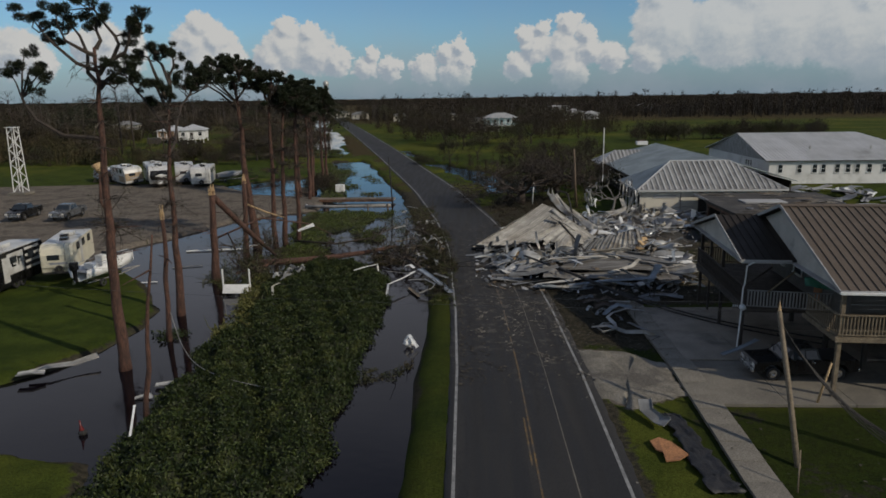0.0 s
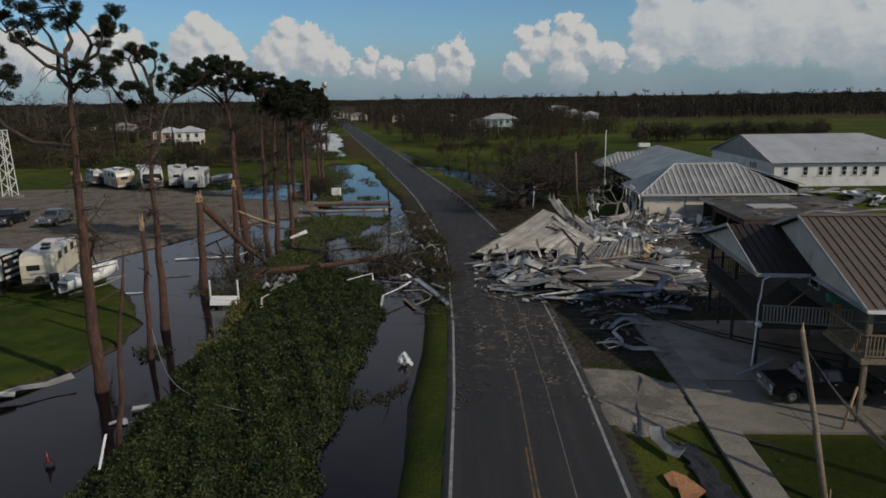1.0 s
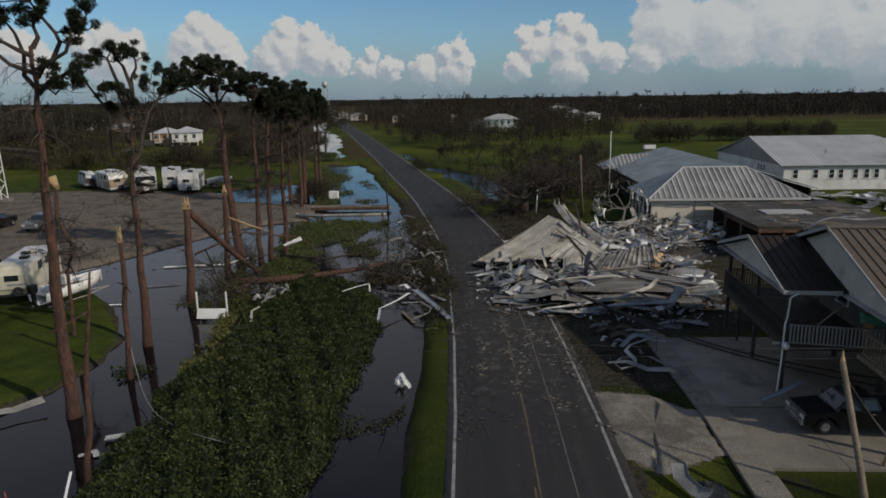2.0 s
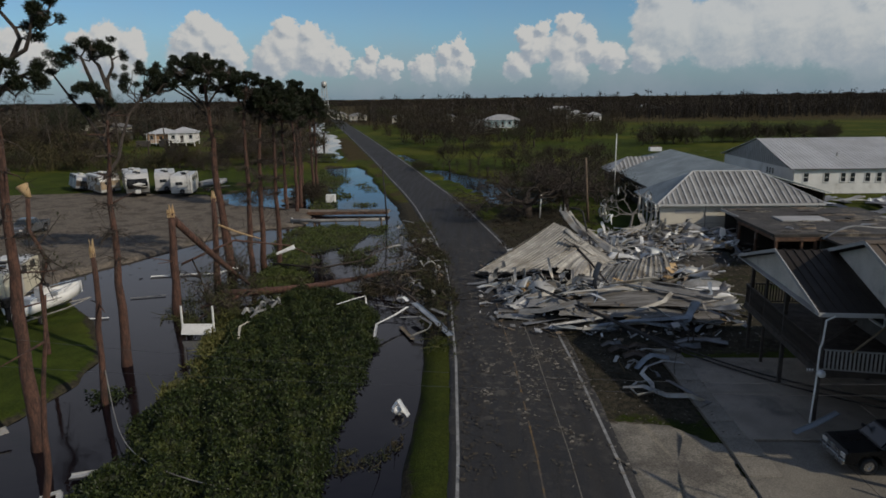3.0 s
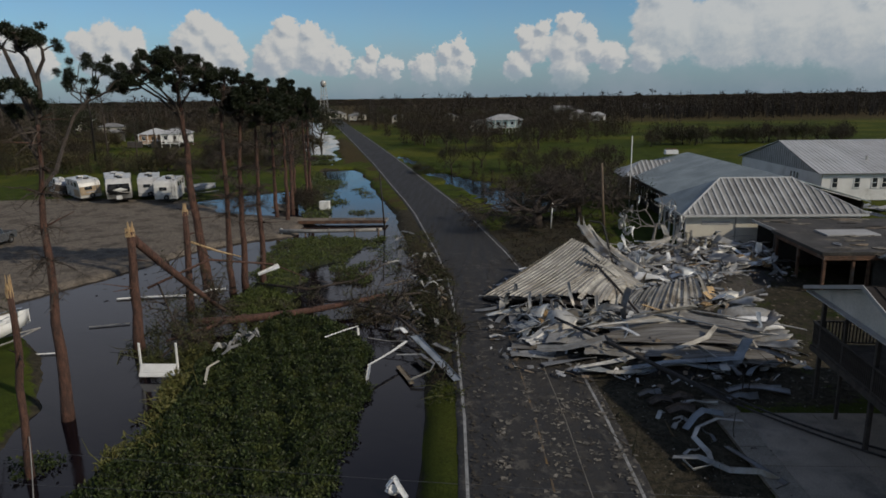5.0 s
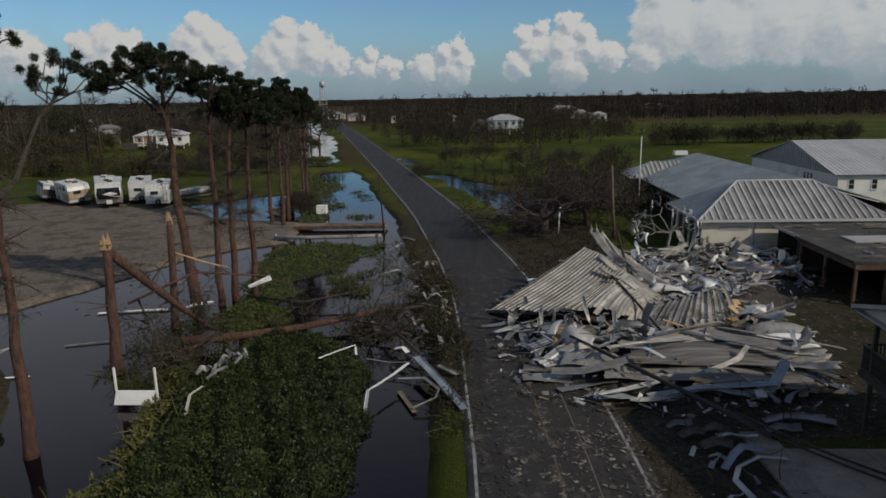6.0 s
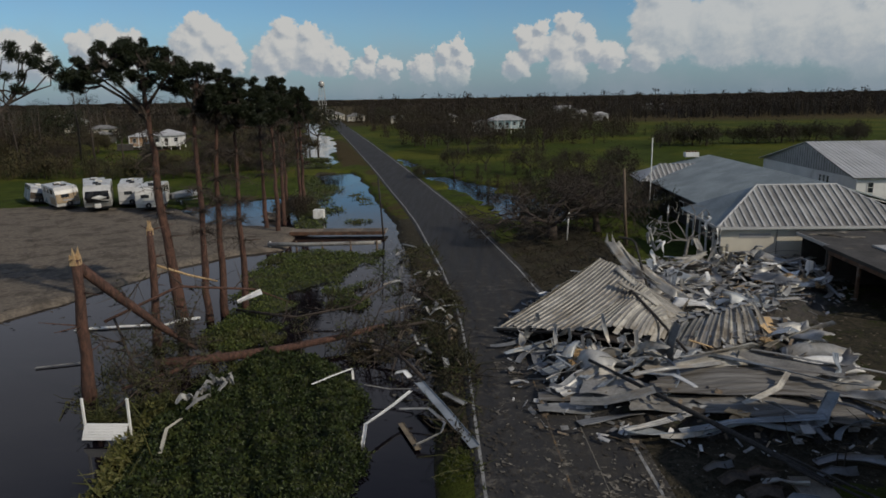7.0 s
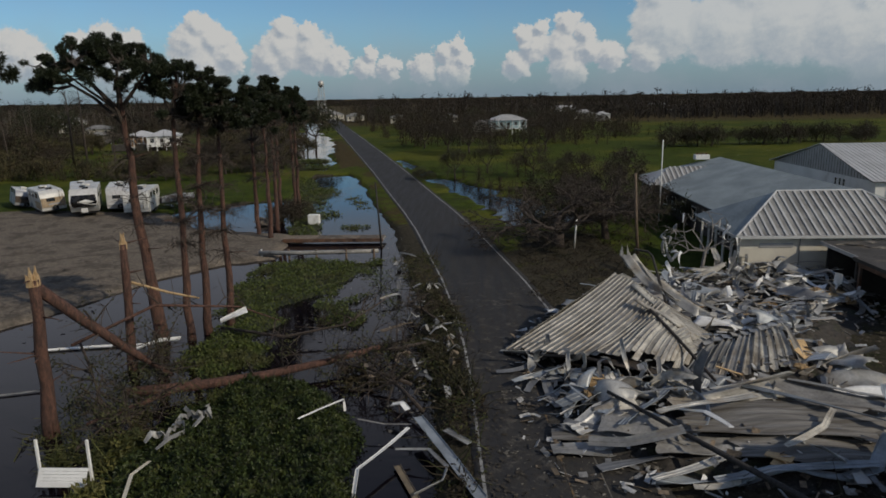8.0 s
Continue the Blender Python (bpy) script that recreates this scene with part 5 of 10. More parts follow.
def build_water_tower():
    b = thing("water_tower", "tall pale grey water tower on thin legs", "water tower", pose(-141, 680, 0))
    for i in range(4):
        a = math.pi / 4 + i * math.pi / 2
        part("leg", Geo().tube([(5.2 * math.cos(a), 5.2 * math.sin(a), 0), (2.6 * math.cos(a), 2.6 * math.sin(a), 26)], 0.24, 6), M_galv, b)
    part("riser", Geo().tube([(0, 0, 0), (0, 0, 24)], 0.3, 8), M_galv, b)
    for z in (8, 16):
        r = 5.2 - 1.6 * z / 24
        part("ring_brace", Geo().tube([(r * math.cos(a), r * math.sin(a), z) for a in np.linspace(math.pi / 4, math.pi / 4 + 2 * math.pi, 5)], 0.15, 5), M_white, b)
    tank = part("tank", Geo().tube([(0, 0, 23.4), (0, 0, 25.0), (0, 0, 25.6), (0, 0, 28.6), (0, 0, 29.6), (0, 0, 30.2)], [0.4, 1.9, 2.7, 2.7, 1.5, 0.2], 16), M_galv, b, smooth=True)
    part("catwalk", Geo().ring((0, 0, 25.7), (0, 0, 1), 3.1, 2.4, 0.15, 16), M_galv, tank)


build_water_tower()


# ---- trees and growth ----
def unit(v):
    return Vector(v).normalized()


def tuft(g, c, r, n, rng, length=0.13):
    """A soft round ball of needles about c."""
    d = rng.normal(size=(n, 3))
    d /= np.linalg.norm(d, axis=1, keepdims=True)
    P = np.asarray(c) + d * (r * rng.uniform(0.0, 1.0, (n, 1)) ** 0.5) * rng.uniform(0.72, 1.3, 3) * np.array((1.05, 1.05, 0.82))
    d = d * 0.8 + rng.normal(size=(n, 3)) * 0.5 + np.array((0, 0, 0.2))
    d /= np.linalg.norm(d, axis=1, keepdims=True)
    side = np.cross(d, rng.normal(size=(n, 3)))
    side /= np.maximum(np.linalg.norm(side, axis=1, keepdims=True), 1e-6)
    L = (length * rng.uniform(0.7, 1.3, n))[:, None]
    w = 0.05 * L + 0.026
    V = np.stack((P - side * w * 0.5, P + side * w * 0.5, P + d * L + side * w * 0.3, P + d * L - side * w * 0.3), 1).reshape(-1, 3)
    k = len(g.v)
    g.v.extend(map(tuple, V.tolist()))
    g.f.extend((k + 4 * i, k + 4 * i + 1, k + 4 * i + 2, k + 4 * i + 3) for i in range(n))


def wavy(a, b, rng, sway=0.1, n=3):
    """A crooked twig line from a to b."""
    L = (b - a).length
    return [a] + [a.lerp(b, (i + 1) / (n + 1)) + Vector(rng.normal(size=3)) * sway * L - Vector((0, 0, 0.10 * L * math.sin(math.pi * (i + 1) / (n + 1)))) for i in range(n)] + [b]


def pine(name, x, y, spine, r0, crown, label, seed, snag=False, dense=1.0, z0=-1.0, bare=0.35, group="pines in the flood water", haze=0, arms=None, balls=4, ball_r=0.29):
    """A storm-torn pine: spine = (dx, dz) points of its trunk; crown = list of (dx, dy, z, radius) masses."""
    rng = np.random.default_rng(seed)
    t = thing(name, label, "pine tree", pose(x, y, 0), group=group)
    sp = [(spine[0][0], 0.0, z0)]
    for (a, za), (b, zb) in zip(spine[:-1], spine[1:]):
        n = max(2, int((zb - za) / 1.3))
        for i in range(n):
            k = (i + 1) / n
            sp.append((a + (b - a) * k + rng.normal() * 0.05, rng.normal() * 0.05, za + (zb - za) * k))
    top = sp[-1][2]
    rad = [r0 * (1 - (0.35 if snag else 0.74) * max(p[2], 0) / max(top, 1)) * rng.uniform(0.93, 1.07) for p in sp]
    rad[0] = r0 * 1.25
    tg = Geo().tube(sp, rad, 10)
    if snag:
        g = Geo()
        tp = Vector(sp[-1])
        for i in range(11):
            a = i * 0.571 + rng.uniform(-0.2, 0.2)
            o = Vector((math.cos(a), math.sin(a), 0)) * rad[-1] * rng.uniform(0.35, 0.8)
            g.tube([tp + o - Vector((0, 0, 0.3)), tp + o * 1.15 + Vector((0, 0, rng.uniform(0.0, 0.2))), tp + o * 1.5 + Vector((0, 0, rng.choice((0.1, 0.2, 0.25, 0.6))))], [rad[-1] * 0.55, rad[-1] * 0.42, 0.01], 4)
        part("splintered_top", g, M_splinter, t, "pale splintered break")
    # broken stubs along the trunk
    g = tg
    for i in range(int(10 * bare * 2)):
        p = Vector(sp[int(rng.uniform(0.35, 0.97) * len(sp))])
        a = rng.uniform(0, 6.28)
        L = rng.uniform(0.4, 1.8)
        g.tube([p, p + Vector((math.cos(a) * L, math.sin(a) * L, rng.uniform(-0.3, 0.4) * L))], [0.05, 0.015], 4)
    part("trunk", tg, M_bark, t, smooth=True)
    if crown:
        lg, ng = Geo(), Geo()
        # main limbs: given, or a few crooked ones that spread from below the head
        ways = []
        for arm in arms or ():
            ways.append([Vector((q[0], q[1], q[2])) for q in arm])
        if not ways:
            low = min(q[2] for q in crown)
            for k in range(7):
                cx, cy, cz, cr = crown[k * len(crown) // 7]
                want = min(low - 0.4 + 0.5 * rng.random() * (cz - low), top)
                p = min((Vector(q) for q in sp), key=lambda q: abs(q.z - want))
                ways.append(wavy(p, p.lerp(Vector((cx, cy, cz - 0.3)), 0.85), rng, 0.05))
        ways.append([Vector(q) for q in sp[-4:]])
        joints = []
        for way in ways[:-1]:
            lg.tube(way, [0.12 - 0.075 * i / (len(way) - 1) for i in range(len(way))], 6)
        for way in ways:
            for a, b in zip(way[:-1], way[1:]):
                joints += [a.lerp(b, k / 3) for k in range(1, 4)]
        for cx, cy, cz, cr in crown:
            c = Vector((cx, cy, cz))
            p = min(joints, key=lambda q: (q - c).length + max(0.0, q.z - c.z) * 1.5)
            twig = wavy(p, c, rng, 0.08)
            lg.tube(twig, [0.05, 0.042, 0.034, 0.026, 0.018], 5)
            for i in range(max(1, int(balls * dense * (0.6 + 0.6 * cr) + rng.random()))):
                e = c + Vector(rng.normal(size=3) * np.array((0.5, 0.5, 0.36))) * cr
                if i == 0:
                    e = c
                else:
                    lg.tube([twig[3], twig[3].lerp(e, 0.5) - Vector((0, 0, 0.06)), e], [0.022, 0.018, 0.010], 4)
                r = ball_r * rng.uniform(0.78, 1.25)
                tuft(ng, tuple(e), r, int(260 * (r / 0.22) ** 2), rng)
        part("limb_frame", lg, M_bark_dark, t)
        part("crown", ng, M_needle, t)
        if haze:
            # dead twigs below the crown
            hg = Geo()
            for i in range(haze):
                q = Vector(sp[int(rng.uniform(0.4, 0.9) * len(sp))])
                a = rng.uniform(0, 6.28)
                L = rng.uniform(0.4, 1.5)
                e = q + Vector((math.cos(a) * L, math.sin(a) * L, rng.uniform(-0.7, 0.35) * L))
                m1 = q.lerp(e, 0.5) + Vector((0, 0, 0.15))
                hg.tube([q, m1, e], [0.03, 0.02, 0.008], 3, False)
                for j in range(4):
                    s0 = m1.lerp(e, rng.random())
                    hg.tube([s0, s0 + Vector(rng.normal(size=3)) * 0.3], [0.014, 0.005], 3, False)
            tagged(part("dead_twig", hg, M_twig, t), kind="stuff")
    return t


# A: tall near pine with a wide torn head and a long bare limb reaching out
def seat(dx, dz, rng, deep=0.7, cr=0.42):
    return (dx, rng.uniform(-deep, deep), dz, cr * rng.uniform(0.8, 1.2))


ra = random.Random(21)
HEAD_LEFT = [(-2.9, 18.5), (-2.75, 18.05), (-1.9, 18.1), (-2.15, 17.75), (-1.25, 18.5), (-0.95, 18.35), (-0.65, 18.0), (-1.15, 17.6), (-0.3, 17.65), (-2.35, 17.15), (-1.7, 16.95), (-0.4, 18.4), (0.3, 18.15), (0.35, 17.75), (0.1, 18.7), (0.85, 18.65), (1.25, 18.4), (1.15, 17.95), (0.45, 17.5), (0.6, 19.2), (-0.4, 18.9)]
HEAD_RIGHT = [(2.55, 18.2), (2.85, 18.15), (2.4, 17.85), (2.9, 17.8), (2.25, 17.5), (2.95, 17.5), (2.2, 17.15), (2.55, 17.2), (1.7, 16.85), (1.55, 15.8), (1.9, 15.5), (1.2, 15.35), (2.3, 15.8), (2.45, 15.35), (1.25, 15.0), (2.0, 15.0), (2.6, 15.05), (1.0, 15.9)]
crownA = [seat(x, z, ra) for x, z in HEAD_LEFT] + [seat(x, z, ra, 0.9, 0.36) for x, z in HEAD_RIGHT]
armsA = [[(0.5, 0, 14.75), (-0.15, 0.2, 15.4), (-0.1, 0.3, 16.3), (-0.45, 0.4, 17.2), (-0.75, 0.4, 17.6)],
         [(0.5, 0, 15.45), (-0.45, -0.2, 15.85), (-1.4, -0.3, 16.75), (-1.95, -0.3, 17.4)],
         [(0.5, 0, 16.15), (0.0, -0.3, 16.45), (-0.7, -0.5, 16.9), (-0.8, -0.5, 17.2)],
         [(0.5, 0, 16.5), (0.75, 0.1, 16.95), (0.55, 0.2, 17.4), (0.65, 0.1, 17.9)],
         [(0.55, 0, 15.6), (1.15, 0.2, 15.95), (1.55, 0.3, 16.75), (1.4, 0.3, 17.15), (0.9, 0.2, 17.85), (0.6, 0.1, 18.4)],
         [(0.55, 0, 15.3), (1.05, -0.2, 15.8), (2.1, -0.3, 16.3), (2.4, -0.4, 16.8), (2.6, -0.4, 17.6)],
         [(0.5, 0, 14.6), (0.75, 0.4, 15.1), (1.55, 0.6, 15.5), (2.1, 0.7, 15.7)]]
tree_a = pine("pine", -18.4, 37.0, [(0, -1.0), (-0.02, 4.5), (0.1, 9), (0.3, 13.0), (0.5, 15), (0.5, 16.6)], 0.33, crownA, "tall storm-torn pine with a sparse head", 11, haze=60, arms=armsA, balls=2.1, ball_r=0.20)
limb = Geo()
limb.tube([(0.4, 0, 12.1), (-1.65, 0.1, 12.3), (-3.0, 0.2, 13.1), (-3.5, 0.2, 13.9), (-3.6, 0.2, 14.3)], [0.13, 0.11, 0.09, 0.07, 0.05], 6)
rngl = np.random.default_rng(3)
limb_needles = Geo()
for c in ((-3.2, 0.2, 16.2), (-2.6, 0.3, 15.9), (-2.3, 0, 15.5), (-3.0, 0.1, 15.5), (-3.5, 0.3, 15.4), (-3.1, 0.2, 15.0), (-2.35, 0.1, 15.1), (-4.1, 0.2, 15.5)):
    limb.tube([(-3.6, 0.2, 14.2), ((c[0] - 3.5) / 2, 0.2, c[2] - 0.5), c], [0.05, 0.035, 0.02], 5)
    for k_ in range(3):
        tuft(limb_needles, tuple(np.asarray(c) + rngl.normal(size=3) * 0.30), 0.19, 190, rngl)
limb.v = [(q[0] - 0.15, q[1], q[2]) for q in limb.v]
limb_needles.v = [(q[0] - 0.15, q[1], q[2]) for q in limb_needles.v]
part("bare_limb", limb, M_bark_dark, tree_a)
part("needle_tuft", limb_needles, M_needle, tree_a)
# B: second tall pine
HEAD_B = [(0.15, 18.2), (0.5, 18.1), (-0.25, 17.9), (0.9, 17.45), (1.35, 17.15), (1.15, 17.5), (0.45, 17.55), (-0.05, 17.25), (-0.55, 17.35), (-1.0, 17.0), (-1.3, 16.9), (0.5, 17.1), (0.0, 16.8), (-0.8, 16.7), (0.7, 17.85), (1.5, 17.0), (-0.5, 15.1), (-0.9, 15.0), (0.5, 14.9), (-0.2, 15.1), (1.1, 14.7)]
crownB = [seat(x * 1.12 - 0.15, min(z, 16.4 + (z - 16.4) * 0.55), ra, 1.0) for x, z in HEAD_B] + [seat(x, z, ra, 1.2, 0.34) for x, z in ((-1.6, 14.6), (-1.1, 14.0), (0.9, 14.3), (-1.9, 16.3), (-2.3, 15.9), (0.2, 14.4), (-0.6, 13.8))]
armsB = [[(0.6, 0, 13.4), (0.8, 0.1, 14.6), (0.75, 0.2, 15.5), (1.1, 0.2, 16.1), (1.1, 0.2, 16.5), (1.0, 0.1, 16.8)],
         [(0.75, 0.1, 15.0), (0.3, 0.3, 16.2), (-0.15, 0.4, 16.6), (-0.05, 0.4, 17.2)],
         [(0.5, 0, 14.0), (0.0, -0.3, 15.8), (-0.2, -0.4, 16.6), (-0.7, -0.4, 16.8)],
         [(0.4, 0, 13.6), (-0.2, 0.3, 14.8), (-0.65, 0.4, 15.1)],
         [(0.4, 0, 12.0), (-0.7, 0.5, 13.4), (-1.7, 0.7, 14.6), (-2.6, 0.8, 15.9)]]
tree_b = pine("pine", -19.3, 46.5, [(0, -1.0), (0.2, 5.8), (0.3, 10.4), (0.5, 12.6), (0.6, 13.6)], 0.28, crownB, "tall pine with a thin torn crown", 12, haze=130, arms=armsB, balls=2.3, ball_r=0.21)
# its long limb reaching ahead with a few round tufts
limb, limb_needles, rngb = Geo(), Geo(), np.random.default_rng(19)
limb.tube([(0.3, 0, 10.6), (0.1, 1.6, 11.2), (-0.5, 3.4, 12.2), (-0.6, 4.8, 13.6), (0.1, 5.8, 14.9)], [0.11, 0.10, 0.085, 0.07, 0.05], 6)
for c in ((-1.2, 6.0, 16.0), (-0.8, 6.2, 16.7), (0.1, 6.0, 16.9), (0.8, 6.3, 16.7), (1.3, 6.0, 16.2), (1.5, 6.0, 15.7), (0.3, 5.8, 15.4), (-0.6, 5.9, 15.5), (0.6, 6.1, 17.0), (-1.3, 6.0, 15.3)):
    c = (c[0], c[1], 14.6 + (c[2] - 14.6) * 0.72)
    node = Vector((-0.6, 4.8, 13.6)).lerp(Vector((0.1, 5.8, 14.9)), rngb.uniform(0.15, 1.0))
    limb.tube(wavy(node, Vector(c), rngb, 0.09), [0.045, 0.04, 0.034, 0.027, 0.018], 5)
    for k_ in range(3):
        tuft(limb_needles, tuple(np.asarray(c) + rngb.normal(size=3) * 0.28), 0.20, 200, rngb)
part("long_limb", limb, M_bark_dark, tree_b)
part("needle_tuft", limb_needles, M_needle, tree_b)
# C: wide flat-topped pine behind
def umbrella(n, cx, cz, ax, ay, az_, seed, low=0.0):
    """Crown masses over a dome, most of them near its skin."""
    r = random.Random(seed)
    out = []
    for i in range(n):
        a, h = r.uniform(0, 6.283), r.uniform(low, 1.0)
        q = r.uniform(0.55, 1.0) ** 0.5
        k = math.sqrt(max(0.0, 1 - h * h))
        out.append((cx + ax * k * math.cos(a) * q, ay * k * math.sin(a) * q, cz + az_ * h * q, r.uniform(0.35, 0.6)))
    return out


crownC = umbrella(100, -1.7, 14.9, 3.9, 3.3, 3.1, 21, 0.05) + [seat(x, z, ra, 1.2) for x, z in ((-5.7, 16.5), (-5.3, 16.9), (-5.3, 15.5), (-4.9, 15.4), (-4.6, 16.2), (1.9, 16.3), (2.2, 16.0), (1.7, 15.6))]
armsC = [[(-0.95, 0, 12.6), (-1.1, 0.3 * math.sin(k), 13.8), (-1.4 + 1.5 * math.cos(k * 0.9), 1.6 * math.sin(k * 0.9), 15.2), (-1.6 + 2.7 * math.cos(k * 0.9), 2.5 * math.sin(k * 0.9), 16.4)] for k in range(7)] + [[(-0.95, 0, 13.0), (-2.4, -0.2, 14.5), (-4.2, -0.2, 15.6), (-5.5, -0.1, 16.4)]]
pine("pine", -20.6, 68.1, [(0, -1.0), (-0.5, 3.9), (-0.85, 8.5), (-0.75, 11.0), (-1.0, 13.4), (-1.2, 15.6)], 0.42, crownC, "broad flat-topped pine leaning over the flood water", 13, haze=110, arms=armsC, balls=2.3, ball_r=0.235)
pine("pine", -18.8, 68.1, [(0, -1.0), (0.1, 8.5), (0.2, 11.9), (0.7, 16.4)], 0.27, umbrella(34, 0.6, 13.7, 1.5, 1.5, 3.2, 22, -0.1), "straight slim pine in the flood water", 14, haze=210, balls=2.4, ball_r=0.24)
pine("pine", -18.1, 69.2, [(0, -1.0), (0.2, 9.1), (0.5, 12.8), (1.1, 15.6)], 0.27, umbrella(32, 1.2, 13.2, 1.5, 1.5, 3.0, 23, -0.1), "straight slim pine in the flood water", 15, haze=210, balls=2.4, ball_r=0.24)
pine("pine", -17.0, 70.3, [(0, -1.0), (0.15, 8.9), (0.2, 12.4), (0.9, 15.0)], 0.25, umbrella(30, 1.1, 12.6, 1.6, 1.5, 2.9, 24, -0.1), "straight slim pine in the flood water", 16, haze=210, balls=2.4, ball_r=0.24)
for i, (x, y, hgt, w) in enumerate(((-24.3, 100, 16.6, 1.5), (-23.3, 104, 17.2, 1.6), (-24.2, 109, 16.4, 1.5), (-23.0, 113, 16.0, 1.5), (-24.8, 118, 15.8, 1.5), (-22.3, 98, 15.2, 1.2))):
    pine("pine", x, y, [(0, -1.0), (0.05, 6), (0.0, hgt - 1)], 0.26, umbrella(26, 0.1, hgt - 4.0, w, w, 3.8, 40 + i, -0.1), "dense pine at the drive's edge", 30 + i, haze=200, balls=2.6, ball_r=0.34)
# snapped trunks
pine("snapped_pine", -20.2, 55.6, [(0, -1.0), (0.15, 3.5), (0.3, 6.9)], 0.33, None, "snapped pine trunk with a splintered top", 51, snag=True)
pine("snapped_pine", -20.1, 63.1, [(0, -1.0), (0.15, 3.5), (0.3, 6.8)], 0.29, None, "snapped pine trunk with a splintered top", 52, snag=True)
pine("snapped_pine", -17.9, 41.5, [(0, -1.0), (0.2, 3.5), (0.35, 7.4)], 0.17, None, "thin snapped pine trunk in the water", 53, snag=True, bare=0.1)
pine("dead_trunk", -14.5, 31.2, [(0, -1.0), (0.5, 3.5), (1.2, 8.3)], 0.14, None, "thin leaning dead trunk among the weeds", 54, bare=0.05)


def fallen(name, pts, rad, label, m=None, twigs=0, seed=1, leaf=None, leaf_n=0):
    """A fallen or hanging trunk with its torn twigs."""
    rng = np.random.default_rng(seed)
    t = thing(name, label, "fallen tree")
    part("trunk", Geo().tube(pts, rad, 8), m or M_bark, t, smooth=True)
    if twigs:
        g, lg = Geo(), Geo()
        for i in range(twigs):
            k = rng.uniform(0.35, 1.0) * (len(pts) - 1)
            j = min(int(k), len(pts) - 2)
            p = Vector(pts[j]).lerp(Vector(pts[j + 1]), k - j)
            d = unit(rng.normal(size=3) + np.array((0, 0, 0.45)))
            L = rng.uniform(0.6, 2.4)
            e = p + d * L
            mid = p + d * L * 0.5 + Vector(rng.normal(size=3) * 0.15)
            g.tube([p, mid, e], [0.05, 0.03, 0.012], 4)
            for q in range(4):
                f = mid + Vector(rng.normal(size=3) * 0.6)
                g.tube([mid, f], [0.022, 0.008], 3)
            if leaf is not None:
                lg.leaves(np.asarray(e) + rng.normal(size=(int(leaf_n * 1.5), 3)) * 0.24, 0.15, rng, 0.3, 0.4)
        tagged(part("branchwork", g, M_bark_dark, t), kind="stuff")
        if leaf is not None:
            part("foliage", lg, leaf, t)
    return t


fallen("fallen_pine", [(-18.2, 58.6, 0.25), (-15.4, 59.6, 0.15), (-12.0, 61.2, 0.1), (-9.0, 62.8, 0.2), (-6.4, 64.6, 0.35)], [0.30, 0.27, 0.24, 0.20, 0.15], "fallen pine trunk across the weeds and water", None, 12, 61, M_verge, 16)
fallen("hanging_pine", [(-19.95, 55.7, 6.5), (-18.9, 57.0, 4.6), (-17.6, 58.6, 2.4), (-16.4, 60.0, 0.6)], [0.27, 0.24, 0.20, 0.10], "broken pine top hanging from its stump", None, 26, 62, M_brush, 12)
fallen("fallen_pine", [(-15.2, 60.3, 0.2), (-16.6, 57.6, 0.3), (-18.4, 55.4, 0.2)], [0.16, 0.13, 0.08], "torn pine top lying in the water", None, 18, 63, M_verge, 16)
fallen("fallen_branch", [(-19.8, 63.4, 4.6), (-18.4, 64.8, 3.6), (-17.2, 66.0, 2.9)], [0.08, 0.07, 0.05], "pale broken branch hung between trunks", M_splinter, 0, 64)
fallen("fallen_branch", [(-21.5, 60.0, 2.2), (-18.4, 63.0, 3.4), (-15.0, 66.5, 2.2), (-13.0, 68.0, 0.8)], [0.09, 0.08, 0.06, 0.03], "long broken branch caught in the trunks", None, 8, 65)
fallen("fallen_branch", [(-17.2, 69.0, 0.0), (-12.5, 67.0, 0.1), (-9.0, 68.5, 0.4), (-6.6, 71.0, 1.4)], [0.10, 0.09, 0.07, 0.03], "dark dead branch lying in shallow water", M_bark_dark, 12, 66, M_deadleaf, 5)
fallen("fallen_branch", [(-4.2, 60.0, 0.1), (-6.5, 61.5, 0.3), (-8.6, 62.4, 0.3)], [0.10, 0.08, 0.04], "torn branches heaped on the verge", M_bark_dark, 14, 67, M_verge, 14)
fallen("fallen_branch", [(-3.4, 57.0, 0.1), (-4.6, 59.0, 0.35), (-5.8, 60.6, 0.3)], [0.10, 0.08, 0.04], "torn branches heaped on the verge", M_bark_dark, 14, 68, M_verge, 16)
fallen("fallen_branch", [(-3.8, 66.0, 0.1), (-5.2, 64.4, 0.4), (-6.8, 64.0, 0.3)], [0.10, 0.08, 0.04], "torn branches heaped on the verge", M_bark_dark, 14, 69, M_deadleaf, 9)
fallen("fallen_branch", [(-3.0, 69.5, 0.1), (-4.4, 71.5, 0.35), (-5.6, 73.0, 0.3)], [0.08, 0.06, 0.04], "brown branches on the verge", M_bark_dark, 20, 70, M_deadleaf, 8)
fallen("fallen_branch", [(-18.2, 54.0, -0.3), (-17.4, 55.5, 0.3), (-16.2, 56.6, 0.2)], [0.08, 0.06, 0.04], "leafy torn branch beside the white platform", M_bark_dark, 22, 71, M_verge, 26)
fallen("hanging_branch", [(-19.9, 58.2, 3.0), (-19.2, 57.6, 2.0), (-18.7, 57.2, 0.8), (-18.5, 57.0, -0.3)], [0.07, 0.06, 0.04, 0.02], "torn needled branch drooping by the snapped trunk", M_bark_dark, 20, 74, M_brush, 26)
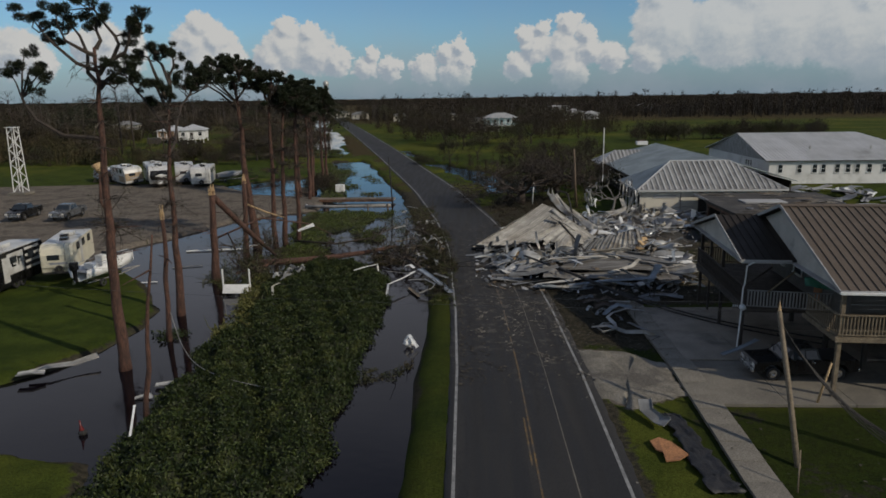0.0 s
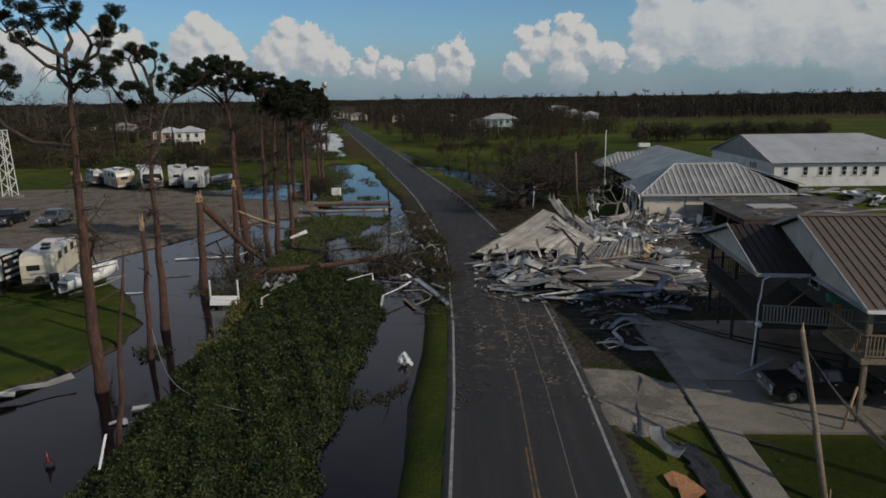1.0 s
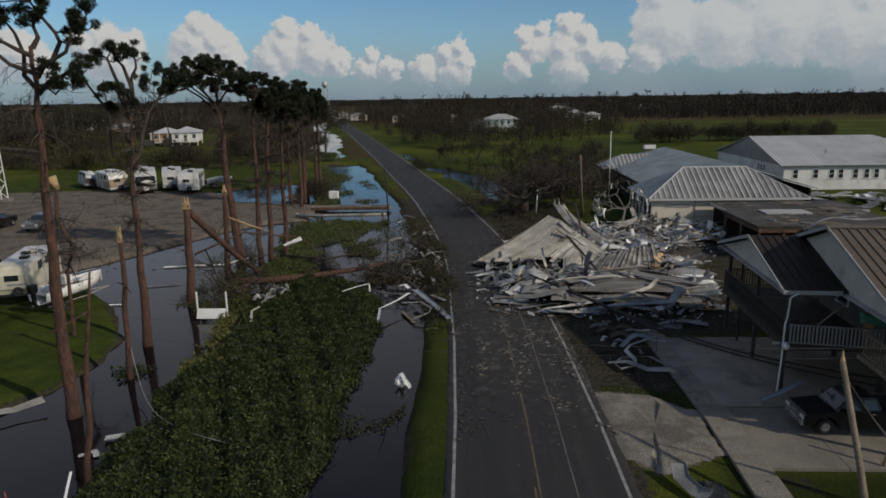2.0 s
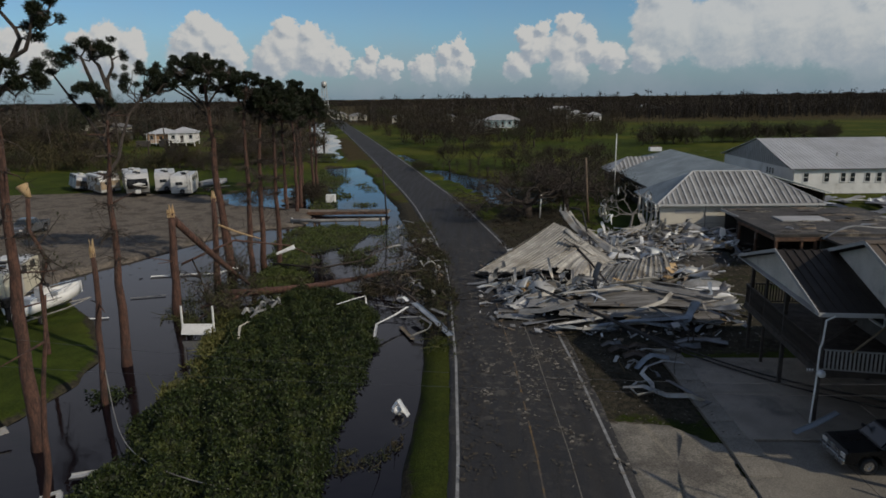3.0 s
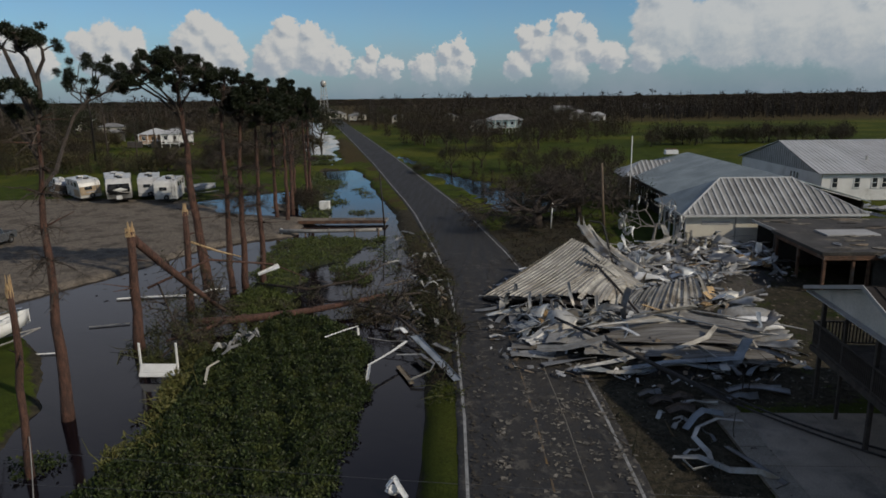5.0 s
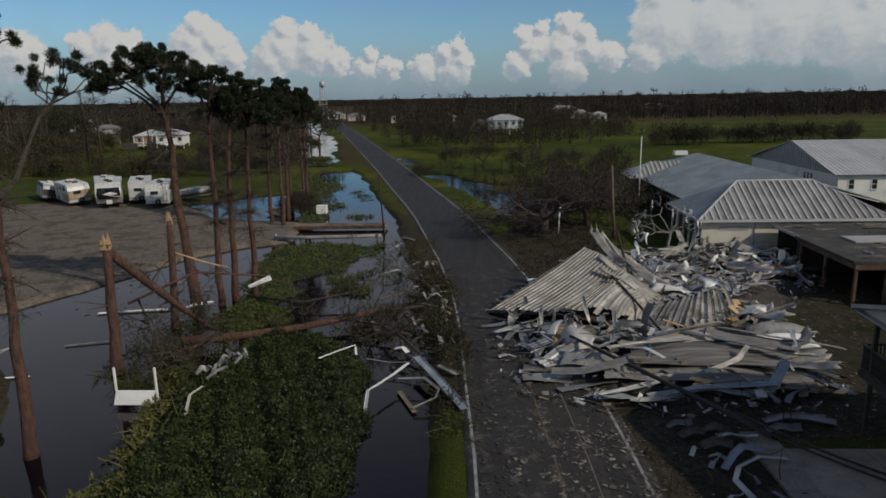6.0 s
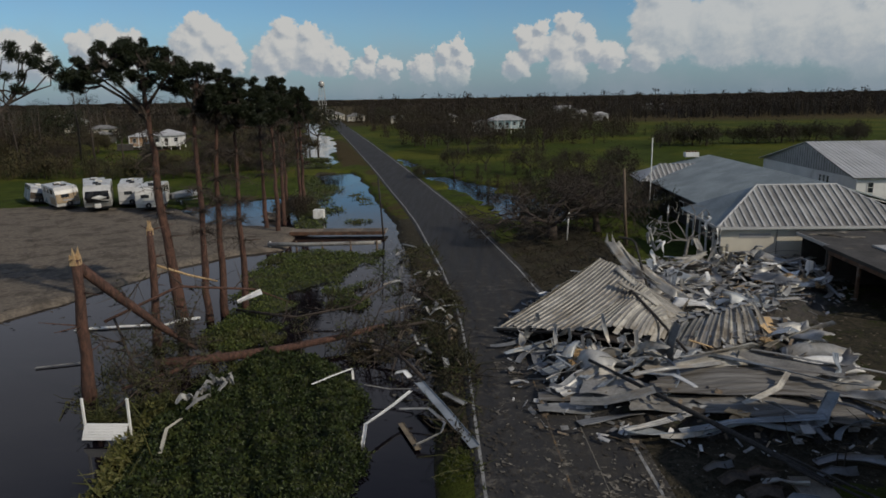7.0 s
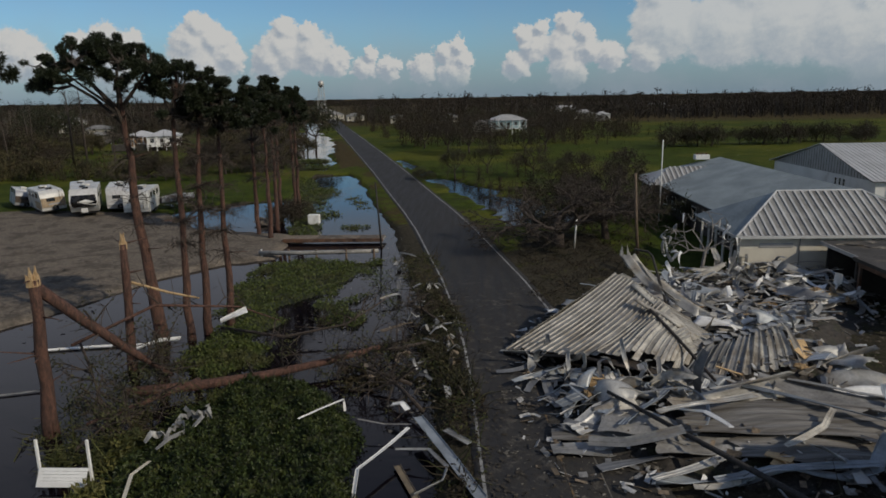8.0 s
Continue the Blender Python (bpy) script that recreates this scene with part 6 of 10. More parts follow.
fallen("hanging_branch", [(-17.9, 61.4, 2.4), (-17.2, 60.6, 1.5), (-16.6, 60.0, 0.4)], [0.07, 0.05, 0.03], "torn needled branch drooping by the snapped trunk", M_bark_dark, 16, 75, M_brush, 24)
fallen("hanging_branch", [(-24.0, 47.0, 9.2), (-24.2, 47.0, 7.4), (-23.4, 47.0, 5.6), (-24.0, 47.0, 4.2)], [0.12, 0.12, 0.10, 0.06], "snapped limb with drooping leaves", None, 16, 72, M_brush, 16)
fallen("hanging_branch", [(-23.9, 47.0, 9.2), (-24.25, 47.0, 9.9)], [0.13, 0.34], "pale splintered limb end", M_splinter, 0, 73)
part("stem", Geo().tube([(-24.0, 47.0, 4.3), (-24.2, 47.2, 1.5), (-24.4, 47.4, -0.3)], [0.10, 0.12, 0.14], 7), M_bark, bpy.data.objects["hanging_branch"])


def branching(g, tips, p, d, L, r, depth, rng, droop=0.0):
    e = p + d * L
    mid = p + d * L * 0.5 + Vector(rng.normal(size=3)) * L * 0.07
    g.tube([p, mid, e], [r, r * 0.82, r * 0.66], 6 if depth > 2 else 4)
    if depth == 0:
        tips.append(tuple(e))
        return
    for i in range(3 if depth > 1 else 2 + int(rng.random() < 0.6)):
        nd = unit(np.array(d) + rng.normal(size=3) * 0.62 + np.array((0, 0, 0.12 - droop)))
        branching(g, tips, e if i else mid.lerp(e, 0.8), nd, L * rng.uniform(0.62, 0.86), r * 0.62, depth - 1, rng, droop)


def bare_tree(seed, h, depth, leaf, n_leaf, spread=0.55, r0=0.28, size=0.3, scatter=0.45):
    """Trunk, branches and torn leaves of a broadleaf tree as three meshes."""
    rng = np.random.default_rng(seed)
    tg, bg_, lg, tips = Geo(), Geo(), Geo(), []
    tg.tube([(0, 0, -0.3), (0.05, 0, h * 0.12), (rng.normal() * 0.2, rng.normal() * 0.2, h * 0.25)], [r0 * 1.35, r0, r0 * 0.85], 9)
    base = Vector(tg.v[-1]) * 0 + Vector((0, 0, h * 0.24))
    for i in range(5):
        a = i * 1.257 + rng.uniform(-0.4, 0.4)
        branching(bg_, tips, base, unit((math.cos(a) * spread, math.sin(a) * spread, rng.uniform(0.45, 1.0))), h * 0.26, r0 * 0.6, depth, rng)
    for p in tips:
        lg.leaves(np.asarray(p) + rng.normal(size=(n_leaf, 3)) * scatter, size, rng, 0.3, 0.35)
        q = np.asarray(p) + rng.normal(size=(5, 3)) * scatter
        for e in q:
            bg_.tube([p, tuple(e)], [0.02, 0.006], 3, False)
    return mesh_of("trunk", tg, M_bark_dark, True), mesh_of("branchwork", bg_, M_bark_dark), mesh_of("crown", lg, leaf)


HOUSE_SIGHTLINE = [(-60, 158), (-84, 158), (-114, 238), (-80, 240)]  # kept clear of trees so the camera sees the houses in the scrub


def stand(name, label, meshes, m, group=""):
    t = thing(name, label, "tree", m, group)
    for n_, me in zip(("trunk", "branchwork", "crown"), meshes):
        piece(n_, me, t)
    return t


OAK = bare_tree(81, 9.5, 4, M_deadleaf, 6, 0.9, 0.42, 0.26, 0.5)
stand("oak", "broad storm-stripped oak with brown torn leaves", OAK, pose(7.1, 92.0, -0.1) @ Matrix.Diagonal((1.32, 1.2, 0.76, 1.0)))
stand("oak", "bare leaning oak stripped of its leaves", OAK[:2], pose(12.4, 96.0, -0.1, 8, 10, 130) @ Matrix.Scale(0.86, 4))
KINDS = [bare_tree(90 + i, 9.0, 3, (M_deadleaf, M_deadleaf, M_brush)[i % 3], 16, 0.6, 0.2, 0.42, 0.7) for i in range(5)]
SHRUB = [bare_tree(100 + i, 3.6, 2, (M_brush, M_deadleaf)[i % 2], 26, 0.9, 0.10, 0.30, 0.45) for i in range(3)]
LEAFY = [bare_tree(110 + i, 6.5, 3, M_hedge, 26, 0.8, 0.18, 0.5, 0.6) for i in range(3)]
rt = random.Random(6)
spots = []
# mid-distance trees on the right of the road
for x, y, s in ((-7, 205, 0.9), (-1.5, 198, 1.1), (4, 210, 1.0), (-14, 220, 0.9), (12, 196, 0.8), (18, 205, 1.1), (-20, 248, 1.0), (-9, 256, 1.1), (0, 262, 1.0), (24, 262, 1.1), (31, 285, 1.1), (22, 298, 1.0), (-2, 300, 1.0),
                (-24, 300, 1.1), (-14, 320, 1.0), (40, 300, 1.0), (-30, 350, 1.1), (10, 330, 1.1), (28, 340, 1.1), (46, 360, 1.0), (52, 330, 0.9), (74, 380, 1.0), (-44, 370, 1.0), (-50, 410, 1.1), (0, 365, 1.1), (86, 372, 1.0),
                (-4, 150, 0.6), (2, 157, 0.7), (10, 150, 0.6), (18, 118, 0.7), (19, 108, 0.6), (11, 131, 0.6), (24, 140, 0.7), (16, 140, 0.6)):
    spots.append((x, y, s, 0))
# scrubby growth on the left behind the lot
for i in range(78):
    y = rt.uniform(150, 330)
    x = float(road_left(y)) - rt.uniform(26, 30 + 0.62 * y)
    if inside(HOUSE_SIGHTLINE, np.array(x), np.array(y)) > 0:
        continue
    spots.append((x, y, rt.uniform(0.45, 1.05), 1))
for x, y, s, side in spots:
    stand("tree", ("storm-stripped tree with brown twigs", "battered tree in the brown scrub")[side], rt.choice(KINDS), pose(x, y, -0.2, 0, 0, rt.uniform(0, 360)) @ Matrix.Scale(s * rt.uniform(0.9, 1.1), 4), ("stripped roadside trees", "scrub trees")[side])
for i in range(60):
    if i < 22:
        x, y = 50 + i * 3.0 + rt.uniform(-1.5, 1.5), 212 + i * 0.7 + rt.uniform(-6, 6)
    elif i < 48:
        x, y = rt.uniform(-120, -38), rt.uniform(150, 172)
    else:
        x, y = rt.uniform(5, 26), rt.uniform(95, 135)
    stand("shrub", "dark low shrub of torn leaves", rt.choice(SHRUB), pose(x, y, -0.1, 0, 0, rt.uniform(0, 360)) @ Matrix.Scale(rt.uniform(0.7, 1.15) * (1.7 if i < 22 else 1.0), 4), "low shrubs")


for i in range(30):
    x, y = rt.uniform(-128, -40), rt.uniform(152, 225)
    if inside(HOUSE_SIGHTLINE, np.array(x), np.array(y)) > -1:
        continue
    stand("leafy_tree", "olive scrub tree that kept some leaves", LEAFY[i % 3], pose(x, y, -0.1, 0, 0, i * 67) @ Matrix.Scale(rt.uniform(0.6, 1.15), 4), "olive scrub trees")


TALL = [bare_tree(120 + i, 15.0, 3, M_darkcrown, 20, 0.75, 0.34, 0.85, 1.15) for i in range(3)]
for i, (x, y, sc, tall) in enumerate(((-122, 226, 0.8, 0.95), (-150, 262, 0.9, 0.95), (-46, 226, 0.8, 0.95))):
    stand("tall_tree", "tall dark tree with a ragged rounded crown", TALL[i % 3], pose(x, y, -0.1, 0, 0, i * 71) @ Matrix.Diagonal((sc, sc, tall, 1.0)), "tall scrub trees")


def far_pine(seed):
    """A slim pine with a few round needle heads, as three meshes."""
    rng = np.random.default_rng(seed)
    h = rng.uniform(13, 16)
    tg, lg, ng = Geo(), Geo(), Geo()
    tg.tube([(0, 0, -0.4), (rng.normal() * 0.2, 0, h * 0.5), (rng.normal() * 0.4, 0, h)], [0.24, 0.18, 0.06], 6)
    for i in range(13):
        z, a, L = h * rng.uniform(0.62, 1.0), rng.uniform(0, 6.28), rng.uniform(0.4, 2.4)
        e = (math.cos(a) * L, math.sin(a) * L, z + rng.uniform(0.2, 0.9))
        lg.tube([(0, 0, z - 0.4), e], [0.07, 0.03], 4)
        for k in range(3):
            tuft(ng, np.asarray(e) + rng.normal(size=3) * 0.45, rng.uniform(0.5, 0.8), 60, rng)
    return mesh_of("trunk", tg, M_bark_dark, True), mesh_of("branchwork", lg, M_bark_dark), mesh_of("crown", ng, M_needle)


FAR_PINE = [far_pine(300 + i) for i in range(3)]
for i, (x, y, s) in enumerate(((-124, 196, 1.05), (-114, 200, 1.0), (-108, 192, 0.9), (-93, 183, 1.12), (-88, 180, 1.2), (-76, 180, 0.85), (-150, 240, 1.1), (-66, 214, 0.95), (-58, 206, 0.85), (-134, 215, 0.95), (-104, 262, 1.1), (-176, 262, 1.1), (-50, 232, 0.9), (-71, 160, 0.75), (-98, 168, 0.8))):
    stand("far_pine", "slim storm-thinned pine in the scrub", FAR_PINE[i % 3], pose(x, y, -0.1, 0, 0, i * 77) @ Matrix.Scale(s, 4), "scrub pines")


def build_woods():
    """The stripped woods that close the horizon on all sides."""
    rng = np.random.default_rng(31)
    kinds = []
    for k in range(6):
        g = Geo()
        h = rng.uniform(8, 13)
        g.tube([(0, 0, -0.5), (rng.normal() * 0.3, rng.normal() * 0.3, h)], [0.28, 0.05], 3, False)
        for i in range(9):
            z = rng.uniform(0.35, 0.9) * h
            a = rng.uniform(0, 6.28)
            L = rng.uniform(1.2, 3.2)
            g.tube([(0, 0, z), (math.cos(a) * L, math.sin(a) * L, z + rng.uniform(0.2, 1.6))], [0.12, 0.02], 3, False)
        n = 90 if k < 4 else 34
        a, r = rng.uniform(0, 6.28, n), rng.uniform(0.2, 2.9, n)
        P = np.stack((np.cos(a) * r, np.sin(a) * r, rng.uniform(0.05, 0.98, n) * h - r * 0.2), 1)
        g.leaves(P, 0.95, rng, 0.25, 0.55)
        kinds.append((np.array(g.v), g.f))
    big = Geo()
    n_trees = 5200
    for i in range(n_trees):
        u = rng.random()
        if u < 0.55:
            x, y = rng.uniform(-250, 620), 420 + rng.exponential(190)
            y += max(0, x - 90) * 0.05
        elif u < 0.85:
            y = rng.uniform(240, 900)
            x = float(road_left(y)) - rng.uniform(30 + 0.1 * y, 60 + 1.2 * y)
        else:
            x, y = rng.uniform(90, 900), rng.uniform(390, 520) + rng.exponential(60)
        off = x - float(road_left(y))
        if -14 < off < 22 or (off > -60 and off < 0 and y < 330) or y < 240:
            continue
        if any(abs(x - hx) < 14 and -26 < y - hy < 9 for hx, hy in ((12, 282), (57, 388), (67, 392), (-98, 236), (-82, 243), (-88, 470), (-70, 440), (-112, 560), (70, 560), (150, 600), (-150, 300), (-190, 340), (-230, 420), (-290, 500))):
            continue
        v, f = kinds[int(rng.integers(6))]
        a, s = rng.uniform(0, 6.28), rng.uniform(0.6, 1.1) if rng.random() < 0.93 else rng.uniform(1.1, 1.4)
        c, d = math.cos(a) * s, math.sin(a) * s
        w = np.stack((v[:, 0] * c - v[:, 1] * d + x, v[:, 0] * d + v[:, 1] * c + y, v[:, 2] * s - 0.3), 1)
        big.add(w.tolist(), f)
    solid("far_woods", big, M_far, "storm-stripped brown woods on the horizon", "woods", kind="stuff")
    # nearer brown thicket on both sides of the road
    near = Geo()
    small = []
    for k in range(6):
        g = Geo()
        h = rng.uniform(4.5, 9)
        g.tube([(0, 0, -0.4), (rng.normal() * 0.3, rng.normal() * 0.3, h)], [0.13, 0.03], 3, False)
        for i in range(11):
            z = rng.uniform(0.2, 0.9) * h
            a = rng.uniform(0, 6.28)
            L = rng.uniform(0.8, 2.4)
            g.tube([(0, 0, z), (math.cos(a) * L, math.sin(a) * L, z + rng.uniform(0.2, 1.4))], [0.06, 0.012], 3, False)
        n = (150, 90, 60, 150, 40, 110)[k]
        a, r = rng.uniform(0, 6.28, n), rng.uniform(0.1, 2.2, n)
        P = np.stack((np.cos(a) * r, np.sin(a) * r, rng.uniform(0.04, 0.95, n) * h - r * 0.3), 1)
        g.leaves(P, 0.55, rng, 0.25, 0.5)
        small.append((np.array(g.v), g.f))
    for i in range(3300):
        if i < 1500:
            y = 150 + 276 * rng.random() ** 1.4
            x = float(road_left(y)) - 24 - (20 + 0.75 * y) * rng.random()
            if inside(HOUSE_SIGHTLINE, np.array(x), np.array(y)) > -1 or wobble(np.array(x), np.array(y), 26.0, 3.0) < (0.08 if y < 240 else -0.15):
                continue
        elif i < 3050:
            y = rng.uniform(225, 460)
            x = float(road_left(y)) + 14 + rng.random() * (60 + 0.12 * y)
            if wobble(np.array(x), np.array(y), 22.0, 2.0) < -0.1:
                continue
        else:
            y = rng.uniform(98, 150)
            x = float(road_left(y)) + 14 + rng.random() * 22
            if wobble(np.array(x), np.array(y), 6.0, 1.0) < 0.15 or x > 19.5 and y < 125:
                continue
        if any(abs(x - hx) < 12 and -44 < y - hy < 8 for hx, hy in ((12, 282), (3.5, 292), (57, 388), (67, 392), (-98, 236), (-82, 243), (-122, 255), (-150, 300), (-190, 340), (-40, 400), (-12, 395))):
            if rng.random() < 0.9:
                continue
        v, f = small[int(rng.integers(6))]
        a, q = rng.uniform(0, 6.28), rng.uniform(0.3, 1.2) * (0.45 if y < 165 else 1.0)
        c, d = math.cos(a) * q, math.sin(a) * q
        near.add(np.stack((v[:, 0] * c - v[:, 1] * d + x, v[:, 0] * d + v[:, 1] * c + y, v[:, 2] * q - 0.2), 1).tolist(), f)
    # a hedge of olive scrub behind the gravel lot
    hedge = Geo()
    for i in range(1100):
        y = rng.uniform(151, 215)
        x = float(road_left(y)) - 26 - rng.random() * (55 + 0.35 * y)
        if wobble(np.array(x), np.array(y), 15.0, 7.0) < -0.12 or (inside(HOUSE_SIGHTLINE, np.array(x), np.array(y)) > 0 and (y > 182 or rng.random() < 0.6)):
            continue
        v, f = small[int(rng.integers(6))]
        a, q = rng.uniform(0, 6.28), rng.uniform(0.25, 0.75)
        c, d = math.cos(a) * q * 1.3, math.sin(a) * q * 1.3
        hedge.add(np.stack((v[:, 0] * c - v[:, 1] * d + x, v[:, 0] * d + v[:, 1] * c + y, v[:, 2] * q - 0.2), 1).tolist(), f)
    solid("olive_thicket", hedge, M_hedge, "low olive-brown scrub behind the gravel lot", "thicket", kind="stuff")
    solid("brown_thicket", near, M_thicket, "battered brown thicket of stripped small trees", "thicket", kind="stuff")
    # bare pale trunks standing before the woods
    trunks = Geo()
    for i in range(1500):
        x, y = rng.uniform(-330, 620), 405 + rng.exponential(45)
        y += max(0, x - 90) * 0.05
        if x < -120:
            y -= rng.uniform(0, 150)
        if -14 < x - float(road_left(y)) < 22:
            continue
        h = rng.uniform(6, 12.5)
        dx, dy = rng.normal() * 0.6, rng.normal() * 0.6
        trunks.tube([(x, y, -0.4), (x + dx * 0.4, y + dy * 0.4, h * 0.6), (x + dx, y + dy, h)], [0.22, 0.15, 0.05], 3, False)
        for k in range(3):
            z, a, L = h * rng.uniform(0.4, 0.9), rng.uniform(0, 6.28), rng.uniform(0.8, 2.2)
            trunks.tube([(x + dx * 0.4, y + dy * 0.4, z), (x + math.cos(a) * L, y + math.sin(a) * L, z + rng.uniform(0.3, 1.4))], [0.09, 0.03], 3, False)
    solid("bare_trunks", trunks, M_paletrunk, "bare storm-stripped trunks before the far woods", "trees", kind="stuff")
    # beyond them only a low dark line of trees is seen
    ridge = Geo()
    for k, (yy, hh) in enumerate(((1250, 7), (1700, 9))):
        xs = np.arange(-2600, 2601, 14.0)
        top = hh + rng.uniform(-3.5, 1.0, len(xs)) + 3.0 * (rng.random(len(xs)) < 0.06)
        vs = [(x, yy + 60 * math.sin(x / 300), -1) for x in xs] + [(x, yy + 60 * math.sin(x / 300), z) for x, z in zip(xs, top)] + [(x, yy + 30 + 60 * math.sin(x / 300), z - 1) for x, z in zip(xs, top)]
        n = len(xs)
        ridge.add(vs, [(i, i + 1, n + i + 1, n + i) for i in range(n - 1)] + [(n + i, n + i + 1, 2 * n + i + 1, 2 * n + i) for i in range(n - 1)])
    solid("backdrop", ridge, M_far, "low dark line of far woods", "woods", kind="structure")


build_woods()

# ---- water weeds ----
WEED = [(-12, -8), (-13, 12), (-14.2, 25), (-14.8, 31), (-14.4, 36), (-15.1, 41), (-14.8, 47), (-15.8, 52), (-15.2, 57), (-13.7, 62.0), (-10.6, 61.4), (-9.2, 60.2), (-6.4, 57), (-5.6, 50), (-5.6, 44), (-5.3, 37), (-5.7, 30), (-5.4, 24), (-5.3, 12), (-5.3, -8)]
WEED_B = [(-19.5, 88.2), (-12, 88.6), (-9.6, 87.0), (-9.9, 83.2), (-12.0, 79.5), (-13.4, 77), (-14.2, 73), (-15.0, 69), (-16.8, 67), (-18.6, 70), (-19.4, 79)]
WEED_C = [(-11.9, 74.6), (-10.9, 72.0), (-8.8, 70.2), (-8.0, 71.6), (-9.2, 74.4), (-9.0, 77.4), (-10.6, 76.2)]
WEED_D = [(-19.0, 63.6), (-16.2, 62.4), (-13.8, 63.4), (-12.6, 66), (-14.6, 68.6), (-17.4, 67.6)]
WEED_E = [(-19.6, 42.4), (-18.2, 40.9), (-16.9, 41.6), (-17.4, 43.2), (-18.8, 43.6)]
WEED_F = [(-18.8, 99.8), (-17.6, 103), (-18.6, 106), (-19.2, 110), (-18.2, 113), (-20.6, 116), (-22.6, 122), (-23.6, 128), (-21.6, 133), (-24.6, 136), (-27.6, 143), (-30, 153), (-34, 153), (-31.5, 140), (-27.4, 126), (-24.0, 114), (-22.2, 106), (-21.6, 100)]


def weed_bed(name, poly, n, material, size, label, rise=0.3, seed=1, base=True, hills=1.6, rag=0.7):
    rng = np.random.default_rng(seed)
    lo, hi = np.min(poly, 0), np.max(poly, 0)
    P = rng.uniform(lo - 0.6, hi + 0.6, (n * 2, 2))
    X, Y = P[:, 0], P[:, 1]
    edge = inside(poly, X, Y) + wobble(X, Y, 2.2, seed) * rag
    ok = edge > rng.uniform(-0.25, 0.1, len(X))
    clump = wobble(X, Y, hills, seed + 3.0) * 0.5 + wobble(X, Y, hills * 0.4, seed + 1.0) * 0.3
    ok &= rng.random(len(X)) < 0.72 + 0.4 * clump
    X, Y, edge, clump = X[ok][:n], Y[ok][:n], edge[ok][:n], clump[ok][:n]
    Z = WATER_Z + 0.02 + rise * smooth01(edge / 1.2) * (0.5 + 0.9 * clump) + rng.uniform(0, 0.2, len(X))
    solid(name, Geo().leaves(np.stack((X, Y, Z), 1), size, rng, 0.25, 0.5), material, label, "water weeds", kind="stuff")
    if base:
        gx, gy = np.arange(lo[0] - 1, hi[0] + 1, 0.45), np.arange(lo[1] - 1, hi[1] + 1, 0.45)
        GX, GY = np.meshgrid(gx, gy)
        E = inside(poly, GX, GY) + wobble(GX, GY, 2.2, seed) * rag
        C = wobble(GX, GY, hills, seed + 3.0) * 0.5 + wobble(GX, GY, hills * 0.4, seed + 1.0) * 0.3
        GZ = WATER_Z - 0.12 + (rise * (0.36 + 0.9 * C) + 0.13) * smooth01((E + 0.1) / 1.0)
        g, nx = Geo(), len(gx)
        V = np.stack((GX, GY, GZ), -1).reshape(-1, 3)
        F = [(j * nx + i, j * nx + i + 1, (j + 1) * nx + i + 1, (j + 1) * nx + i) for j in range(len(gy) - 1) for i in range(nx - 1) if E[j, i] > -0.9]
        solid(name + "_bed", g.add(V.tolist(), F), M_mat, "sodden bed of rotting water weeds", "water weeds", kind="stuff", smooth=True)


weed_bed("water_weeds", WEED, 165000, M_weed, 0.165, "dense green water weeds along the canal", 0.8, 1, hills=1.0, rag=0.55)
weed_bed("water_weeds", WEED_B, 13000, M_weedlight, 0.20, "green water weeds in the flooded canal", 0.3, 2, rag=1.9)
weed_bed("water_weeds", WEED_C, 2400, M_weedlight, 0.20, "tangled weeds in shallow water", 0.3, 3, rag=1.5)
weed_bed("water_weeds", WEED_D, 3800, M_weedlight, 0.22, "yellow-green weeds round the pine trunks", 0.3, 4, rag=1.8)
weed_bed("water_weeds", WEED_E, 900, M_weed, 0.2, "small weed island round a trunk", 0.3, 5)
weed_bed("water_weeds", WEED_F, 13000, M_weedlight, 0.3, "weeds along the flooded drive", 0.25, 6, rag=1.8)
weed_bed("water_weeds", [(-14.8, 103.6), (-12.4, 104.4), (-13.0, 106.2), (-15.6, 105.4)], 700, M_weedlight, 0.22, "weed streak floating on the canal", 0.12, 7, rag=1.2)
weed_bed("water_weeds", [(-19.0, 127.6), (-15.2, 118.6), (-14.6, 119.6), (-16.8, 126.0), (-18.6, 131)], 500, M_weedlight, 0.24, "weed streak floating on the canal", 0.12, 8, rag=1.6)
weed_bed("water_weeds", [(-43.5, 171), (-33, 171.5), (-31.5, 176), (-42, 177.5)], 1800, M_weedlight, 0.4, "weed bank across the flooded drive", 0.4, 14, rag=1.6)
weed_bed("water_weeds", [(-44, 186), (-35, 186), (-34, 190), (-43, 191)], 1600, M_weedlight, 0.4, "weed bank across the flooded drive", 0.4, 15, rag=1.8)
weed_bed("water_weeds", [(-26.5, 128), (-22.4, 137), (-24.4, 140), (-28.6, 134)], 1100, M_weedlight, 0.26, "weed islands in the flooded drive", 0.15, 9, rag=1.8)


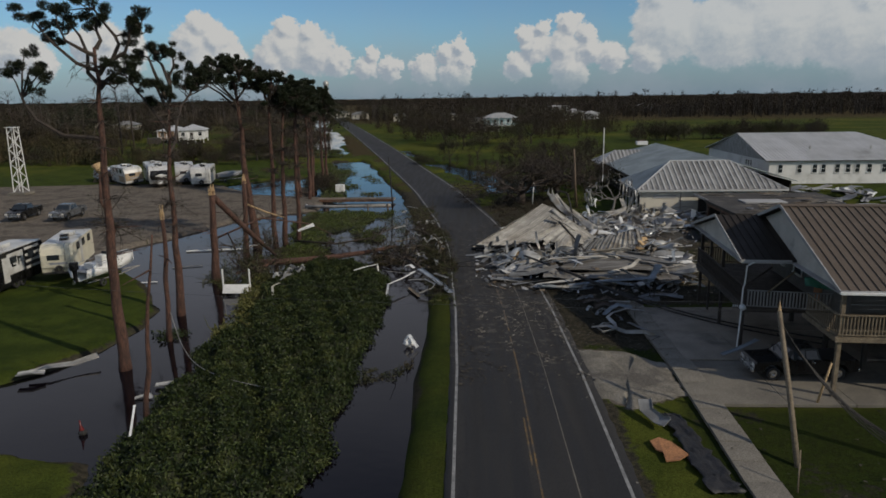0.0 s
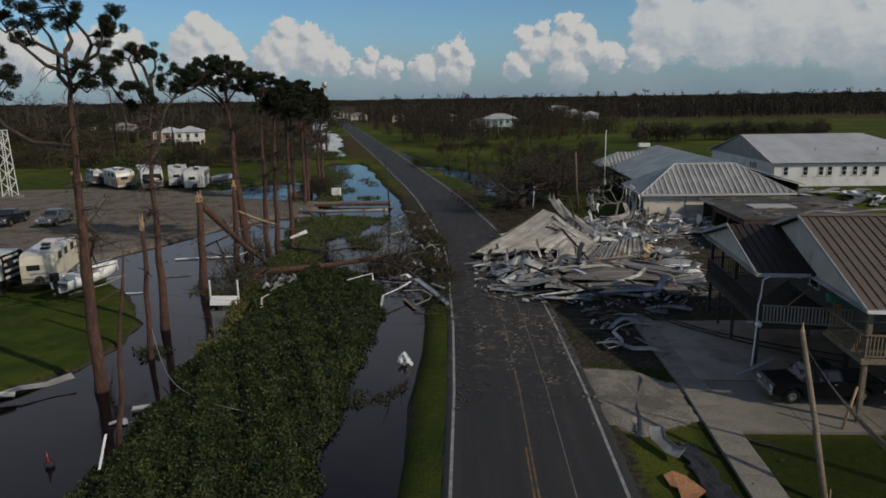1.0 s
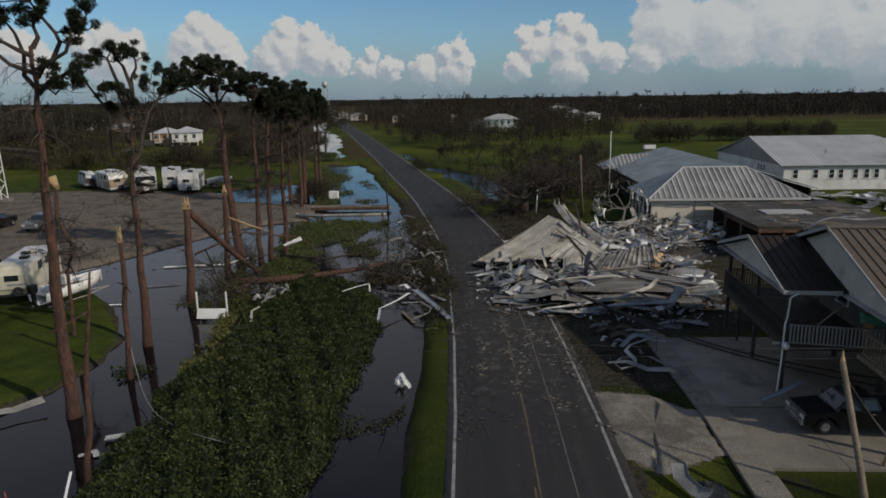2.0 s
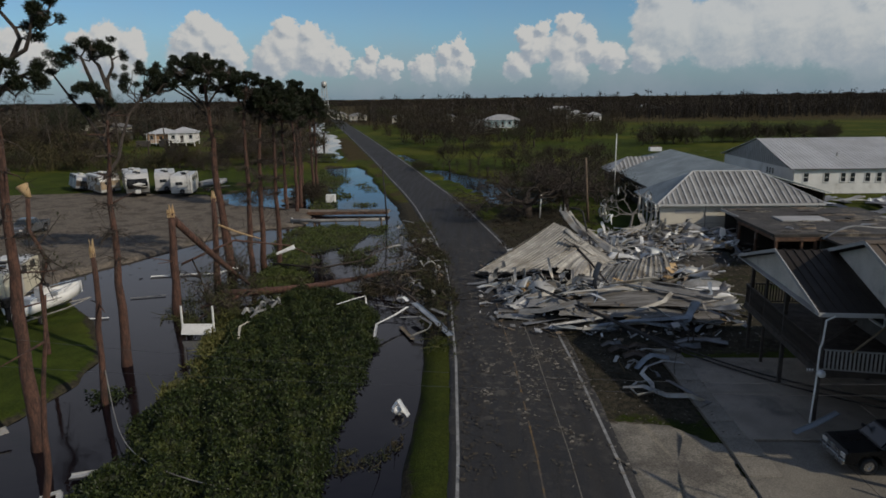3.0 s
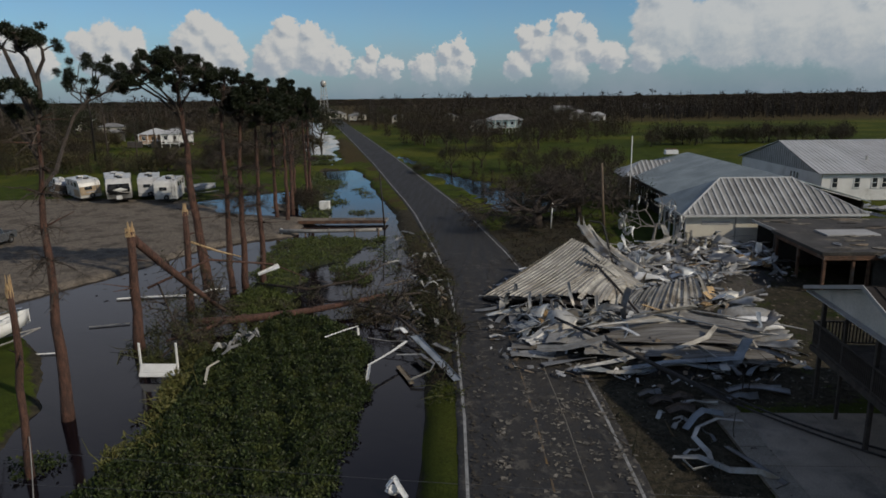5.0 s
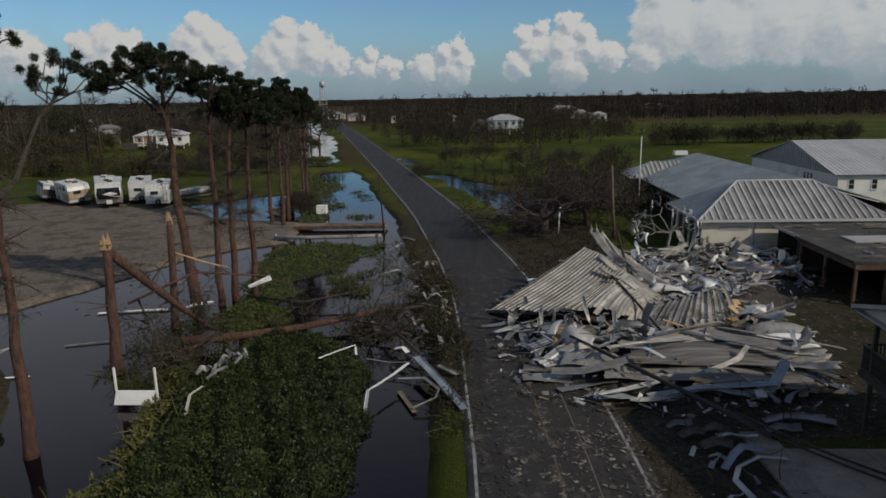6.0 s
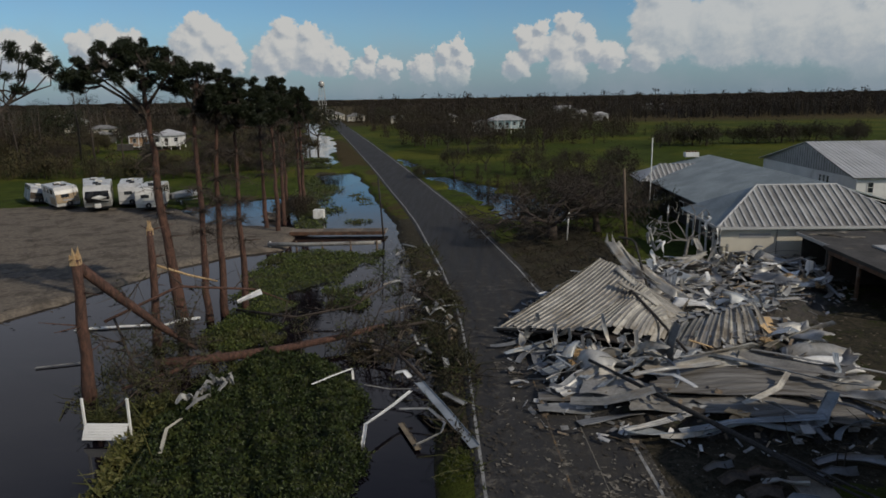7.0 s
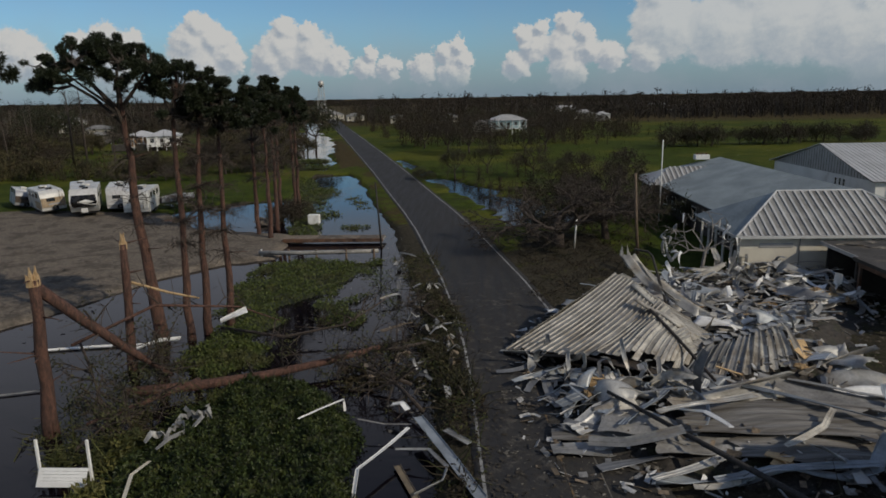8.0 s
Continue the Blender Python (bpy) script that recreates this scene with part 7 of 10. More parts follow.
def brush(name, label, poly, n, material, size, seed, z0=-0.15, rise=0.5, twigs=0):
    """Torn leaves and twigs lying in drifts."""
    rng = np.random.default_rng(seed)
    lo, hi = np.min(poly, 0), np.max(poly, 0)
    P = rng.uniform(lo, hi, (n * 5, 2))
    X, Y = P[:, 0], P[:, 1]
    k = wobble(X, Y, 1.3, seed) * 0.6 + wobble(X, Y, 0.6, seed + 2) * 0.4
    ok = (inside(poly, X, Y) + k > 0.1) & (k > rng.uniform(-0.35, 0.3, len(X)))
    X, Y, k = X[ok][:n], Y[ok][:n], k[ok][:n]
    G = ground_height(X, Y)
    Z = np.maximum(G, WATER_Z) + 0.02 + rng.random(len(X)) * rise * np.maximum(k, 0.15)
    g = Geo().leaves(np.stack((X, Y, Z), 1), size, rng, 0.35, 0.4)
    for i in range(twigs):
        j = int(rng.integers(len(X)))
        p = Vector((X[j], Y[j], Z[j]))
        d = unit(rng.normal(size=3) * np.array((1, 1, 0.5)) + np.array((0, 0, 0.25)))
        L = rng.uniform(0.5, 1.8)
        g.tube([p, p + d * L * 0.5 + Vector(rng.normal(size=3)) * 0.1, p + d * L], [0.03, 0.022, 0.008], 3, False)
    solid(name, g, material, label, "brush", kind="stuff")


brush("verge_brush", "brown torn brush along the road's verge", [(-0.4, 54), (-1.2, 62), (-2.4, 74), (-4.6, 88), (-8.2, 90), (-5.4, 74), (-3.6, 62), (-2.8, 54)], 2000, M_vergebrown, 0.15, 7, twigs=120)
brush("verge_brush", "green torn leaves along the road's verge", [(-0.5, 52), (-1.2, 62), (-2.4, 74), (-4.6, 88), (-8.2, 92), (-4.7, 74), (-3.4, 62), (-2.0, 48), (-0.4, 46)], 4200, M_verge, 0.18, 8, twigs=120)
brush("verge_brush", "dark torn twigs and leaves on the road's verge", [(-0.3, 50), (-0.8, 58), (-1.6, 66), (-3.0, 76), (-4.8, 76), (-3.7, 66), (-3.2, 58), (-1.7, 50)], 3600, M_deadleaf, 0.17, 17, rise=0.6, twigs=200)
brush("verge_brush", "olive torn leaves and stems on the verge", [(-1.6, 56), (-1.8, 66), (-3.2, 76), (-5.0, 76), (-4.4, 66), (-3.8, 57)], 2400, M_brush, 0.19, 18, rise=0.9, twigs=160)
brush("canal_brush", "torn green branches behind the white platform", [(-18.6, 52.2), (-16.0, 52.2), (-15.4, 55.4), (-18.8, 55.2)], 2600, M_verge, 0.17, 24, rise=1.5, twigs=120)
brush("canal_brush", "torn branches and leaves in the shallow canal", [(-5.4, 60), (-4.0, 60), (-4.6, 63.6), (-7.4, 64.0), (-9.4, 62.6), (-8.6, 60.8)], 1500, M_vergebrown, 0.16, 9, z0=-0.4, twigs=70)
brush("canal_brush", "brown twigs caught in the shallow canal", [(-5.0, 66), (-4.6, 64.6), (-7.2, 64.6), (-8.2, 66.0), (-6.4, 67.4)], 320, M_deadleaf, 0.15, 19, z0=-0.4, twigs=70)
brush("canal_brush", "small drift of brown twigs on the canal", [(-11.4, 70.6), (-9.8, 70.2), (-9.4, 72.0), (-11.0, 72.6)], 260, M_deadleaf, 0.15, 20, z0=-0.4, twigs=70)
brush("canal_brush", "dark weed scraps floating on the canal", [(-8.8, 72), (-6.0, 70), (-6.4, 78), (-8.4, 90), (-10.2, 88), (-9.0, 80)], 420, M_weedlight, 0.16, 21, z0=-0.4, rise=0.15, twigs=60)
brush("canal_brush", "green weeds along the platform's bank", [(-15.8, 63), (-12.2, 63.2), (-12.6, 66.8), (-15.6, 67.0)], 1900, M_weedlight, 0.18, 22, z0=-0.4, rise=0.6, twigs=20)
brush("canal_brush", "torn pine branches round the snapped trunks", [(-20.8, 54), (-16.0, 53.6), (-13.6, 57), (-14.2, 64), (-20.4, 65), (-21.5, 59)], 3400, M_verge, 0.16, 10, z0=-0.4, rise=0.6, twigs=130)
brush("canal_brush", "yellow-green reeds at the canal's edge", [(-15.6, 42), (-13.2, 42), (-12.7, 48.6), (-13.8, 52.2), (-14.8, 57), (-16.4, 54), (-16.1, 49)], 5200, M_yellowgrass, 0.26, 11, rise=1.1, twigs=60)
brush("canal_brush", "yellow-green weeds at the top of the weed bed", [(-12.6, 58.8), (-9.2, 59.2), (-7.0, 56.2), (-6.2, 52), (-7.6, 52), (-9.6, 56), (-13.2, 57)], 1700, M_weedlight, 0.2, 26, rise=0.9)
brush("soil_brush", "brown torn brush round the stripped oak", [(3.6, 74), (9, 76), (14, 84), (18, 100), (6, 101), (3, 92)], 5200, M_deadleaf, 0.2, 12, twigs=260)
brush("soil_brush", "dark litter on the bare soil before the heap", [(6.6, 40), (11, 39.5), (11.4, 48), (22, 48.5), (22, 52), (5.6, 52.5)], 4200, M_deadleaf, 0.10, 13, rise=0.2, twigs=90)
brush("canal_brush", "dark weed clumps floating in the ditch", [(-5.2, 35.4), (-3.6, 35.0), (-2.6, 36.4), (-2.6, 38.6), (-3.6, 37.6), (-4.8, 37.2)], 500, M_brush, 0.16, 14, rise=0.3, twigs=16)


# ---- the collapsed building ----
def along(pts, u):
    """A point on a polyline of evenly spaced knots."""
    k = min(max(u, 0.0), 1.0) * (len(pts) - 1)
    i = min(int(k), len(pts) - 2)
    return Vector(pts[i]).lerp(Vector(pts[i + 1]), k - i)


def build_fallen_roof():
    """The big ribbed roof sheet that came down whole: a straight low edge, a folded right side, and the torn back behind."""
    rng = random.Random(41)
    t = thing("collapsed_roof", "collapsed pale ribbed metal roof lying on rubble", "collapsed roof", pose(6, 62, 0))
    o = Vector((6, 62, 0))
    eave = [(0.7, 64.3, 0.25), (2.5, 62.6, 0.70), (4.4, 60.9, 1.25), (6.2, 59.6, 1.35), (7.9, 59.5, 1.00), (9.6, 60.3, 0.55)]
    crest = [(7.5, 68.0, 3.72), (8.4, 66.9, 3.45), (9.2, 65.6, 2.95), (9.9, 64.4, 2.40), (10.5, 63.2, 1.75), (10.6, 61.7, 1.05)]
    back = [(8.9, 70.4, 2.2), (10.8, 68.6, 1.6), (11.9, 66.9, 1.0), (12.4, 65.2, 0.7), (12.4, 63.4, 0.5), (11.6, 61.8, 0.4)]
    lee = [(0.9, 65.1, 0.1), (2.6, 66.6, 0.3), (4.2, 68.0, 0.6), (5.8, 69.2, 1.0), (7.2, 70.2, 1.5), (8.9, 70.4, 2.2)]
    spine = [(0.7, 64.3, 0.25), (2.1, 65.2, 0.95), (3.5, 66.0, 1.65), (4.9, 66.7, 2.35), (6.3, 67.4, 3.05), (7.5, 68.0, 3.72)]
    n = 28
    for side, (lo, hi) in enumerate(((eave, crest), (back, crest), (lee, spine))):
        # a dark sheet below the panels closes the gaps between them
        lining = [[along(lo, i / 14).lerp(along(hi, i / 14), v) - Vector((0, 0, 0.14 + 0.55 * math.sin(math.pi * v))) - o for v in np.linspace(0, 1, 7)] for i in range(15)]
        cut = part("roof_side", Geo().sheet(lining, 0.03), M_darkwood, t, "dark sheet under the roof panels")
        for i in range(n):
            u0, u1 = i / n, (i + 1) / n
            fold = smooth01((u0 - 0.42) / 0.25)
            lift = rng.uniform(0, 0.012) + (0.10 if side == 0 and 12 < i < 17 else 0.0)
            curl = rng.uniform(-0.2, 0.3) if rng.random() < 0.12 + 0.4 * fold else 0.0
            cut0 = rng.uniform(0.0, 0.05) + (rng.uniform(0, 0.16) * fold if side == 0 else 0)
            rows = []
            for du, rib in ((0.0, 0.0), (0.07, 0.07), (0.15, 0.07), (0.22, 0.0), (0.6, -0.01), (1.02, 0.0)):
                u = u0 + (u1 - u0) * du
                row = []
                for v in np.linspace(cut0, 1, 11):
                    p = along(lo, u).lerp(along(hi, u), v)
                    wave = 0.05 * math.sin(v * 5.0 + u * 9) * math.sin(u * 7 + 1) + 0.05 * fold * math.sin(u * 22 + v * 3)
                    sag = -0.22 * math.sin(math.pi * v) * (1 - fold) + fold * (0.55 * math.sin(math.pi * v ** 0.8) + 0.07 * math.sin(v * 9 + u * 4) * (1 - v))
                    if side:
                        sag *= 0.3
                    row.append(p + Vector((0, 0, rib * (1 - 0.3 * fold) + wave + sag + lift + curl * max(0, 0.25 - v) * 2)) - o)
                rows.append(row)
            g = Geo().sheet(rows, 0.02)
            # ribs and right-hand panels get a paler metal: sunlight painted into their colour
            m = M_fallenpan if rng.random() < 0.93 else M_cream
            if side == 0 and i >= 17 and rng.random() < 0.7:
                m = M_palepan
            ob = new("roof_panel", mesh_of("roof_panel", g, m, False, M_palepan, 10 ** 6))
            ob.parent = cut
            ob.data.polygons.foreach_set("material_index", [int(k < 30) for k in range(len(ob.data.polygons))])
        if side == 0:
            part("edge_trim", Geo().tube([along(lo, k / 20) - o - Vector((0, 0, 0.06)) for k in range(12)], 0.09, 5), M_darkwood, t)
    # loose cream flaps folded down over the right side
    for a, b, w, sag in (((8.3, 66.6, 3.35), (10.7, 62.6, 1.5), 0.42, 0.10), ((8.9, 66.2, 3.05), (11.2, 63.2, 1.2), 0.36, 0.02), ((8.0, 65.0, 2.95), (10.0, 63.0, 2.1), 0.30, 0.05)):
        a, b = Vector(a), Vector(b)
        s = (b - a).cross(Vector((0, 0, 1))).normalized()
        rows = [[a.lerp(b, u) + s * (q * w) + Vector((0, 0, e + sag * math.sin(math.pi * u) + 0.05 * math.sin(9 * u + a.x))) - o for q, e in ((-0.5, -0.02), (-0.42, 0.05), (0.0, 0.0), (0.42, 0.05), (0.5, -0.03))] for u in np.linspace(0, 1, 10)]
        part("loose_flap", Geo().sheet(rows, 0.02), M_palepan, t, "pale folded metal flap", smooth=True)


M_fallenpan = mat("shaded_weathered_pan", (0.27, 0.258, 0.235), (0.18, 0.172, 0.156), 0.9, 8, 0.5, metal=0.05, bump=0.15, vary=0.22, grain=0.18, dirt=(0.10, 0.088, 0.07), dirt_at=0.56)
M_palepan = mat("pale_cream_pan", (0.42, 0.40, 0.35), (0.26, 0.245, 0.215), 1.0, 9, 0.5, bump=0.15, vary=0.2, grain=0.18, dirt=(0.15, 0.125, 0.09), dirt_at=0.57)
build_fallen_roof()

HUMPS = [(14.5, 61.5, 0.9, 3.0), (17.2, 66.0, 1.1, 3.6), (22.5, 72.5, 0.6, 3.0), (16.0, 77.0, 0.6, 3.2), (20.0, 79.0, 0.4, 3.0), (11.0, 71.5, 0.9, 3.0), (8.0, 55.0, 0.55, 3.0), (13.0, 53.5, 0.5, 3.0), (19.0, 58.5, 0.8, 2.8),
         (24.0, 79.5, 0.6, 2.5), (5.0, 58.5, 0.6, 2.2), (22.0, 66.0, 0.6, 3.0)]
HEAP = [(1.6, 63.5), (2.2, 57), (2.6, 53), (5, 51.6), (9, 51), (15.5, 51.0), (16.6, 53.6), (17.6, 57.5), (19.0, 64), (24.5, 71), (27.5, 80), (22, 82), (14, 81), (9, 76), (6, 71), (2, 66)]


def heap_z(x, y):
    X, Y = np.atleast_1d(np.asarray(x, float)), np.atleast_1d(np.asarray(y, float))
    e = smooth01((inside(HEAP, X, Y) + 0.3) / 2.2)
    z = sum(h * np.exp(-((X - a) ** 2 + (Y - b) ** 2) / (r * r)) for a, b, h, r in HUMPS)
    return (0.10 + z) * e + 0.0


def build_heap():
    rng = random.Random(77)
    nrng = np.random.default_rng(77)
    t = thing("debris_heap", "tangled heap of torn sheet metal, boards and insulation", "debris heap", pose(14, 64, 0))
    o = Vector((14, 64, 0))
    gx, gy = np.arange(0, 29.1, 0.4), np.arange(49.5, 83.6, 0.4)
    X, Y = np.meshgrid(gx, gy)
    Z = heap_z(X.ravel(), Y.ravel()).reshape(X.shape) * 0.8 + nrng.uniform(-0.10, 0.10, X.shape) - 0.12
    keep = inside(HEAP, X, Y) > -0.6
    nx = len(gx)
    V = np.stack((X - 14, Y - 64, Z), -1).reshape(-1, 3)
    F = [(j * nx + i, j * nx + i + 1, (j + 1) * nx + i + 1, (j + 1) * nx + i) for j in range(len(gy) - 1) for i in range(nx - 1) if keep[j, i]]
    part("rubble", Geo().add(V.tolist(), F), M_voidrubble, t, "rubble and soil coloured near-black for shaded gaps")

    def strip(x, y, yaw, L, w, material, lift=0.1, folds=2, pitch=0.0, name="metal_strip", kind=0, z=None, curl=1.0):
        """A torn ribbon of sheet metal that bends and twists softly, with a hard fold or two."""
        n = 17
        p, a, b, tw = Vector((0, 0, 0)), 0.0, pitch, rng.uniform(-0.35, 0.35)
        kinks = {rng.randint(3, n - 4): (rng.uniform(-1.0, 1.0) * curl, rng.uniform(-0.7, 0.7) * curl) for _ in range(folds)}
        ba, bb, bt = rng.uniform(-0.09, 0.09) * curl, rng.uniform(-0.05, 0.05) * curl, rng.uniform(-0.12, 0.12) * curl
        rows = []
        for i in range(n):
            if i in kinks:
                a += kinks[i][0]
                b += kinks[i][1]
                ba, bt = -ba, -bt
            a, b, tw = a + ba, b + bb - 0.04 * b, tw + bt
            d = Vector((math.cos(a) * math.cos(b), math.sin(a) * math.cos(b), math.sin(b)))
            s = Matrix.Rotation(tw, 3, d) @ Vector((-math.sin(a), math.cos(a), 0))
            up = d.cross(s)
            e = min(w, 0.5) * (0.6 if i in (0, n - 1) else 1.0)
            prof = ((-0.5, 0.10), (-0.40, 0.0), (-0.04, 0.0), (0.0, 0.07 if kind else 0.0), (0.04, 0.0), (0.40, 0.0), (0.5, 0.10))
            torn = rng.uniform(0.8, 1.0) if i in (0, 1, n - 2, n - 1) else 1.0
            rows.append([p + s * (k * w * torn) + up * (q * e) for k, q in prof])
            p = p + d * (L / (n - 1))
        mid = rows[n // 2][3]
        rows = [[Vector((q.x, q.y, q.z * (0.55 if z is None else 1.0))) for q in r] for r in rows]
        zs = sorted(r[3].z for r in rows)
        base = float(heap_z(x, y)[0]) if z is None else z
        R = Matrix.Rotation(yaw, 3, "Z")
        zz = base - zs[3] + lift * 0.3
        rows = [[R @ (q - Vector((mid.x, mid.y, 0))) + Vector((x - 14, y - 64, zz)) for q in r] for r in rows]
        part(name, Geo().sheet(rows, 0.02), material, t, smooth=False)

    pale = [M_sheet] * 6 + [M_palepan] * 3 + [M_white] * 2 + [M_sheetgrey] * 2 + [M_sheetblue] * 2
    pal = [M_sheet] * 8 + [M_sheetgrey] * 4 + [M_sheetblue] * 5 + [M_palepan] * 3
    spots = [(x, y) for x, y in ((rng.uniform(2, 27), rng.uniform(51, 82)) for _ in range(1300)) if inside(HEAP, np.array(x), np.array(y)) > 0.0]
    for x, y in spots[:300]:
        under_roof = inside([(0.8, 64.7), (6.2, 58.6), (9.5, 60.8), (11.5, 66), (8, 70)], np.array(x), np.array(y)) > -0.3
        on_sheets = 6.0 < x < 15.8 and 51.6 < y < 57.0
        by_fan = 10.5 < x < 16.6 and 57.6 < y < 63.6
        if under_roof or (on_sheets and rng.random() < 0.85) or (x < 7 and y < 58 and rng.random() < 0.4) or (by_fan and rng.random() < 0.65) or (x > 18.3 + 0.12 * (y - 51) and y < 71):
            continue
        front = y < 64
        strip(x, y, rng.uniform(-0.7, 0.7) + rng.choice((0, math.pi)) if rng.random() < 0.5 else rng.uniform(0, 6.28), rng.uniform(1.8, 5.6) if front else rng.uniform(1.6, 4.6), rng.choice((0.14, 0.2, 0.28, 0.36, 0.5)), rng.choice(pal if front else pale),
              rng.uniform(0.2, 1.5), rng.choice((0, 1, 1, 2, 2, 3)), rng.uniform(-0.15, 0.4), kind=int(rng.random() < 0.25), curl=1.6)
    # torn edges curling up from the heap's crest
    for x, y in spots[500:560]:
        if inside([(0.8, 64.7), (6.2, 58.6), (9.5, 60.8), (11.5, 66), (8, 70)], np.array(x), np.array(y)) < -0.4 and not (x < 16 and y < 57) and not (x > 18.6 and y < 71):
            strip(x, y, rng.uniform(0, 6.28), rng.uniform(1.2, 2.6), rng.choice((0.25, 0.35, 0.5)), rng.choice(pale), 0.3, 2, rng.uniform(0.4, 1.0), "torn_strip", 1, z=float(heap_z(x, y)[0]) + rng.uniform(0.0, 0.35), curl=1.5)

    def crumple(x, y, yaw, L, w, z, material, tip=0.0, roll=0.0):
        """A broad torn sheet, softly buckled, with ragged ends and a turned-down edge."""
        a1, a2, p1, p2 = rng.uniform(0.12, 0.4), rng.uniform(0.05, 0.16), rng.uniform(0, 6.28), rng.uniform(0, 6.28)
        bend, hook = rng.uniform(-0.5, 0.5), rng.uniform(0.2, 0.9)
        R = Matrix.Rotation(yaw, 3, "Z") @ Matrix.Rotation(-tip, 3, "Y") @ Matrix.Rotation(roll, 3, "X")
        rows = []
        rag = [(rng.uniform(0, 0.12), rng.uniform(0.86, 1.0)) for _ in range(9)]
        for k in range(13):
            row = []
            for j in range(9):
                u = rag[j][0] + (rag[j][1] - rag[j][0]) * k / 12
                v = j / 8
                q = Vector(((u - 0.5) * L, (v - 0.5) * w + bend * (u - 0.5) ** 2 * L * 0.6, a1 * math.sin(u * 4.4 + p1) + a2 * math.sin(u * 9 + v * 5 + p2) + 0.10 * w * math.sin(v * 7 + p1 + 2 * u) - hook * max(0.0, v - 0.75) * w))
                row.append(R @ q + Vector((x - 14, y - 64, z)))
            rows.append(row)
        part("crumpled_sheet", Geo().sheet(rows, 0.02), material, t, smooth=True)

    for x, y in spots[600:690]:
        if inside([(0.8, 64.7), (6.2, 58.6), (9.5, 60.8), (11.5, 66), (8, 70)], np.array(x), np.array(y)) > -0.8 or (6.0 < x < 15.8 and 51.6 < y < 57.0) or (10.5 < x < 16.0 and 58.0 < y < 63.4) or (x > 18.0 and y < 71):
            continue
        crumple(x, y, rng.uniform(-0.6, 0.6) + rng.choice((0, math.pi)), rng.uniform(2.0, 5.0), rng.uniform(0.6, 1.6), float(heap_z(x, y)[0]) + rng.uniform(0.15, 0.5), rng.choice((M_sheet, M_sheet, M_palepan, M_white, M_sheetgrey, M_sheetblue)), rng.uniform(-0.16, 0.16), rng.uniform(-0.35, 0.35))
    for x, y, yaw, L, w, z, tip, roll, m in ((3.6, 57.6, 0.9, 3.4, 0.9, 0.7, 0.2, -0.4, M_sheetblue), (5.2, 57.4, 0.5, 3.6, 0.9, 0.9, 0.15, -0.5, M_sheet), (7.2, 57.2, 0.2, 3.8, 0.8, 1.0, 0.0, -0.4, M_sheet), (4.2, 54.6, -0.3, 3.6, 0.9, 0.6, -0.1, 0.3, M_sheetgrey), (17.4, 57.2, 0.5, 3.2, 0.7, 0.8, 0.1, 0.3, M_sheetgrey),
                                             (17.0, 60.6, -0.8, 3.6, 1.0, 1.2, 0.1, 0.3, M_sheet)):
        crumple(x, y, yaw, L, w, z, m, tip, roll)
    # torn strips spilling out from under the fallen roof
    for i in range(26):
        u = rng.random()
        e = along([(1.4, 63.2, 0), (3.0, 61.2, 0), (5.0, 59.4, 0), (7.0, 58.3, 0), (9.2, 58.6, 0)], u)
        strip(e.x + rng.uniform(-0.5, 0.7), e.y + rng.uniform(-1.3, 0.7), rng.uniform(0, 6.28), rng.uniform(1.2, 3.4), rng.choice((0.2, 0.3, 0.45)), rng.choice(pal), 0.2, rng.choice((1, 2, 3)), rng.uniform(-0.1, 0.5), z=rng.uniform(0.15, 0.6 + 0.5 * u), curl=1.5)

    def ribbed_sheet(x, y, yaw, L, w, z, tilt, sway, material, label=""):
        """A ribbed roof sheet lying on the rubble; ribs along its length, torn at both ends."""
        n = max(3, int(w / 0.42))
        lines = [(i * w / n + q, e) for i in range(n) for q, e in ((0.0, 0.055), (0.05, 0.055), (0.09, 0.0), (0.27, -0.008))] + [(w, 0.0)]
        R = Matrix.Rotation(yaw, 3, "Z")
        rows = []
        ends = [(rng.uniform(0, 0.10), rng.uniform(0.90, 1.0)) for _ in range(n + 1)]
        for k in range(26):
            row = []
            for m_, (q, e) in enumerate(lines):
                a, b = ends[m_ // 4]
                u = a + (b - a) * k / 25
                px = (u - 0.5) * L
                pz = z + tilt * (q - w / 2) + sway * math.sin(u * 4.2 + x) * (0.6 + 0.4 * q / w) + 0.05 * math.sin(u * 11 + q * 2.1) - 0.25 * max(0.0, u - 0.8) * 2 * sway
                row.append(R @ Vector((px, q - w / 2, 0)) + Vector((x - 14, y - 64, pz + e)))
            rows.append(row)
        part("ribbed_sheet", Geo().sheet(rows, 0.02), material, t, label)

    ribbed_sheet(11.6, 54.6, -0.10, 8.6, 2.6, 0.95, 0.10, 0.16, M_longpanel, "muddy grey ribbed roof sheet lying flat")
    ribbed_sheet(12.6, 52.7, -0.16, 7.4, 1.9, 0.55, 0.12, 0.14, M_longpanel)
    ribbed_sheet(8.6, 53.4, 0.14, 5.4, 1.4, 0.60, 0.16, 0.20, M_pan)
    ribbed_sheet(6.2, 54.3, -0.30, 4.0, 1.5, 0.70, 0.22, 0.22, M_pan, "pale creased roof sheet")
    ribbed_sheet(4.3, 55.4, 0.65, 3.4, 1.0, 0.65, 0.30, 0.22, M_sheet)
    ribbed_sheet(14.6, 56.6, -0.42, 6.0, 1.2, 1.15, 0.25, 0.2, M_pan)
    ribbed_sheet(10.0, 56.4, 0.10, 5.4, 1.2, 1.15, 0.20, 0.25, M_palepan)
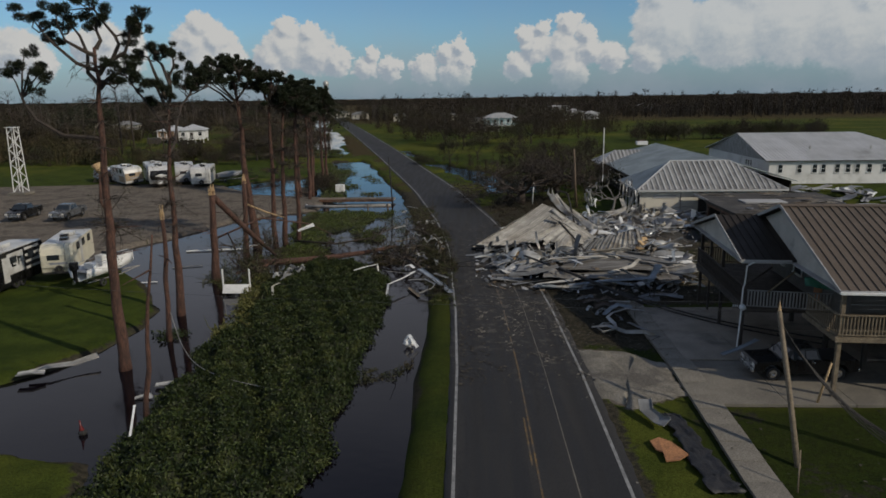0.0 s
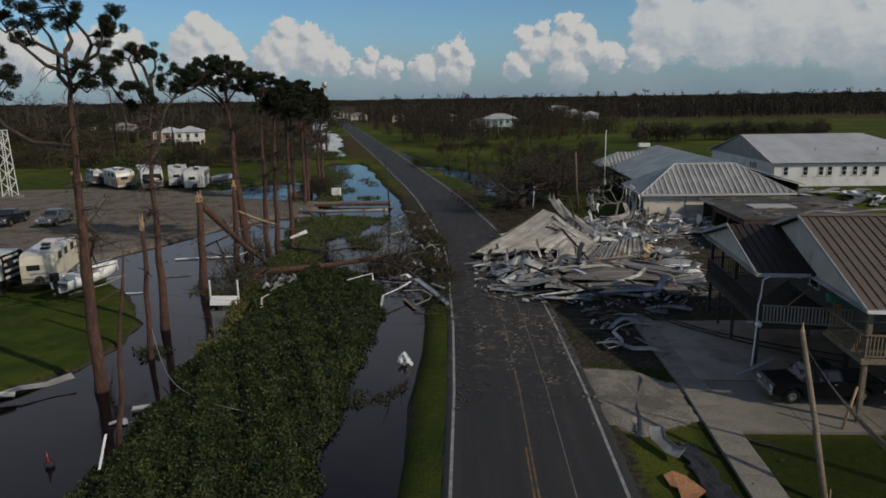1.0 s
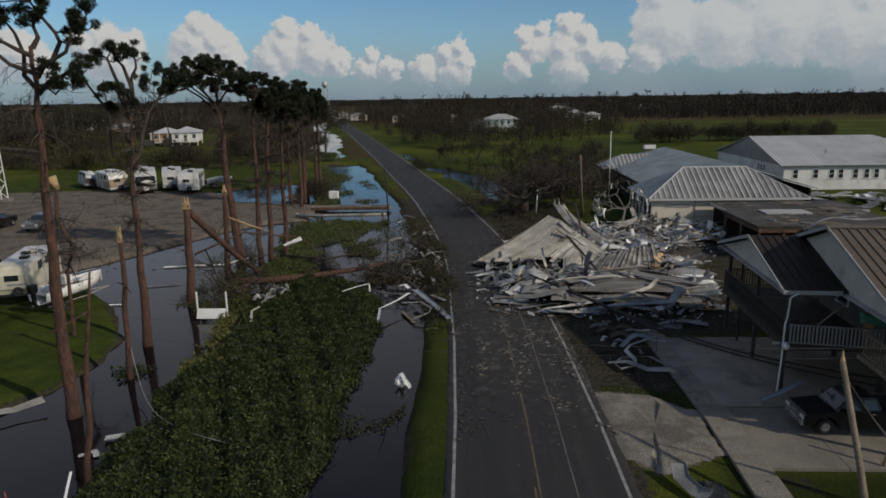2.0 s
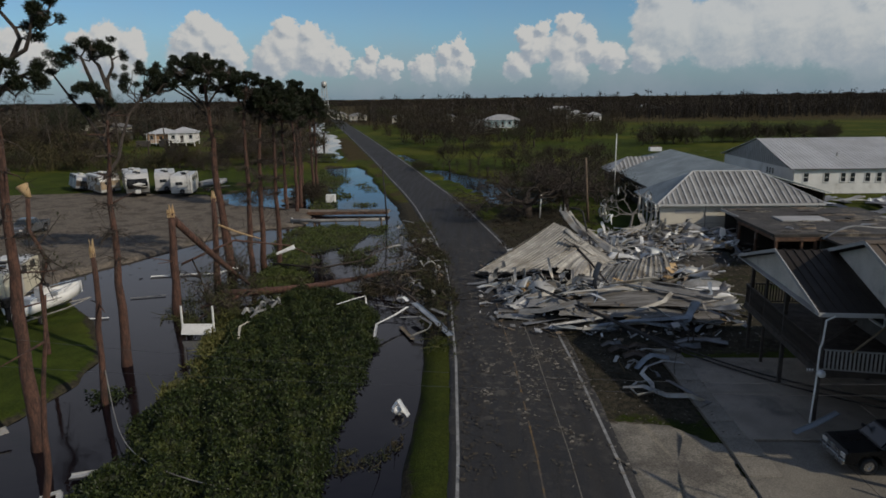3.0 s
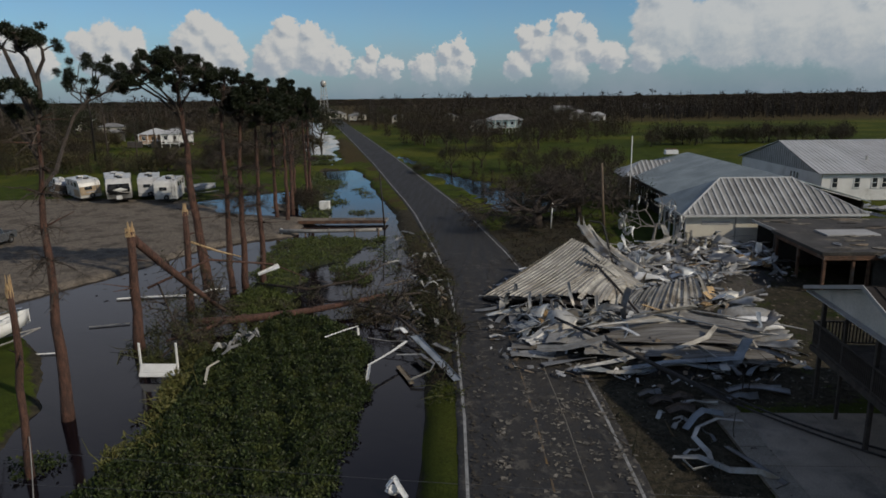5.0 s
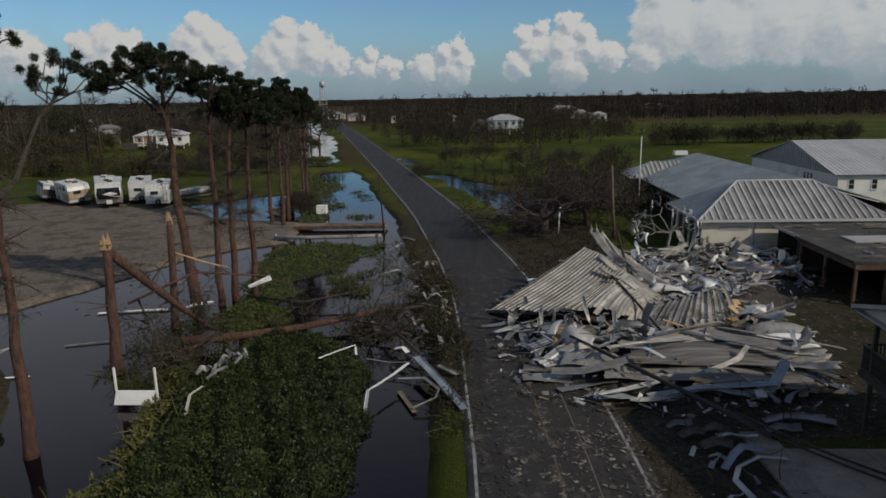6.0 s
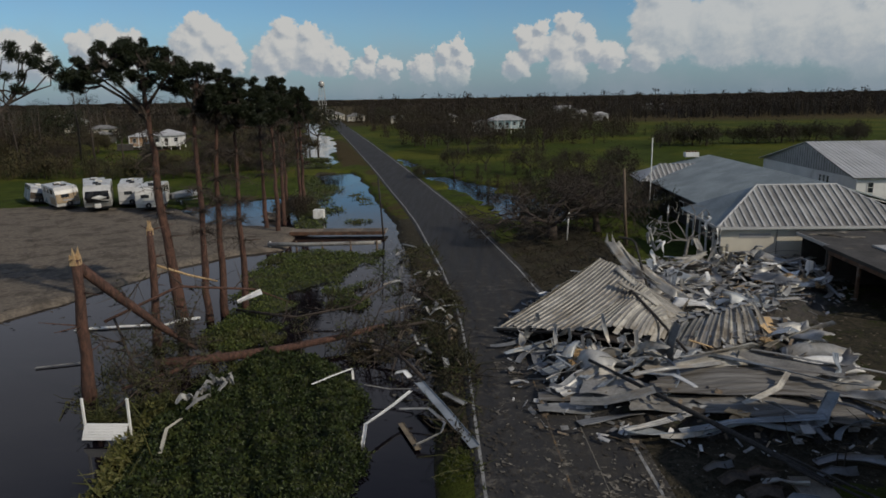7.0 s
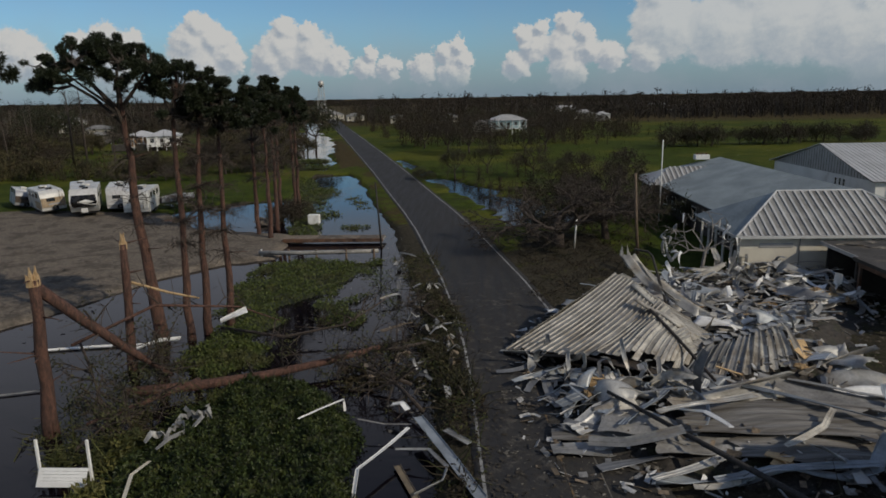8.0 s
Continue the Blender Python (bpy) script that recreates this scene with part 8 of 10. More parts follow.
    # long straight strips thrown across the sheets
    for x, y, yaw, L, w, z, m in ((9.4, 55.2, 0.42, 6.4, 0.35, 1.25, M_sheet), (13.8, 55.0, -0.62, 6.8, 0.38, 1.3, M_sheetblue), (6.6, 55.8, 0.95, 4.6, 0.42, 0.95, M_sheetblue), (10.8, 51.4, 0.16, 6.2, 0.42, 0.45, M_sheetblue), (7.4, 51.6, 0.34, 4.4, 0.36, 0.4, M_sheet),
                                  (14.6, 52.6, -0.95, 4.6, 0.3, 0.8, M_sheetgrey), (5.4, 53.0, -0.2, 3.8, 0.5, 0.6, M_sheet), (8.2, 54.2, 1.9, 3.4, 0.28, 1.2, M_white), (11.8, 57.2, 0.3, 5.2, 0.5, 1.45, M_sheet), (16.2, 56.4, -0.5, 6.4, 0.4, 1.0, M_sheet), (12.4, 53.2, 0.5, 3.6, 0.24, 1.0, M_palepan)):
        strip(x, y, yaw, L, w, m, 0.2, 1, 0.02, "metal_strip", 1, z=z, curl=0.4)
    # a rolled ridge of sheet behind it
    for x0, y0, x1, y1, z0, w, m in ((8.6, 56.2, 14.2, 57.6, 0.9, 0.6, M_palepan), (9.5, 57.1, 14.0, 58.4, 0.8, 0.5, M_longpanel), (8.6, 51.0, 13.4, 51.6, 0.25, 0.4, M_sheetblue)):
        rows = []
        for k in range(14):
            u = k / 13
            c = Vector((x0 + (x1 - x0) * u, y0 + (y1 - y0) * u + 0.25 * math.sin(u * 5), z0 + 0.35 * math.sin(u * 3.6) + 0.05 * math.sin(u * 17)))
            rows.append([c + Vector((0, q * w, e * w)) - o for q, e in ((-0.6, -0.22), (-0.4, -0.02), (-0.15, 0.10), (0.1, 0.12), (0.35, 0.0), (0.5, -0.2))])
        part("rolled_sheet", Geo().sheet(rows, 0.02), m, t, smooth=True)
    for x, y, yaw, L, w, m in ((4.2, 54.6, -0.12, 4.0, 1.1, M_longpanel), (3.4, 53.4, 0.05, 2.6, 0.9, M_sheet), (5.2, 52.4, 0.30, 3.0, 0.7, M_sheetgrey), (2.9, 60.4, 0.4, 1.0, 0.9, M_sheetblue), (3.9, 59.9, 0.2, 2.6, 0.35, M_sheet),
                                   (7.0, 58.2, 0.1, 4.0, 0.6, M_sheet), (5.6, 57.0, 0.9, 4.2, 0.6, M_sheetblue), (4.6, 57.6, 0.75, 4.4, 0.55, M_sheetblue), (6.4, 56.6, 1.0, 4.0, 0.5, M_sheet), (2.6, 59.0, 1.9, 3.4, 0.5, M_sheetgrey),
                                   (8.4, 58.6, -0.5, 4.2, 0.5, M_sheet), (15.6, 55.2, -0.72, 6.0, 0.5, M_sheetgrey), (16.6, 54.0, -0.8, 5.0, 0.35, M_sheetblue),
                                   (17.2, 55.2, -0.75, 4.2, 0.4, M_sheetgrey), (17.8, 57.0, 0.95, 3.0, 0.5, M_sheetgrey), (18.0, 61.8, -0.6, 3.2, 0.6, M_sheet),
                                   (16.8, 57.2, 0.7, 2.0, 0.7, M_sheetblue), (14.0, 68.5, 0.1, 5.5, 0.9, M_sheetgrey), (17.5, 69.5, -0.15, 5.0, 0.7, M_sheet),
                                   (12.6, 73.5, 0.1, 4.5, 0.8, M_sheetgrey), (16.0, 74.5, -0.1, 4.5, 0.9, M_sheet), (19.5, 76.2, 0.1, 4.0, 0.7, M_sheet), (14.5, 79.0, 0.4, 3.4, 1.0, M_sheet)):
        strip(x, y, yaw, L, w, m, 0.35, 1, 0.05, "metal_sheet", 1, curl=0.45)
    # a sheet draped over the rubble, its pans splayed like a fan
    for i in range(15):
        u = i / 14
        top = Vector((10.9 + 4.5 * u, 61.6 + 1.2 * u, 1.35 + 0.75 * u + 0.08 * math.sin(i * 2.3)))
        d = Vector((-1.05 + 1.0 * u, -1.0, 0)).normalized()
        L, w = 2.2 + 0.7 * u + rng.uniform(-0.2, 0.3), 0.36
        rows = []
        for k in range(9):
            v = k / 8
            p = top + d * (L * (v - 0.15)) + Vector((0, 0, -0.10 * v - 1.25 * max(0.0, v - 0.12) ** 1.4))
            sd = Vector((-d.y, d.x, 0.12))
            rows.append([p + sd * q * w * (0.6 + 0.5 * v) + Vector((0, 0, e)) - o for q, e in ((-0.5, 0.10), (-0.34, 0.10), (-0.26, 0), (0.2, -0.03), (0.52, 0.02))])
        # the fan's right half is paler, its sunlight put into the colour
        part("fan_panel", Geo().sheet(rows, 0.02), M_palepan if i > 7 else M_sheet, t)
    for i in range(9):
        u = i / 8
        a = Vector((11.2 + 4.2 * u, 62.0 + 1.1 * u, 1.45 + 0.7 * u))
        rows = [[a + Vector((0.5 * v + 0.25 * q, 2.4 * v, -0.9 * v * v + 0.06 * math.sin(i + q))) - o for q in (-1, -0.3, 0.3, 1)] for v in np.linspace(0, 1, 6)]
        part("fan_panel", Geo().sheet(rows, 0.02), (M_palepan, M_sheet, M_sheetgrey)[i % 3], t)
    # torn uprights and twisted sheet on the crest
    for k, (ax, ay, az, bx, by, bz, w) in enumerate(((8.4, 69.6, 4.45, 10.3, 67.6, 2.6, 0.5), (8.9, 69.9, 4.3, 11.2, 67.6, 2.1, 0.45), (8.2, 69.9, 4.7, 8.9, 69.0, 3.7, 0.6), (8.7, 70.0, 4.75, 9.0, 69.2, 3.6, 0.5), (9.4, 69.6, 3.9, 12.2, 66.8, 1.5, 0.55), (10.3, 69.0, 3.0, 13.2, 66.2, 1.2, 0.6))):
        a, b = Vector((ax, ay, az)), Vector((bx, by, bz))
        rows = []
        for i in range(12):
            u = i / 11
            c = a.lerp(b, u) + Vector((0, 0, -0.35 * math.sin(math.pi * u)))
            tw = 0.6 * k + 2.2 * u
            s = Vector((math.cos(tw), math.sin(tw) * 0.5, math.sin(tw)))
            rows.append([c + s * q * w + Vector((0, 0, e)) - o for q, e in ((-0.5, 0.08), (-0.25, 0.0), (0.0, 0.05), (0.25, 0.0), (0.5, 0.08))])
        part("twisted_sheet", Geo().sheet(rows, 0.02), (M_sheet, M_palepan)[k % 2], t, "white twisted torn sheet", smooth=True)
    part("bent_bar", Geo().tube([Vector(p) - o for p in ((9.2, 70.6, 4.6), (10.0, 70.3, 4.5), (10.2, 70.0, 4.3), (10.6, 67.6, 1.7))], 0.08, 6), M_tarpole, t, "bent dark steel bar")
    part("bent_bar", Geo().tube([Vector(p) - o for p in ((8.6, 63.9, 2.75), (9.4, 61.4, 2.0), (10.4, 58.6, 0.9))], 0.08, 6), M_darkwood, t)
    part("bent_tube", Geo().tube([Vector(p) - o for p in ((23.0, 76.6, 1.1), (24.2, 76.0, 1.7), (24.9, 75.4, 1.4), (25.6, 74.3, 0.4), (27.2, 74.8, 0.35))], 0.13, 6), M_sheetgrey, t)
    # boards
    for i in range(22):
        x, y = rng.choice([q for q in spots if q[1] > 58])
        L, w = rng.uniform(0.8, 3.2), rng.choice((0.1, 0.14, 0.2))
        m = Matrix.Rotation(rng.uniform(0, 6.28), 3, "Z") @ Matrix.Rotation(rng.uniform(-0.35, 0.35), 3, "Y") @ Matrix.Rotation(rng.uniform(-0.4, 0.4), 3, "X")
        part("board", Geo().box((x - 14, y - 64, float(heap_z(x, y)[0]) + rng.uniform(0.05, 0.5)), (L, w, 0.045), m), rng.choice((M_plank, M_plank, M_ply, M_palewood)), t)
    # insulation and plywood
    for x, y, k in ((23.2, 72.6, 6), (22.2, 73.4, 5), (18.2, 70.8, 4), (24.6, 73.8, 4), (14.8, 60.4, 3), (15.6, 61.2, 3), (4.4, 57.8, 3), (4.9, 58.6, 3), (9.6, 56.4, 1), (12.0, 56.8, 1), (20.2, 73.5, 4), (14.2, 57.8, 2), (17.2, 56.0, 3), (12.4, 70.0, 3), (10.8, 51.6, 3), (16.4, 52.2, 3)):
        for i in range(k):
            c = (x + rng.uniform(-0.8, 0.8), y + rng.uniform(-0.7, 0.7))
            z = float(heap_z(*c)[0])
            if rng.random() < 0.45:
                m = Matrix.Rotation(rng.uniform(0, 6.28), 3, "Z") @ Matrix.Rotation(rng.uniform(-0.6, 0.6), 3, "X")
                part("plywood_scrap", Geo().box((c[0] - 14, c[1] - 64, z + 0.3), (rng.uniform(0.5, 1.4), rng.uniform(0.4, 0.8), 0.03), m), M_ply, t)
            else:
                part("insulation_lump", Geo().lump((c[0] - 14, c[1] - 64, z + 0.25), (rng.uniform(0.15, 0.4), rng.uniform(0.12, 0.3), rng.uniform(0.1, 0.22)), rng, 0.35), M_foam, t)
    # crumbs of metal and board, too small and many to part
    g, g2 = Geo(), Geo()
    for i in range(2600):
        x, y = rng.uniform(1, 28), rng.uniform(48.5, 83)
        if inside(HEAP, np.array(x), np.array(y)) < -1.6 or (x > 18.5 and y < 69 and rng.random() < 0.93):
            continue
        m = Matrix.Rotation(rng.uniform(0, 6.28), 3, "Z") @ Matrix.Rotation(rng.uniform(-0.8, 0.8), 3, "X") @ Matrix.Rotation(rng.uniform(-0.6, 0.6), 3, "Y")
        (g if rng.random() < 0.55 else g2).box((x - 14, y - 64, float(heap_z(x, y)[0]) + rng.uniform(0.0, 0.35)), (rng.uniform(0.12, 0.6), rng.uniform(0.06, 0.25), 0.02), m)
    tagged(part("scrap", g, M_scrap, t, "small bright metal scrap"), kind="stuff")
    tagged(part("scrap", g2, M_plankscrap, t, "small broken board scrap"), kind="stuff")


# rubble darkened so the heap's gaps look shaded; that shade is in its colour
M_voidrubble = mat("rubble", (0.020, 0.017, 0.014), (0.042, 0.037, 0.031), 1.6, 7, 0.95, bump=0.9, grain=0.5, dirt=(0.030, 0.036, 0.014), dirt_at=0.60)
M_longpanel = mat("muddy_grey_panel", (0.205, 0.195, 0.176), (0.105, 0.098, 0.087), 0.9, 9, 0.55, metal=0.05, bump=0.12, grain=0.2, dirt=(0.060, 0.050, 0.038), dirt_at=0.53, stretch=(0.22, 5.0, 1))
M_scrap = mat("metal_scrap", (0.38, 0.38, 0.37), (0.24, 0.24, 0.24), 2, 12, 0.5, metal=0.15, bump=0.1, vary=0.5, island=True)
M_plankscrap = mat("board_scrap", (0.16, 0.12, 0.08), (0.08, 0.065, 0.05), 2, 12, 0.9, bump=0.2, vary=0.5, island=True)
build_heap()


def build_wrapped_branch():
    """A stripped tree behind the heap with torn sheet and cloth wound into it."""
    rng = np.random.default_rng(9)
    t = thing("stripped_tree", "stripped grey tree wound with torn white sheet", "tree", pose(16.6, 79.6, 0))
    pale = mat("bleached_branch", (0.20, 0.186, 0.165), (0.11, 0.10, 0.09), 3, 14, 0.8, bump=0.3)
    part("trunk", Geo().tube([(0.3, 0, -0.2), (0.1, 0.2, 1.2), (0.4, 0.5, 2.6)], [0.17, 0.14, 0.12], 7), pale, t)
    tips = []
    for d, L in (((-0.9, 0.1, 0.5), 1.7), ((-0.5, 0.5, 0.9), 1.9), ((0.5, 0.6, 1.0), 2.0), ((0.9, 0.0, 0.5), 1.3), ((-1.0, -0.3, 0.1), 1.5)):
        g = Geo()
        branching(g, tips, Vector((0.3, 0.4, 2.3)), unit(d), L, 0.075, 2, rng, 0.3)
        part("branch", g, pale, t)
    for k in range(18):
        c = Vector(tips[int(rng.integers(len(tips)))])
        a, L, w = rng.uniform(0, 6.28), rng.uniform(0.5, 1.5), rng.uniform(0.1, 0.26)
        bend = Vector(rng.normal(size=3)) * 0.25
        rows = [[c + bend * math.sin(3 * u) + Vector((w * v * math.cos(a + 2.5 * u), w * v * math.sin(a + 2.5 * u), -L * u + 0.1 * v)) for v in (-0.5, 0.0, 0.5)] for u in np.linspace(0, 1, 7)]
        part("torn_sheet", Geo().sheet(rows, 0.015), (M_sheet, M_white)[k % 2], t, smooth=True)


build_wrapped_branch()


def build_sheet_pile():
    """Roof sheets blown against the long hall."""
    rng = random.Random(15)
    t = thing("sheet_pile", "low pile of torn white roof sheets beside the hall", "debris pile", pose(49, 97, 0))
    for i in range(34):
        x, y, a = rng.uniform(-9, 7), rng.uniform(-6, 6), rng.uniform(-0.5, 0.5) + rng.choice((0, 1.3))
        L, w, h = rng.uniform(2.5, 6.0), rng.uniform(0.5, 1.3), 0.2 + 1.1 * max(0, 1 - math.hypot(x / 9, y / 6)) * rng.random()
        R = Matrix.Rotation(a, 3, "Z")
        rows = [[R @ Vector(((u - 0.5) * L, (v - 0.5) * w, 0)) + Vector((x, y, h + 0.35 * math.sin(3.1 * u + i) * u + 0.08 * math.sin(9 * v + i))) for v in (0, 0.3, 0.5, 0.7, 1)] for u in np.linspace(0, 1, 7)]
        part("roof_sheet", Geo().sheet(rows, 0.02), rng.choice((M_sheet, M_sheet, M_white, M_sheetgrey)), t)


build_sheet_pile()


# ---- vehicles ----
def wheel(parent, x, y, r, w, axis=(0, 1, 0)):
    k = part("wheel", Geo().ring((x, y, r), axis, r, r * 0.62, w, 20), M_rubber, parent, smooth=True)
    rim = Geo().ring((x, y, r), axis, r * 0.62, r * 0.30, w * 0.7, 14)
    a = Vector(axis)
    rim.tube([Vector((x, y, r)) - a * w * 0.2, Vector((x, y, r)) + a * w * 0.38], r * 0.30, 10)
    for i in range(5):
        t = i * 1.2566
        q = Vector((math.cos(t), 0, math.sin(t))) * r * 0.45 if a.y else Vector((0, math.cos(t), math.sin(t))) * r * 0.45
        rim.box(Vector((x, y, r)) + q + a * w * 0.3, (0.06, 0.03, 0.06))
    part("rim", rim, M_chrome, k)
    return k


def pickup(m, paint, label, category="pickup truck"):
    """A pickup, nose towards -x, 5.6 m long, in its own frame."""
    t = thing("pickup_truck", label, category, m)
    L, wd = 5.6, 1.9
    low = [(-2.8, 0.55), (-2.8, 0.95), (-2.68, 1.05), (-1.35, 1.14), (-1.2, 1.18), (0.75, 1.18), (0.80, 1.16), (2.75, 1.16), (2.8, 1.1), (2.8, 0.55), (2.3, 0.45), (2.2, 0.75), (1.95, 0.92), (1.6, 0.92), (1.3, 0.75), (1.22, 0.42),
           (-1.22, 0.42), (-1.3, 0.75), (-1.6, 0.92), (-1.95, 0.92), (-2.2, 0.75), (-2.3, 0.45)]
    body = part("body", Geo().extrude([(x, -wd / 2, z) for x, z in low], (0, wd, 0)), paint, t)
    cab = [(-1.3, 1.16), (-0.72, 1.72), (-0.55, 1.78), (0.45, 1.78), (0.60, 1.72), (0.76, 1.16)]
    g = Geo()
    n = len(cab)
    g.add([(x, -(wd / 2 - 0.04 - 0.2 * max(0, z - 1.16) / 0.62), z) for x, z in cab] + [(x, wd / 2 - 0.04 - 0.2 * max(0, z - 1.16) / 0.62, z) for x, z in cab], [tuple(range(n)), tuple(reversed(range(n, 2 * n)))] + [((i + 1) % n, i, n + i, n + (i + 1) % n) for i in range(n)])
    top = part("cab", g, paint, t)
    for s in (-1, 1):
        ys = [s * (wd / 2 - 0.03 - 0.2 * k) for k in (0.12, 0.85)]
        part("side_window", Geo().extrude([(-0.98, ys[0], 1.24), (-0.12, ys[0], 1.24), (-0.12, ys[1], 1.68), (-0.62, ys[1], 1.68)], (0, 0.012 * s, 0)), M_glass, top)
        part("side_window", Geo().extrude([(-0.05, ys[0], 1.24), (0.62, ys[0], 1.24), (0.50, ys[1], 1.68), (-0.05, ys[1], 1.68)], (0, 0.012 * s, 0)), M_glass, top)
        part("mirror", Geo().bbox((-0.98, s * (wd / 2 + 0.12), 1.28), (0.1, 0.22, 0.18), 0.03), M_black, top)
        part("headlight", Geo().bbox((-2.79, s * 0.72, 0.86), (0.08, 0.34, 0.2), 0.02), M_lamp, body)
        part("tail_light", Geo().bbox((2.79, s * 0.86, 0.9), (0.06, 0.14, 0.36), 0.02), M_tail, body)
        part("door_handle", Geo().bbox((0.35, s * (wd / 2 + 0.02), 1.05), (0.16, 0.04, 0.04), 0.01), M_chrome, body)
    part("windscreen", Geo().extrude([(-1.27, -0.76, 1.22), (-1.27, 0.76, 1.22), (-0.80, 0.68, 1.67), (-0.80, -0.68, 1.67)], (-0.012, 0, 0.012)), M_glass, top)
    part("rear_window", Geo().extrude([(0.75, 0.7, 1.24), (0.75, -0.7, 1.24), (0.63, -0.62, 1.68), (0.63, 0.62, 1.68)], (0.012, 0, 0.006)), M_glass, top)
    part("bed_liner", Geo().span((0.9, -0.8, 1.165), (2.68, 0.8, 1.19)), M_rubber, body)
    part("bumper", Geo().bbox((-2.86, 0, 0.6), (0.14, 1.86, 0.22), 0.04), M_chrome, body)
    part("bumper", Geo().bbox((2.86, 0, 0.58), (0.14, 1.8, 0.2), 0.04), M_chrome, body)
    part("grille", Geo().bbox((-2.81, 0, 0.86), (0.05, 0.98, 0.2), 0.02), M_chrome, body)
    for x in (-1.76, 1.76):
        for s in (-1, 1):
            wheel(t, x, s * 0.82, 0.38, 0.25, (0, 1, 0))
    return t


pickup(pose(17.1, 35.5, 0.06, 0, 0, 1) @ Matrix.Scale(0.9, 4), M_black, "black pickup truck parked under the raised house")
pickup(pose(-54.6, 83.6, 0, 0, 0, 98), M_black, "black pickup truck parked on the gravel lot")
pickup(pose(-48.9, 83.4, 0, 0, 0, 94), M_greypaint, "grey pickup truck parked on the gravel lot")


def caravan(m, L, label, skin, nose="flat", side=None, w=2.6, h=2.4, lift=0.6, end=None, hatches=2, marks=True):
    """A travel trailer along +y with its end at y = 0 facing -y, on wheels."""
    t = thing("travel_trailer", label, "travel trailer", m)
    if nose == "sloped":
        prof = [(0.9, lift - 0.1), (0.15, lift + 0.7), (0.0, lift + 1.1), (0.35, lift + 1.9), (1.3, lift + h), (L - 0.2, lift + h), (L, lift + h - 0.2), (L, lift - 0.1)]
    else:
        prof = [(0.12, lift - 0.1), (0.0, lift + 0.3), (0.0, lift + h - 0.75), (0.12, lift + h - 0.3), (0.34, lift + h - 0.08), (0.6, lift + h), (L - 0.2, lift + h), (L, lift + h - 0.2), (L, lift - 0.1)]
    body = part("body", Geo().extrude([(-w / 2, y, z) for y, z in prof], (w, 0, 0)), side or skin, t)
    part("roof", Geo().bbox((0, L / 2 + (0.65 if nose == "sloped" else 0.25), lift + h + 0.03), (w - 0.06, L - (1.5 if nose == "sloped" else 0.8), 0.07), 0.03), M_rvwhite, t, "white roof membrane")
    if nose == "flat":
        part("end_cap", Geo().bbox((0, -0.03, lift + h / 2 - 0.22), (w - 0.04, 0.10, h - 1.0), 0.05), end or skin, t)
        win = part("end_window", Geo().bbox((-0.25, -0.09, lift + h - 0.95), (0.9, 0.05, 0.42), 0.04), M_black, t)
        part("pane", Geo().bbox((-0.25, -0.12, lift + h - 0.95), (0.76, 0.02, 0.32), 0.02), M_glass, win)
        part("spare_wheel", Geo().ring((0.1, -0.2, lift + 0.15), (0, 1, 0), 0.33, 0.14, 0.2, 14), M_rubber, t)
        part("bumper", Geo().bbox((0, -0.14, lift - 0.12), (w - 0.2, 0.12, 0.14), 0.03), M_rubber, t)
        if marks:
            part("lettering_bar", Geo().box((0.1, -0.085, lift + 0.62), (1.3, 0.012, 0.16)), M_rvgrey, t)
    else:
        part("front_mask", Geo().extrude([(-w * 0.40, 0.26, lift + 0.5), (w * 0.40, 0.26, lift + 0.5), (w * 0.46, -0.03, lift + 1.1), (w * 0.42, 0.30, lift + 1.85), (-w * 0.42, 0.30, lift + 1.85), (-w * 0.46, -0.03, lift + 1.1)], (0, -0.05, 0)), M_black, t, "black front mask")
        part("hitch", Geo().tube([(-0.7, 0.9, lift - 0.1), (0, -0.6, lift - 0.1), (0.7, 0.9, lift - 0.1)], 0.06, 6), M_tarpole, t)
        part("gas_cover", Geo().bbox((0, -0.05, lift + 0.15), (0.7, 0.45, 0.5), 0.1), M_rvwhite, t)
    for i in range(hatches):
        part("roof_hatch", Geo().bbox((0.2 * (-1) ** i, 1.9 + i * 1.7, lift + h + 0.16), (0.62, 0.66, 0.2), 0.06), M_black if i < 2 else M_rvwhite, t)
    part("air_conditioner", Geo().bbox((0, L * 0.62, lift + h + 0.2), (0.75, 1.0, 0.28), 0.08), M_rvwhite, t)
    for s in (-1, 1):
        for i, y in enumerate((L * 0.25, L * 0.5, L * 0.78)):
            win = part("side_window", Geo().bbox((s * (w / 2 + 0.01), y, lift + 1.65), (0.05, 0.9, 0.6), 0.02), M_black, t)
            part("pane", Geo().bbox((s * (w / 2 + 0.035), y, lift + 1.65), (0.02, 0.76, 0.46), 0.02), M_glass, win)
        part("side_door", Geo().bbox((s * (w / 2 + 0.01), L * 0.38, lift + 1.05), (0.04, 0.7, 1.9), 0.02), M_rvwhite, t)
        for y in (L * 0.52, L * 0.52 + 0.85):
            wheel(t, s * (w / 2 - 0.15), y, 0.36, 0.22, (1, 0, 0))
    part("skirt", Geo().box((0, L / 2 + 0.2, lift - 0.2), (w - 0.3, L - 1.2, 0.22)), M_black, t)
    if nose == "flat":
        part("ladder", Geo().tube([(w / 2 - 0.55, -0.14, lift + 0.2), (w / 2 - 0.55, -0.14, lift + h), (w / 2 - 0.55, 0.4, lift + h + 0.1)], 0.025, 5).tube([(w / 2 - 0.2, -0.14, lift + 0.2), (w / 2 - 0.2, -0.14, lift + h), (w / 2 - 0.2, 0.4, lift + h + 0.1)], 0.025, 5), M_chrome, t)
    return t


